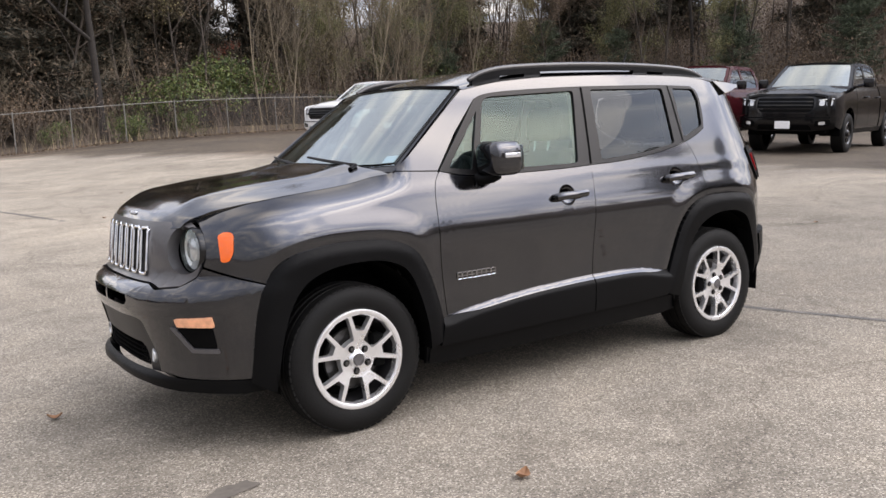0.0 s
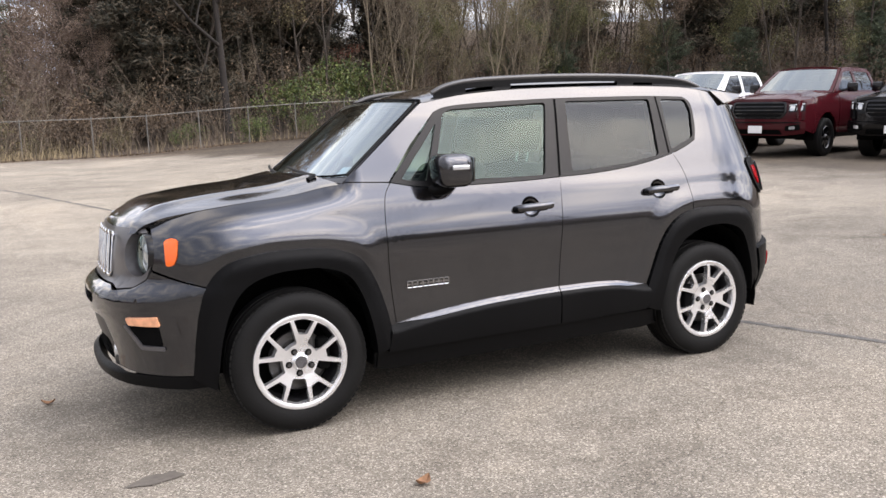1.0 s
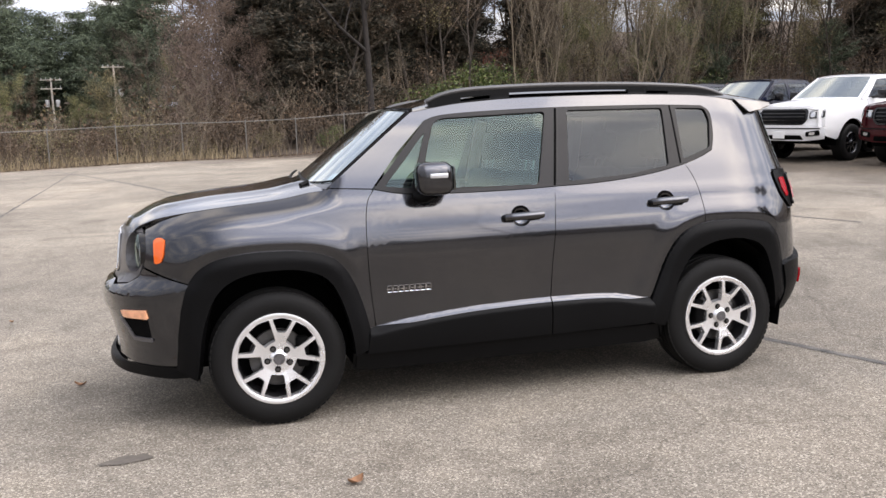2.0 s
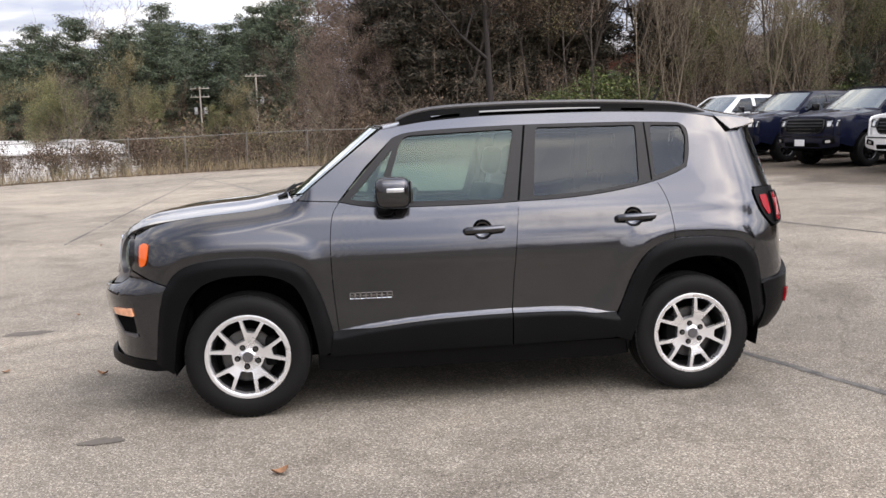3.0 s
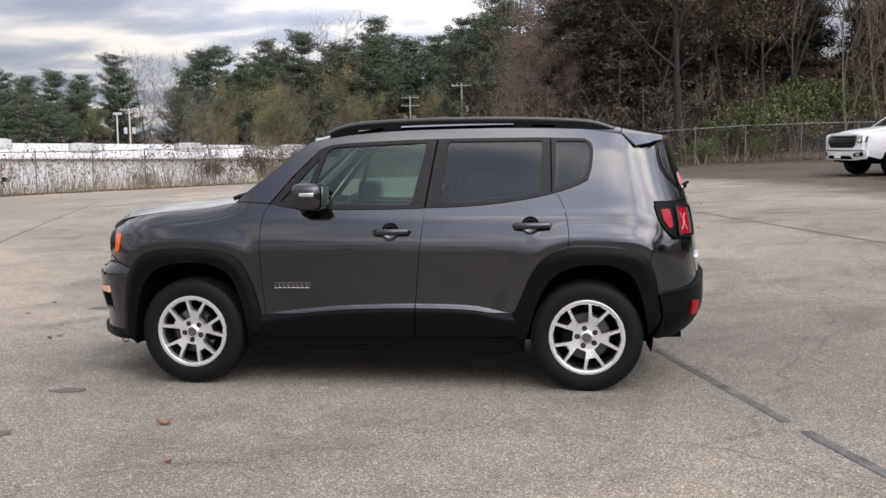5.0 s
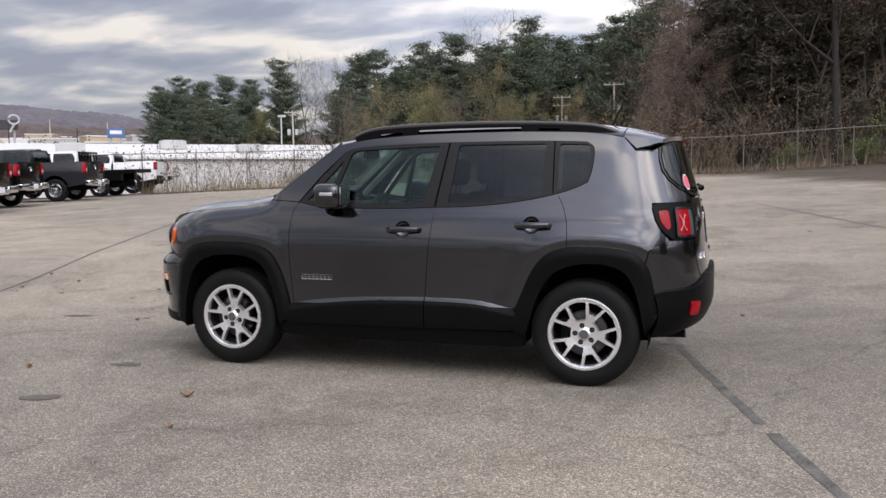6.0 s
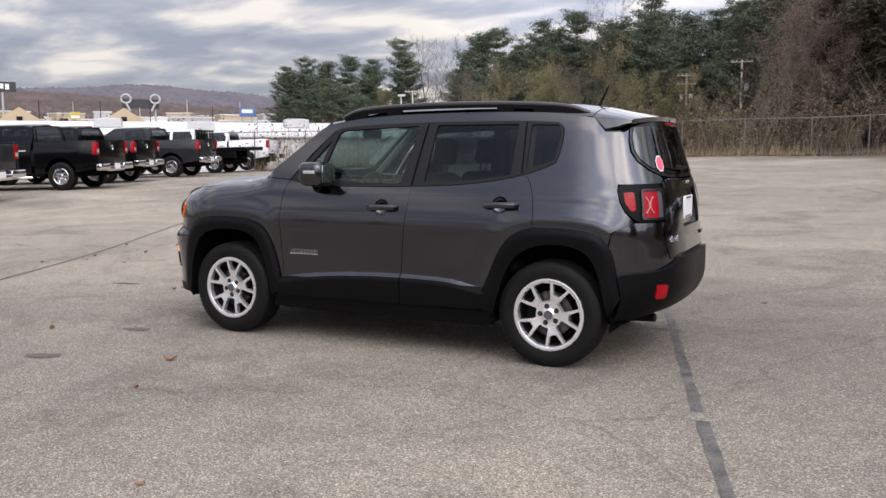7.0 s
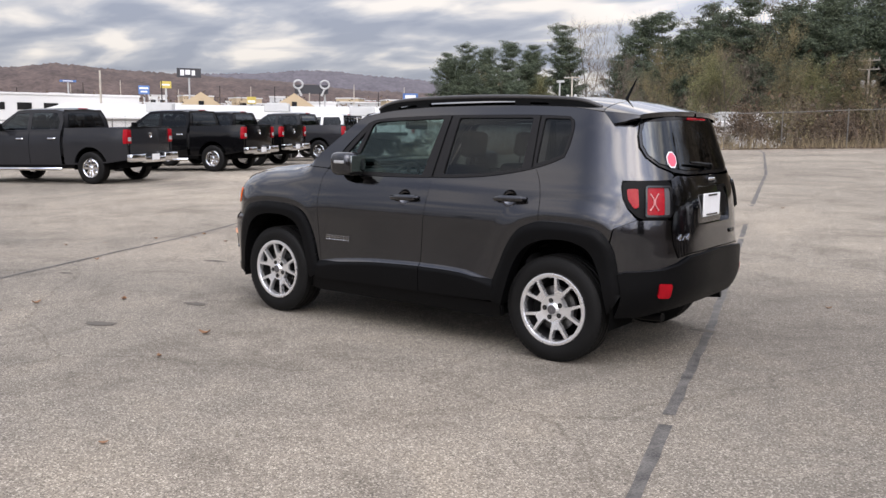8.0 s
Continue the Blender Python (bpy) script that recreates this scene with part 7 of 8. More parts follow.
for x, y, h in ((6.0, 44.2, 12), (9.6, 44.6, 13), (11.2, 47.5, 14), (13.0, 44.8, 12), (14.5, 49, 15), (8.0, 48.0, 15), (17.5, 46.5, 13), (10.0, 53, 16), (15.5, 55, 16), (19.5, 52, 15), (22.5, 48.5, 13), (26, 46.5, 12)):
    put(3, x, y, h, 13.0, bare, bused, wide=1.25)       # brown-leaved oaks round the big trunk
for k in range(14):                                # dark evergreens closing the bank behind
    while True:
        az, d = r.uniform(8, 70), r.uniform(50, 125)
        x, y = polar(az, d, -1.0, -5.5)
        if 15 < outside(x, y) < 45:
            break
    put(k % 2, x, y, r.uniform(13, 19), 16.0, hem, hused)
for i_, x, y, h in ((0, 28.5, 49, 6.5), (1, 31.5, 45.5, 5.0), (2, 36.5, 41, 6.0), (0, 39.5, 37.0, 5.5), (1, 42.5, 30, 6.0), (3, 34, 50, 8.0), (2, 45.5, 24, 6.5), (0, 47.5, 16, 6.0)):
    put(i_, x, y, h, wide=1.3)                      # young green cedars on the eastern bank
for k in range(64):                                # brown woods between the pines and the hemlocks, and under the pines
    az = r.uniform(-27, 4) if k < 52 else r.uniform(-7, -2.5)
    d = r.uniform(96, 135) if k < 52 else r.uniform(70, 110)
    x, y = polar(az, d, 0, -6)
    h = r.uniform(7, 11) if k < 52 else r.uniform(8, 12)
    put(int(r.choice(5, p=[0.42, 0.36, 0.02, 0.06, 0.14])), x, y, h, 13.0, bare, bused)
for k_, (az, d, el) in enumerate(((-27.3, 150, 4.2), (-26.6, 148, 4.8), (-26.0, 147, 5.1), (-25.2, 146, 4.9), (-24.6, 150, 4.7), (-16.1, 128, 6.2), (-34.6, 152, 3.6))):
    x, y = polar(az, d)
    put(k_ % 2, x, y, 1.4 + d * math.tan(radians(el)) - height(x, y), 13.0, bare, bused, wide=1.2)

# the tree line across the road, at the camera's back
for k in range(26):
    x, y = -120 + 9.5 * k + r.uniform(-3, 3), r.uniform(-140, -105)
    if k % 3 == 0:
        put(k % 4, x, y, r.uniform(9, 14))
    else:
        put(int(r.integers(0, 3)), x, y, r.uniform(9, 14), 13.0, bare, bused)

# a dark cedar and a leafless oak standing across the lot, mirrored in the car's glass
put(0, 32.0, -24.5, 14.5, 16.0, hem, hused, wide=1.1)
put(1, 39.0, -24.0, 15.0, 16.0, hem, hused, wide=1.1)
put(0, 28.5, -24.0, 14.0, 13.0, bare, bused, wide=1.3)
put(1, 15.0, -42.0, 15.0, 13.0, bare, bused, wide=1.3)

# saplings at the fence: pale, many-stemmed
sap = [bare_tree(51 + k, 6.5, BARK_PALE, "sapling", "pale multi-stemmed leafless sapling", levels=4, kids=(9, 5, 3, 2), r0=0.042, wander=0.10, tilt=(0.3, 0.65), bare_to=0.10, shrink=0.55) for k in range(3)]
sused = [False] * 3
for k in range(40):
    x = r.uniform(15.5, 33) if k < 24 else r.uniform(-17, 9)
    y = (41.2 if x > 9 else float(np.interp(x, [-16, -8, 9], [37.5, 42, 42]))) + r.uniform(0, 5)
    put(int(r.integers(0, 3)), x, y, r.uniform(4.5, 8.5) if k < 24 else r.uniform(1.8, 3.4), 6.5, sap, sused, wide=1.0 if k < 24 else 1.6)

# leafy shrubs
green = [bush(61, 4.2, 3.6, LEAF_GREEN, "green privet thicket beyond the fence", 4200), bush(62, 3.6, 3.0, LEAF_GREEN, "green privet thicket beyond the fence", 3600)]
gused = [False] * 2
for i, x, y, s in ((0, 11.2, 43.0, 0.85), (0, 14.8, 44.6, 1.30), (1, 16.4, 45.6, 1.2), (1, 8.9, 41.2, 0.42), (0, 12.0, 42.0, 0.42), (1, 30, 46, 0.9), (1, 45, 15, 0.9), (0, 5.4, 42.0, 0.42), (0, 34.5, 43.5, 0.8), (1, 41.5, 33, 0.8), (1, 22, 44, 0.6)):
    put(i, x, y, (3.6, 3.0)[i] * s, (3.6, 3.0)[i], green, gused)
olive = [bush(63, 4.2, 4.4, LEAF_OLIVE, "olive-yellow autumn shrub beyond the wire fence", 3600, 0.17), bush(64, 3.4, 3.2, LEAF_BROWN, "brown-leaved autumn shrub beyond the wire fence", 3000, 0.15)]
oused = [False] * 2
for i, x, y, s in ((1, -11.2, 43.0, 0.8), (1, -15.0, 39.5, 0.8), (0, -9.4, 43.2, 0.55), (0, -4.8, 46, 1.25), (0, -5.6, 48.5, 1.1), (1, -6.4, 44.5, 0.8), (1, -16.5, 37.0, 0.6), (1, -13.0, 40.5, 0.75), (0, -18.8, 34.0, 0.42), (0, -1.8, 47, 0.7), (0, -1.2, 50, 0.8), (1, -0.5, 45, 0.8), (1, 1.2, 44.5, 1.1), (0, 2.2, 43.2, 0.6), (1, -8.5, 44.5, 0.9), (0, -12.5, 43, 0.5), (1, 4.0, 44.0, 1.0), (0, 19.5, 47, 1.2), (0, 22, 52, 1.5), (1, 20.5, 45, 0.8), (0, 27, 55, 1.5), (1, 33, 50, 1.4),
                   (0, 38, 37, 1.2), (1, 43, 26, 1.2), (0, 45, 8, 1.0), (1, 47, 12, 1.3), (0, 50, 18, 1.6), (1, -10.5, 41.8, 0.6), (0, -14.5, 39.2, 0.42), (1, 12, 49, 1.2), (1, 16, 52, 1.4), (0, 30, 60, 1.7), (1, 42, 55, 1.6), (1, -0.9, 51, 1.5), (1, 0.5, 50, 1.5)):
    put(i, x, y, (4.4, 3.2)[i] * s, (4.4, 3.2)[i], olive, oused)


# undergrowth, weeds and dead grass in one sheet of stuff each
def along(n, off, spread_):
    rr = np.random.default_rng(int(off * 10) + n)
    pts = []
    seg = list(zip(FENCE[1:], FENCE[2:10]))
    L = [math.hypot(b[0] - a[0], b[1] - a[1]) for a, b in seg]
    while len(pts) < n:
        i = rr.choice(len(seg), p=np.array(L) / sum(L))
        (x0, y0), (x1, y1) = seg[i]
        t = rr.random()
        nx, ny = (y1 - y0) / L[i], -(x1 - x0) / L[i]
        o = off + spread_ * rr.random() ** 1.5
        pts.append((x0 + (x1 - x0) * t + nx * o, y0 + (y1 - y0) * t + ny * o))
    return pts


def undergrowth():
    rr = np.random.default_rng(70)
    rows, tips = [], []
    for x, y in along(2600, -0.1, 9.0):
        z = height(x, y)
        h = rr.uniform(0.5, 2.6)
        a = np.array([x, y, z - 0.05])
        d = np.array([rr.normal() * 0.28, rr.normal() * 0.28, 1.0])
        m = a + d * h * 0.55
        e = m + (d + rr.normal(size=3) * 0.30) * h * 0.45
        rows += [(*a, *m, 0.011, 0.008), (*m, *e, 0.008, 0.004)]
        for _ in range(2):
            q = m + (e - m) * rr.random()
            w = q + (rr.normal(size=3) * 0.5 + np.array([0, 0, 0.35])) * h * 0.30
            rows.append((*q, *w, 0.005, 0.003))
            tips.append(w)
        tips.append(e)
    v, f = prisms(rows, 3)
    tagged(new("undergrowth_stems", raw_mesh("undergrowth_stems", v, f, TWIG)), "tangle of bare brown stems along the fence", "undergrowth", kind="stuff")
    tips = np.array(tips)
    c = tips[rr.integers(0, len(tips), 14000)] + rr.normal(size=(14000, 3)) * 0.16
    v, f = leaves(c, 0.11, 0.6, r=rr)
    tagged(new("undergrowth_leaves", raw_mesh("undergrowth_leaves", v, f, LEAF_BROWN)), "withered brown leaves in the undergrowth", "undergrowth", kind="stuff")
    rows = []
    for x, y in along(9000, -0.55, 3.2):
        if x > 1 and rr.random() < 0.8:
            continue
        z = height(x, y)
        h = rr.uniform(0.15, 0.55) if rr.random() < 0.75 else rr.uniform(0.5, 1.0)
        rows.append((x, y, z - 0.02, x + rr.normal() * 0.28 * h, y + rr.normal() * 0.28 * h, z + h, 0.009, 0.002))
    v, f = prisms(rows, 3)
    tagged(new("dead_grass", raw_mesh("dead_grass", v, f, GRASS_TAN)), "tan dead grass along the lot edge", "grass", kind="stuff")
    # leaf litter drifted against the edge
    c = [(x, y, height(x, y) + 0.015) for x, y in along(11000, -1.5, 2.8)]
    v, f = leaves(c, 0.10, 0.65, flat=0.25, r=rr)
    tagged(new("drifted_leaves", raw_mesh("drifted_leaves", v, f, LEAF_BROWN)), "brown leaves drifted along the lot edge", "leaves", kind="stuff")
    # thicket filling the bank
    rows, c = [], []
    for _ in range(12000):
        az, d = rr.uniform(6, 74), rr.uniform(36, 115)
        x, y = polar(az, d, -1, -5.5)
        if not 2.5 < outside(x, y) < 55:
            continue
        z = height(x, y)
        h = rr.uniform(1.0, 4.5)
        e = np.array([x + rr.normal() * 0.3 * h, y + rr.normal() * 0.3 * h, z + h])
        rows.append((x, y, z - 0.1, *e, 0.020, 0.006))
        for _ in range(3):
            q = np.array([x, y, z]) + (e - np.array([x, y, z])) * rr.uniform(0.3, 0.95)
            w = q + (rr.normal(size=3) * 0.6 + np.array([0, 0, 0.4])) * h * 0.3
            rows.append((*q, *w, 0.009, 0.004))
            c += [w + rr.normal(size=3) * 0.30 for _ in range(7)]
    v, f = prisms(rows, 3)
    tagged(new("thicket_stems", raw_mesh("thicket_stems", v, f, TWIG)), "dense bare brown thicket on the wooded bank", "undergrowth", kind="stuff")
    v, f = leaves(c, 0.125, 0.6, r=rr)
    tagged(new("thicket_leaves", raw_mesh("thicket_leaves", v, f, LEAF_BROWN)), "withered leaves in the thicket", "undergrowth", kind="stuff")
    # brushwood below the pines and in the hollow
    rows, c = [], []
    for _ in range(5200):
        az, d = rr.uniform(-36, 5), rr.uniform(62, 128)
        if az < -12:
            d = rr.uniform(112, 140)
        x, y = polar(az, d, 0, -6)
        z = height(x, y)
        h = rr.uniform(1.5, 5.5)
        e = np.array([x + rr.normal() * 0.25 * h, y + rr.normal() * 0.25 * h, z + h])
        rows.append((x, y, z - 0.1, *e, 0.030, 0.010))
        for _ in range(3):
            q = np.array([x, y, z]) + (e - np.array([x, y, z])) * rr.uniform(0.3, 0.95)
            w = q + (rr.normal(size=3) * 0.6 + np.array([0, 0, 0.4])) * h * 0.3
            rows.append((*q, *w, 0.014, 0.006))
            c += [w + rr.normal(size=3) * 0.35 for _ in range(4)]
    v, f = prisms(rows, 3)
    tagged(new("brushwood_stems", raw_mesh("brushwood_stems", v, f, TWIG)), "brown leafless brushwood below the pines", "undergrowth", kind="stuff")
    v, f = leaves(c, 0.38, 0.6, r=rr)
    tagged(new("brushwood_leaves", raw_mesh("brushwood_leaves", v, f, LEAF_BROWN)), "brown leaves in the brushwood", "undergrowth", kind="stuff")


undergrowth()


# ---- utility poles and lamp ----
def utility_pole(x, y, top, arms=1):
    t = thing("utility_pole", Matrix.Translation((x, y, 0)), "weathered wooden utility pole with crossarm and transformers", "utility pole")
    z0 = height(x, y) - 0.5
    bm = bmesh.new()
    tube(bm, [(0.15, 0, z0), (0.08, 0, (z0 + top) / 2), (0, 0, top)], [0.17, 0.14, 0.11], 10)
    part("mast", bm, POLE_WOOD, t)
    for k in range(arms):
        bm = bmesh.new()
        box(bm, (0, -0.12, top - 0.25 - 1.1 * k), (2.5, 0.10, 0.12), 0.0)
        arm = part("crossarm", bm, POLE_WOOD, t)
        for xx in (-1.1, -0.55, 0.55, 1.1):
            bm = bmesh.new()
            tube(bm, [(xx, -0.12, top - 0.2 - 1.1 * k), (xx, -0.12, top + 0.05 - 1.1 * k)], [0.05, 0.03], 6)
            part("insulator", bm, UNIT_GREY, arm)
    for xx in (-0.62, 0.62):
        bm = bmesh.new()
        lathe(bm, [(0.001, 0), (0.24, 0.0), (0.26, 0.06), (0.26, 0.80), (0.22, 0.88), (0.001, 0.9)], 14, Matrix.Translation((xx, 0, top - 3.6)) @ Matrix.Rotation(radians(90), 4, "X"))
        part("transformer", bm, UNIT_GREY, t)
    return t


p1, p2 = (-10.5, 102.3), polar(-10.4, 122)
utility_pole(*p1, 11.9)
utility_pole(*p2, 1.41 + 122 * math.tan(radians(4.72)), 2)
p3 = polar(-27.9, 132)
utility_pole(*p3, 1.41 + 132 * math.tan(radians(3.85)))


def wires(a, za, b, zb, sag):
    bm = bmesh.new()
    tube(bm, [(a[0] + (b[0] - a[0]) * t, a[1] + (b[1] - a[1]) * t, za + (zb - za) * t - sag * 4 * t * (1 - t)) for t in np.linspace(0, 1, 13)], 0.018, 4)
    solo("power_cable", bm, BLACK_PLASTIC, "dark overhead power cable between poles", "cable")


wires(p1, 11.6, p2, 11.2, 0.8)
wires(p2, 11.0, p3, 10.1, 2.0)
wires(p1, 9.5, p2, 9.0, 0.9)


def lamp_post(x, y, top):
    t = thing("street_lamp", Matrix.Translation((x, y, 0)), "pale lamp post beyond the white building", "street lamp")
    bm = bmesh.new()
    tube(bm, [(0, 0, height(x, y) - 0.3), (0, 0, top)], [0.13, 0.10], 8)
    part("post", bm, UNIT_GREY, t)
    bm = bmesh.new()
    box(bm, (0.1, 0, top), (1.1, 0.4, 0.30), 0.05, 2)
    part("lamp_head", bm, UNIT_GREY, t)


lx, ly = polar(-28.65, 125)
lamp_post(lx, ly, 1.41 + 125 * math.tan(radians(3.5)))


# ---- long white building in the hollow ----
def white_building():
    ux, uy = -0.746, -0.666
    ang = math.atan2(uy, ux)
    m = Matrix.Translation((-22, 101, 0)) @ Matrix.Rotation(ang, 4, "Z")
    t = thing("warehouse", m, "long low white warehouse with a sloping white roof", "building")
    L, D, z0, ze, zr = 88.0, 30.0, -3.0, 2.9, 4.75
    s = 1                                            # the far side lies at -y here
    bm = bmesh.new()
    box(bm, (L / 2, -D / 2, (z0 + ze) / 2), (L, D, ze - z0), 0.0)
    part("wall", bm, WHITE_METAL, t)
    bm = bmesh.new()
    vs = [bm.verts.new(p) for p in ((-0.4, 0.5, ze), (L + 0.4, 0.5, ze), (L + 0.4, -D / 2, zr), (-0.4, -D / 2, zr), (-0.4, -D - 0.5, ze), (L + 0.4, -D - 0.5, ze))]
    lo = [bm.verts.new(v.co - Vector((0, 0, 0.18))) for v in vs]
    for q in ((0, 1, 2, 3), (3, 2, 5, 4)):
        bm.faces.new([vs[i] for i in q])
        bm.faces.new([lo[i] for i in q[::-1]])
    for q in ((0, 1), (1, 2), (2, 5), (5, 4), (4, 3), (3, 0)):
        bm.faces.new((vs[q[1]], vs[q[0]], lo[q[0]], lo[q[1]]))
    bmesh.ops.recalc_face_normals(bm, faces=bm.faces[:])
    roof_ = part("roof", bm, WHITE_ROOF, t)
    for k, (xx, yy) in enumerate(((8, -5), (21, -6), (33, -4.5), (41, -9), (52, -5), (62, -8), (75, -6))):
        zz = ze + (zr - ze) * (-yy / (D / 2))
        bm = bmesh.new()
        box(bm, (xx, yy, zz + 0.45), (2.9, 1.8, 1.0), 0.08, 1)
        box(bm, (xx, yy, zz + 0.98), (2.2, 1.3, 0.12), 0.03, 1)
        part("rooftop_unit", bm, UNIT_GREY, roof_)
    for k in range(14):
        bm = bmesh.new()
        box(bm, (3 + k * 6.2, 0.02, 0.2), (0.16, 0.10, ze - z0 - 0.2), 0.0)
        part("downpipe", bm, UNIT_GREY, t)


white_building()


# ---- the commercial strip and hills to the west ----
def hall(az, d, w, depth, z_top, material, roof="flat", label="", rz=0.0):
    x, y = polar(az, d, 3.97, -5.67)
    z0 = height(x, y) - 1.0
    t = thing("building", Matrix.Translation((x, y, z0)) @ Matrix.Rotation(radians(-az + rz), 4, "Z"), label, "building", "distant commercial strip")
    h = z_top - z0
    bm = bmesh.new()
    box(bm, (0, 0, h / 2), (w, depth, h), 0.0)
    part("wall", bm, material, t)
    bm = bmesh.new()
    if roof == "gable":
        vs = [bm.verts.new(p) for p in ((-w / 2 - 0.5, -depth / 2 - 0.5, h), (w / 2 + 0.5, -depth / 2 - 0.5, h), (w / 2 + 0.5, depth / 2 + 0.5, h), (-w / 2 - 0.5, depth / 2 + 0.5, h), (0, -depth / 2 - 0.5, h + w * 0.36), (0, depth / 2 + 0.5, h + w * 0.36))]
        for q in ((0, 1, 4), (1, 2, 5, 4), (2, 3, 5), (3, 0, 4, 5), (3, 2, 1, 0)):
            bm.faces.new([vs[i] for i in q])
    else:
        box(bm, (0, 0, h + 0.2), (w + 0.4, depth + 0.4, 0.4), 0.0)
    part("roof", bm, material if roof == "gable" else WHITE_ROOF, t)
    n = max(2, int(w / 5))
    for k in range(n):
        bm = bmesh.new()
        if roof == "gable":
            if k:
                break
            box(bm, (0, -depth / 2 - 0.55, h + w * 0.10), (0.9, 0.2, 1.6), 0.0)
        else:
            box(bm, (-w / 2 + w * (k + 0.5) / n, -depth / 2 - 0.03, max(1.5, h - 2.4)), (w / n * 0.55, 0.1, 1.5), 0.0)
        part("window", bm, GLOSS_BLACK, t)
    return t


top_of = lambda d, el: 1.46 + d * math.tan(radians(el))
hall(-61.5, 210, 40, 20, top_of(210, 1.95), WHITE_METAL, label="white commercial building in the distance")
hall(-57.0, 190, 18, 16, top_of(190, 1.3), WHITE_METAL, label="white commercial building in the distance")
hall(-55.3, 230, 26, 16, top_of(230, 1.6), UNIT_GREY, label="grey commercial building in the distance")
hall(-52.1, 165, 9.0, 12, top_of(165, 1.25), TAN_WALL, "gable", "tan gabled building in the distance")
hall(-46.3, 165, 9.0, 12, top_of(165, 1.30), TAN_WALL, "gable", "tan gabled building in the distance")
hall(-50.5, 215, 24, 16, top_of(215, 1.5), WHITE_METAL, label="white commercial building in the distance")
hall(-48.9, 190, 12, 12, top_of(190, 1.5), WHITE_METAL, label="white commercial building in the distance")
hall(-43.5, 260, 26, 20, top_of(260, 1.6), WHITE_METAL, label="white commercial building in the distance")
hall(-40.5, 300, 40, 20, top_of(300, 1.9), UNIT_GREY, label="grey commercial building in the distance")
hall(-38.4, 220, 16, 12, top_of(220, 1.7), WHITE_METAL, label="white commercial building in the distance")


def sign(az, d, w, h, z, material, bars, label, posts=1):
    x, y = polar(az, d, 3.97, -5.67)
    g = height(x, y)
    t = thing("roadside_sign", Matrix.Translation((x, y, 0)) @ Matrix.Rotation(radians(-az), 4, "Z"), label, "sign", "distant roadside signs")
    bm = bmesh.new()
    box(bm, (0, 0, z), (w, 0.5, h), 0.05, 1)
    part("panel", bm, material, t)
    for k in range(posts):
        bm = bmesh.new()
        xx = (k - (posts - 1) / 2) * w * 0.6
        tube(bm, [(xx, 0.3, g - 1), (xx, 0.3, z - h * 0.3)], 0.25, 8)
        part("post", bm, UNIT_GREY, t)
    for bx, bz, bw, bh in bars:
        bm = bmesh.new()
        box(bm, (bx * w, -0.27, z + bz * h), (bw * w, 0.05, bh * h), 0.0)
        part("bar", bm, PLATE, t)


sign(-52.8, 260, 6.6, 2.6, top_of(260, 3.62), SIGN_DARK, [(-0.28, 0.0, 0.16, 0.6), (-0.05, 0.05, 0.2, 0.5), (0.18, 0.0, 0.14, 0.55)], "dark billboard with pale bars on a tall post")
sign(-55.5, 240, 2.7, 2.2, top_of(240, 2.5), SIGN_BLUE, [(0, 0.2, 0.8, 0.18), (0, -0.2, 0.6, 0.16)], "blue and white roadside sign")
sign(-54.2, 230, 2.6, 1.7, top_of(230, 2.85), SIGN_YELLOW, [(0, 0.0, 0.7, 0.2)], "yellow roadside sign on a tall post")
sign(-49.0, 200, 2.0, 1.6, top_of(200, 2.0), SIGN_YELLOW, [(0, -0.15, 0.8, 0.3)], "yellow and red shop sign")
sign(-38.8, 210, 3.6, 2.0, top_of(210, 2.35), SIGN_BLUE, [(0, 0.1, 0.7, 0.4)], "blue-framed white roadside sign", 2)
sign(-59.8, 280, 4.5, 0.6, top_of(280, 2.9), SIGN_BLUE, [(0, 0, 0.6, 0.4)], "small blue roadside sign")


def ring_sign(az, d):
    x, y = polar(az, d, 3.97, -5.67)
    g = height(x, y)
    t = thing("ring_sculpture", Matrix.Translation((x, y, 0)) @ Matrix.Rotation(radians(-az), 4, "Z"), "dark roadside billboard with two pale raised rings", "sign")
    zc = top_of(d, 2.85)
    bm = bmesh.new()
    box(bm, (0, 0, zc - 0.3), (8.6, 0.5, 2.3), 0.05, 1)
    part("panel", bm, SIGN_DARK, t)
    for xx in (-3.4, 3.4):
        bm = bmesh.new()
        loop = [(xx + 1.15 * math.cos(a), -0.5, zc + 0.9 + 1.05 * math.sin(a)) for a in np.linspace(0, math.tau, 19)]
        tube(bm, loop, 0.26, 6, caps=False)
        tube(bm, [(xx * 1.0, -0.5, zc - 0.2), (xx * 0.75, -0.5, zc - 2.0)], 0.30, 6)
        part("ring", bm, UNIT_GREY, t)
        bm = bmesh.new()
        tube(bm, [(xx, 0.4, g - 1), (xx, 0.4, zc)], 0.25, 8)
        part("post", bm, UNIT_GREY, t)


ring_sign(-45.2, 230)
x, y = polar(-58.0, 150, 3.97, -5.67)
bm = bmesh.new()
tube(bm, [(x, y, height(x, y) - 1), (x, y, top_of(150, 3.6))], [0.22, 0.14], 8)
solo("flag_pole", bm, POLE_WOOD, "tall pale bare pole beyond the lot", "pole")


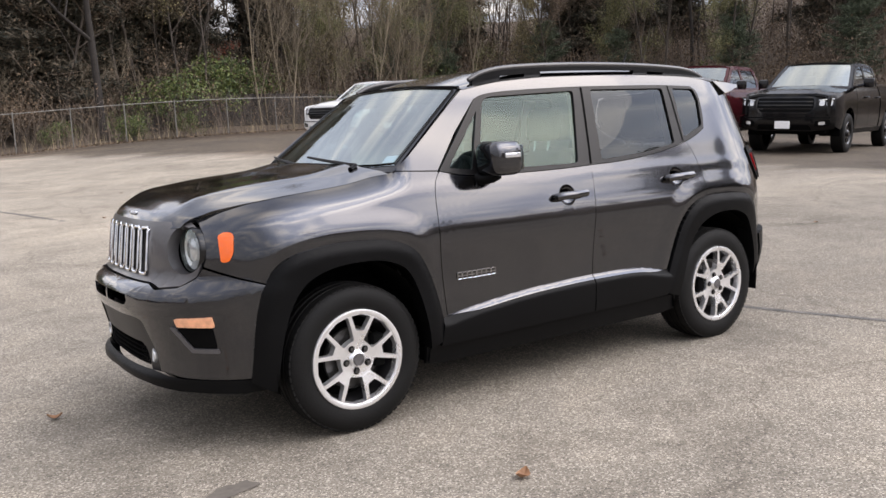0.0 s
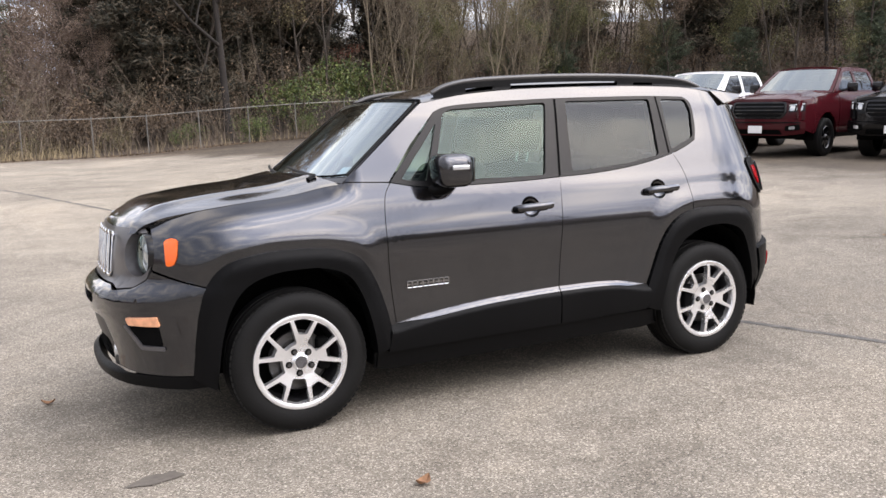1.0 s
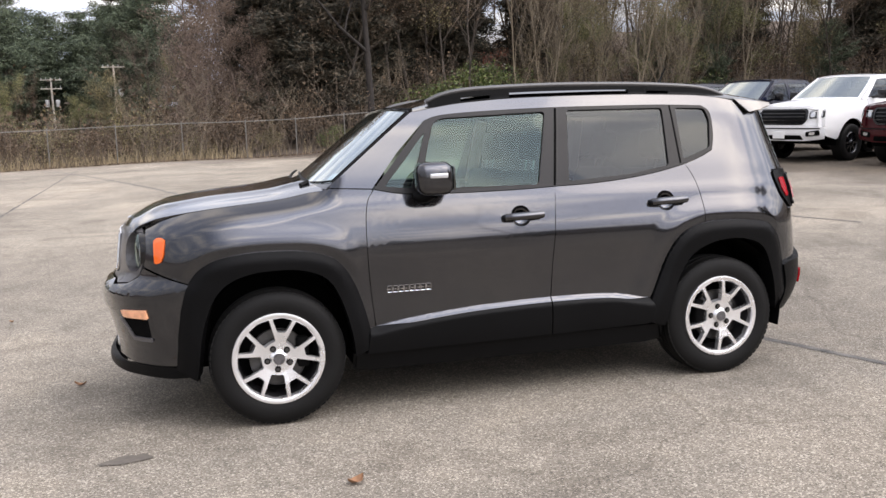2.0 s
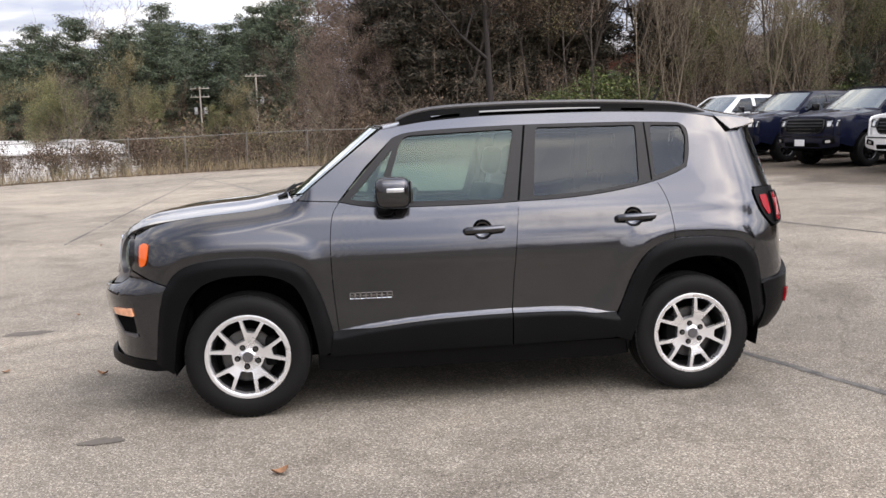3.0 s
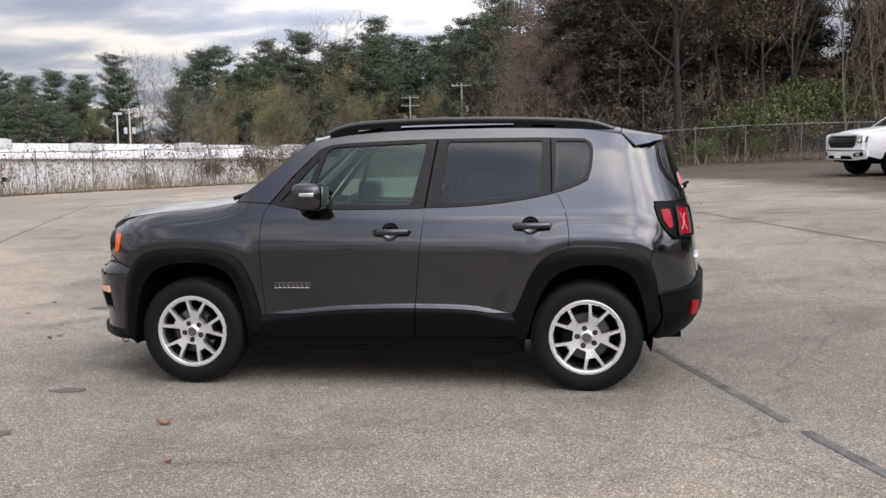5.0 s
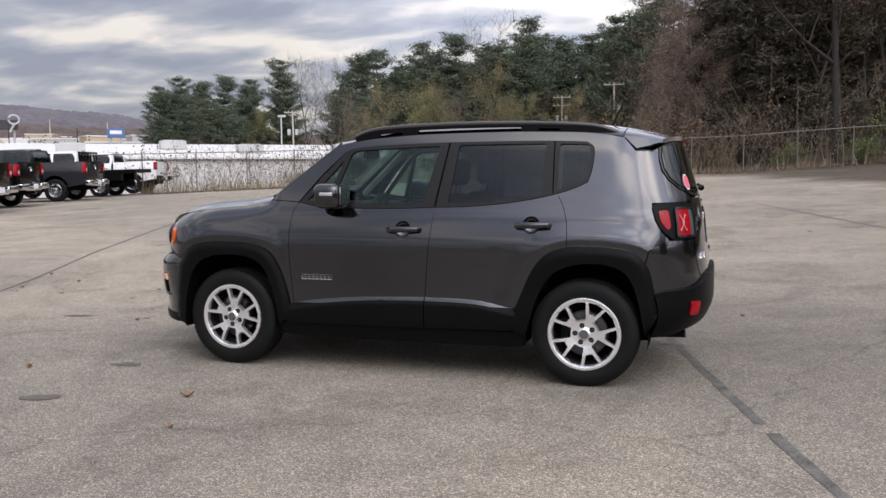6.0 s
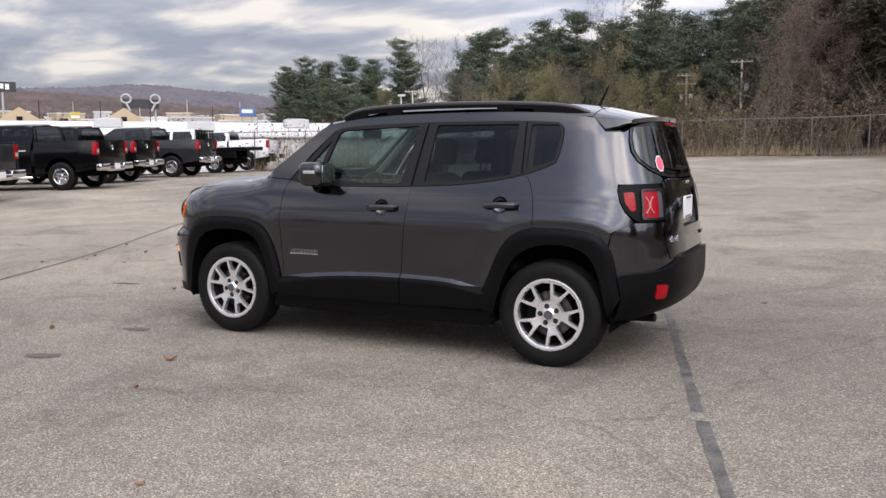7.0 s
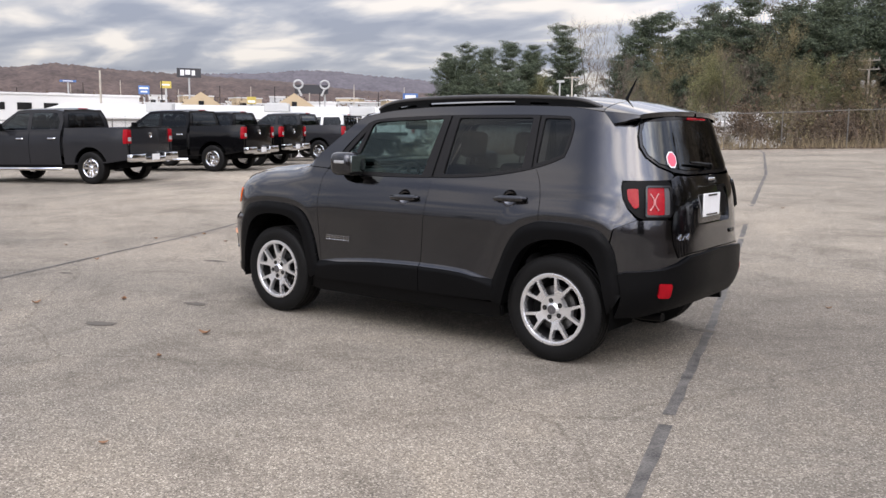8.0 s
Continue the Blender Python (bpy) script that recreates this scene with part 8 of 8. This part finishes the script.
def ridge(name, d, prof, material, depth, label):
    bm = bmesh.new()
    f = table(prof)
    azs = np.linspace(prof[0][0], prof[-1][0], 700)
    rows = []
    rr = np.random.default_rng(int(d))
    for k in range(13):
        t = k / 12
        row = []
        for az in azs:
            dd = d + depth * t
            x, y = polar(az, dd, 3.97, -5.67)
            top = 1.46 + (d + depth) * math.tan(radians(f(az) + 0.05 * noise.noise(Vector((az * 1.3, k, d))) + 0.05 * noise.noise(Vector((az * 5, 1, d)))))
            crowns = d * 0.0016 * (rr.random() + 1.2 * noise.noise(Vector((az * 17, k * 2.1, d))))      # tree crowns roughen the slope
            row.append(bm.verts.new((x, y, -10 + (top + 10) * math.sin(t * math.pi / 2) + crowns)))
        rows.append(row)
    for a, b in zip(rows, rows[1:]):
        for i in range(len(azs) - 1):
            bm.faces.new((a[i], a[i + 1], b[i + 1], b[i]))
    ob = solo(name, bm, material, label, "hill", kind="structure", sharp=60)


ridge("backdrop_hill", 900, [(-100, 3.0), (-75, 3.3), (-63.1, 3.5), (-60.4, 3.83), (-57, 3.6), (-54, 3.5), (-50, 3.3), (-46, 3.1), (-42, 2.7), (-38, 2.6), (-34, 2.4), (-20, 2.0)], HILL, 300, "brown wooded hill on the skyline")
ridge("backdrop_far_hill", 1700, [(-100, 2.6), (-60, 3.2), (-52, 3.5), (-48.8, 3.64), (-44.9, 3.92), (-42, 3.7), (-38.3, 3.45), (-36, 3.0), (-30, 2.4), (-15, 2.0)], HILL_FAR, 400, "far ridge on the skyline with haze painted into its colour")


# clutter of small shops, sheds and light poles along the strip
SHOPS = (WHITE_METAL, TAN_WALL, UNIT_GREY, BRICK_RED, WHITE_METAL, TAN_WALL)
SHOP_WORDS = ("low white shop on the commercial strip", "low tan shop on the commercial strip", "low grey shed on the commercial strip", "low red brick shop on the commercial strip", "low white shop on the commercial strip", "low tan shop on the commercial strip")
r_town = np.random.default_rng(77)
for k in range(34):
    az, d = -63.5 + 27.5 * (k + r_town.uniform(0, 1)) / 34, r_town.uniform(240, 430)
    hall(az, d, r_town.uniform(4, 11), 8, top_of(d, r_town.uniform(1.5, 2.2)), SHOPS[k % 6], "flat", SHOP_WORDS[k % 6], r_town.uniform(-25, 25))
for k in range(15):
    az, d = -63.0 + 27.0 * (k + r_town.uniform(0, 1)) / 15, r_town.uniform(170, 300)
    x, y = polar(az, d, 3.97, -5.67)
    top = top_of(d, r_town.uniform(2.3, 3.2))
    bm = bmesh.new()
    tube(bm, [(x, y, height(x, y) - 1), (x, y, top)], [0.16, 0.09], 6)
    solo("street_pole", bm, POLE_WOOD if k % 2 else GLOSS_BLACK, "thin pole standing along the commercial strip", "pole")


# far belts of trees on the lower ground
def tree_belt():
    rr = np.random.default_rng(81)
    c = []
    for _ in range(420):
        az, d = rr.uniform(-66, -34), rr.uniform(215, 440)
        x, y = polar(az, d, 3.97, -5.67)
        top = 1.4 + d * math.tan(radians(rr.uniform(1.2, 2.65)))
        z = height(x, y)
        h = max(3.0, top - z)
        for _ in range(60):
            a, q = rr.uniform(0, 6.28), rr.random()
            c.append((x + math.cos(a) * q * h * 0.35, y + math.sin(a) * q * h * 0.35, z + h * (0.25 + 0.75 * rr.random() * (1 - 0.5 * q))))
    v, f = leaves(c, 0.8, 0.6, r=rr)
    tagged(new("far_tree_belt", raw_mesh("far_tree_belt", v, f, LEAF_BROWN)), "far belts of brown autumn trees", "trees", kind="stuff")


tree_belt()


# red house glimpsed in the woods
def red_house():
    x, y = polar(17.8, 92, -0.3, -5.86)
    z = height(x, y)
    top = 1.42 + 92 * math.tan(radians(6.6))
    t = thing("brick_house", Matrix.Translation((x, y, top - 5.2)) @ Matrix.Rotation(radians(-30), 4, "Z"), "red brick house glimpsed through the trees", "house")
    bm = bmesh.new()
    box(bm, (0, 0, -0.5), (9, 7, 9.0), 0.0)
    part("wall", bm, BRICK_RED, t)
    bm = bmesh.new()
    vs = [bm.verts.new(p) for p in ((-5, -4, 4), (5, -4, 4), (5, 4, 4), (-5, 4, 4), (-5, 0, 6.6), (5, 0, 6.6))]
    for q in ((0, 1, 5, 4), (2, 3, 4, 5), (1, 2, 5), (3, 0, 4), (3, 2, 1, 0)):
        bm.faces.new([vs[i] for i in q])
    part("roof", bm, UNIT_GREY, t)
    for xx in (-2.5, 0.2, 2.8):
        bm = bmesh.new()
        box(bm, (xx, -3.52, 1.6), (1.0, 0.1, 1.7), 0.0)
        part("window", bm, PLATE, t)


red_house()

# ---- marks and litter on the asphalt ----
def strip(name, pts, width, material, label, seed, gaps=0.0, piece=0.5):
    """A ragged-edged flat mark that follows the ground."""
    rr = np.random.default_rng(seed)
    bm = bmesh.new()
    p = [np.array(q, float) for q in pts]
    left, right, prev = [], [], None
    for a, b in zip(p, p[1:]):
        L = np.linalg.norm(b - a)
        n = max(2, int(L / 0.16))
        d = (b - a) / L
        nn = np.array([-d[1], d[0]])
        for k in range(n):
            c = a + d * L * k / n + nn * rr.normal() * width * 0.05
            w = width * rr.uniform(0.82, 1.12) / 2
            l, q = c + nn * w, c - nn * w
            pair = [bm.verts.new((*l, height(*l) + 0.004)), bm.verts.new((*q, height(*q) + 0.004))]
            if prev and rr.random() > gaps:
                bm.faces.new((prev[0], prev[1], pair[1], pair[0]))
            prev = pair
    bmesh.ops.recalc_face_normals(bm, faces=bm.faces[:])
    return solo(name, bm, material, label, "mark", kind="structure", sharp=0)


strip("sealed_crack", [(2.75, -3.0), (2.6, -2.45), (2.21, -0.98), (1.80, 0.62), (1.45, 1.9), (0.0, 7.2)], 0.064, TAR, "worn dark tar-sealed crack across the asphalt", 3, 0.05)
strip("sealed_crack", [(-0.6, 9.4), (-2.6, 17.0), (-6.8, 31.0), (-9.0, 37.5)], 0.075, TAR, "dark tar-sealed crack across the asphalt", 4, 0.2)
strip("asphalt_crack", [(-4.6, -1.5), (-5.5, 0.4), (-6.6, 3.0), (-7.6, 5.2), (-10.3, 12.1), (-13, 19)], 0.045, CRACK, "long dirt-filled crack in the asphalt", 5)
strip("asphalt_crack", [(2.9, 15.5), (4.0, 11.5), (5.2, 7.3), (6.4, 3.6)], 0.045, CRACK, "long dirt-filled crack in the asphalt", 6)
strip("asphalt_crack", [(3.8, 29.0), (5.5, 22.0), (7.5, 15.6), (9.4, 9.0)], 0.05, CRACK, "long dirt-filled crack in the asphalt", 7)
strip("asphalt_crack", [(-6.5, 34.0), (-5.6, 20.0), (-5.0, 8.0)], 0.05, CRACK, "long dirt-filled crack in the asphalt", 8, 0.2)


def blot(x, y, w, l, a, seed, material=CRACK):
    rr = np.random.default_rng(seed)
    bm = bmesh.new()
    vs = []
    for k in range(18):
        t = k * math.tau / 18
        q = rr.uniform(0.7, 1.15)
        px, py = w * q * math.cos(t), l * q * math.sin(t)
        X, Y = x + px * math.cos(a) - py * math.sin(a), y + px * math.sin(a) + py * math.cos(a)
        vs.append(bm.verts.new((X, Y, height(X, Y) + 0.0045)))
    bm.faces.new(vs)
    solo("oil_stain", bm, material, "dark oil stain on the asphalt", "stain", kind="structure", sharp=0)


STAIN = mat("dark_oil_stain", (0.110, 0.094, 0.078), 0.85, 0, 0, 30, 0.3, 4)
blot(-3.9, 0.6, 0.16, 0.05, 0.25, 24, STAIN)
blot(-4.4, -0.9, 0.10, 0.04, 0.25, 25, STAIN)
blot(-3.45, 2.0, 0.22, 0.10, 0.1, 1, STAIN)
blot(-2.03, -1.11, 0.13, 0.06, 0.2, 2, STAIN)
blot(-1.95, -2.05, 0.15, 0.07, 0.4, 3, STAIN)
blot(1.75, 0.62, 0.10, 0.05, 0.0, 4, STAIN)


def dry_leaf(x, y, s, rz, curl):
    bm = bmesh.new()
    n = 7
    rows = []
    for k in range(n):
        t = k / (n - 1)
        w = 0.5 * math.sin(t * math.pi) ** 0.7 * (1 + 0.35 * math.sin(t * 19))
        z = curl * (t - 0.5) ** 2 * 2
        rows.append([bm.verts.new(((t - 0.5) * s, sg * w * s * 0.7, (z + (0.25 if sg else 0) * curl) * s + 0.006)) for sg in (-1, 0, 1)])
    for a, b in zip(rows, rows[1:]):
        for i in range(2):
            bm.faces.new((a[i], a[i + 1], b[i + 1], b[i]))
    bmesh.ops.remove_doubles(bm, verts=bm.verts[:], dist=1e-4)
    return solo("dry_leaf", bm, DRY_LEAF, "curled dry brown leaf on the asphalt", "leaf", "fallen leaves", m=pose(x, y, height(x, y), 0, 0, rz))


DRY_LEAF = mat("dry_leaf", (0.27, 0.135, 0.070), 0.8, 0, 0, 60, 0.3, 12)
dry_leaf(-1.065, -1.77, 0.085, 30, 0.5)
rr = np.random.default_rng(91)
for k in range(46):
    x, y = (rr.uniform(-7, -2.2), rr.uniform(-3.2, 3.2)) if k < 26 else (rr.uniform(-6, 8), rr.uniform(-4, 14))
    if abs(x) < 2.3 and abs(y) < 1.1:
        continue
    dry_leaf(x, y, rr.uniform(0.03, 0.075), rr.uniform(0, 360), rr.uniform(0.2, 0.7))
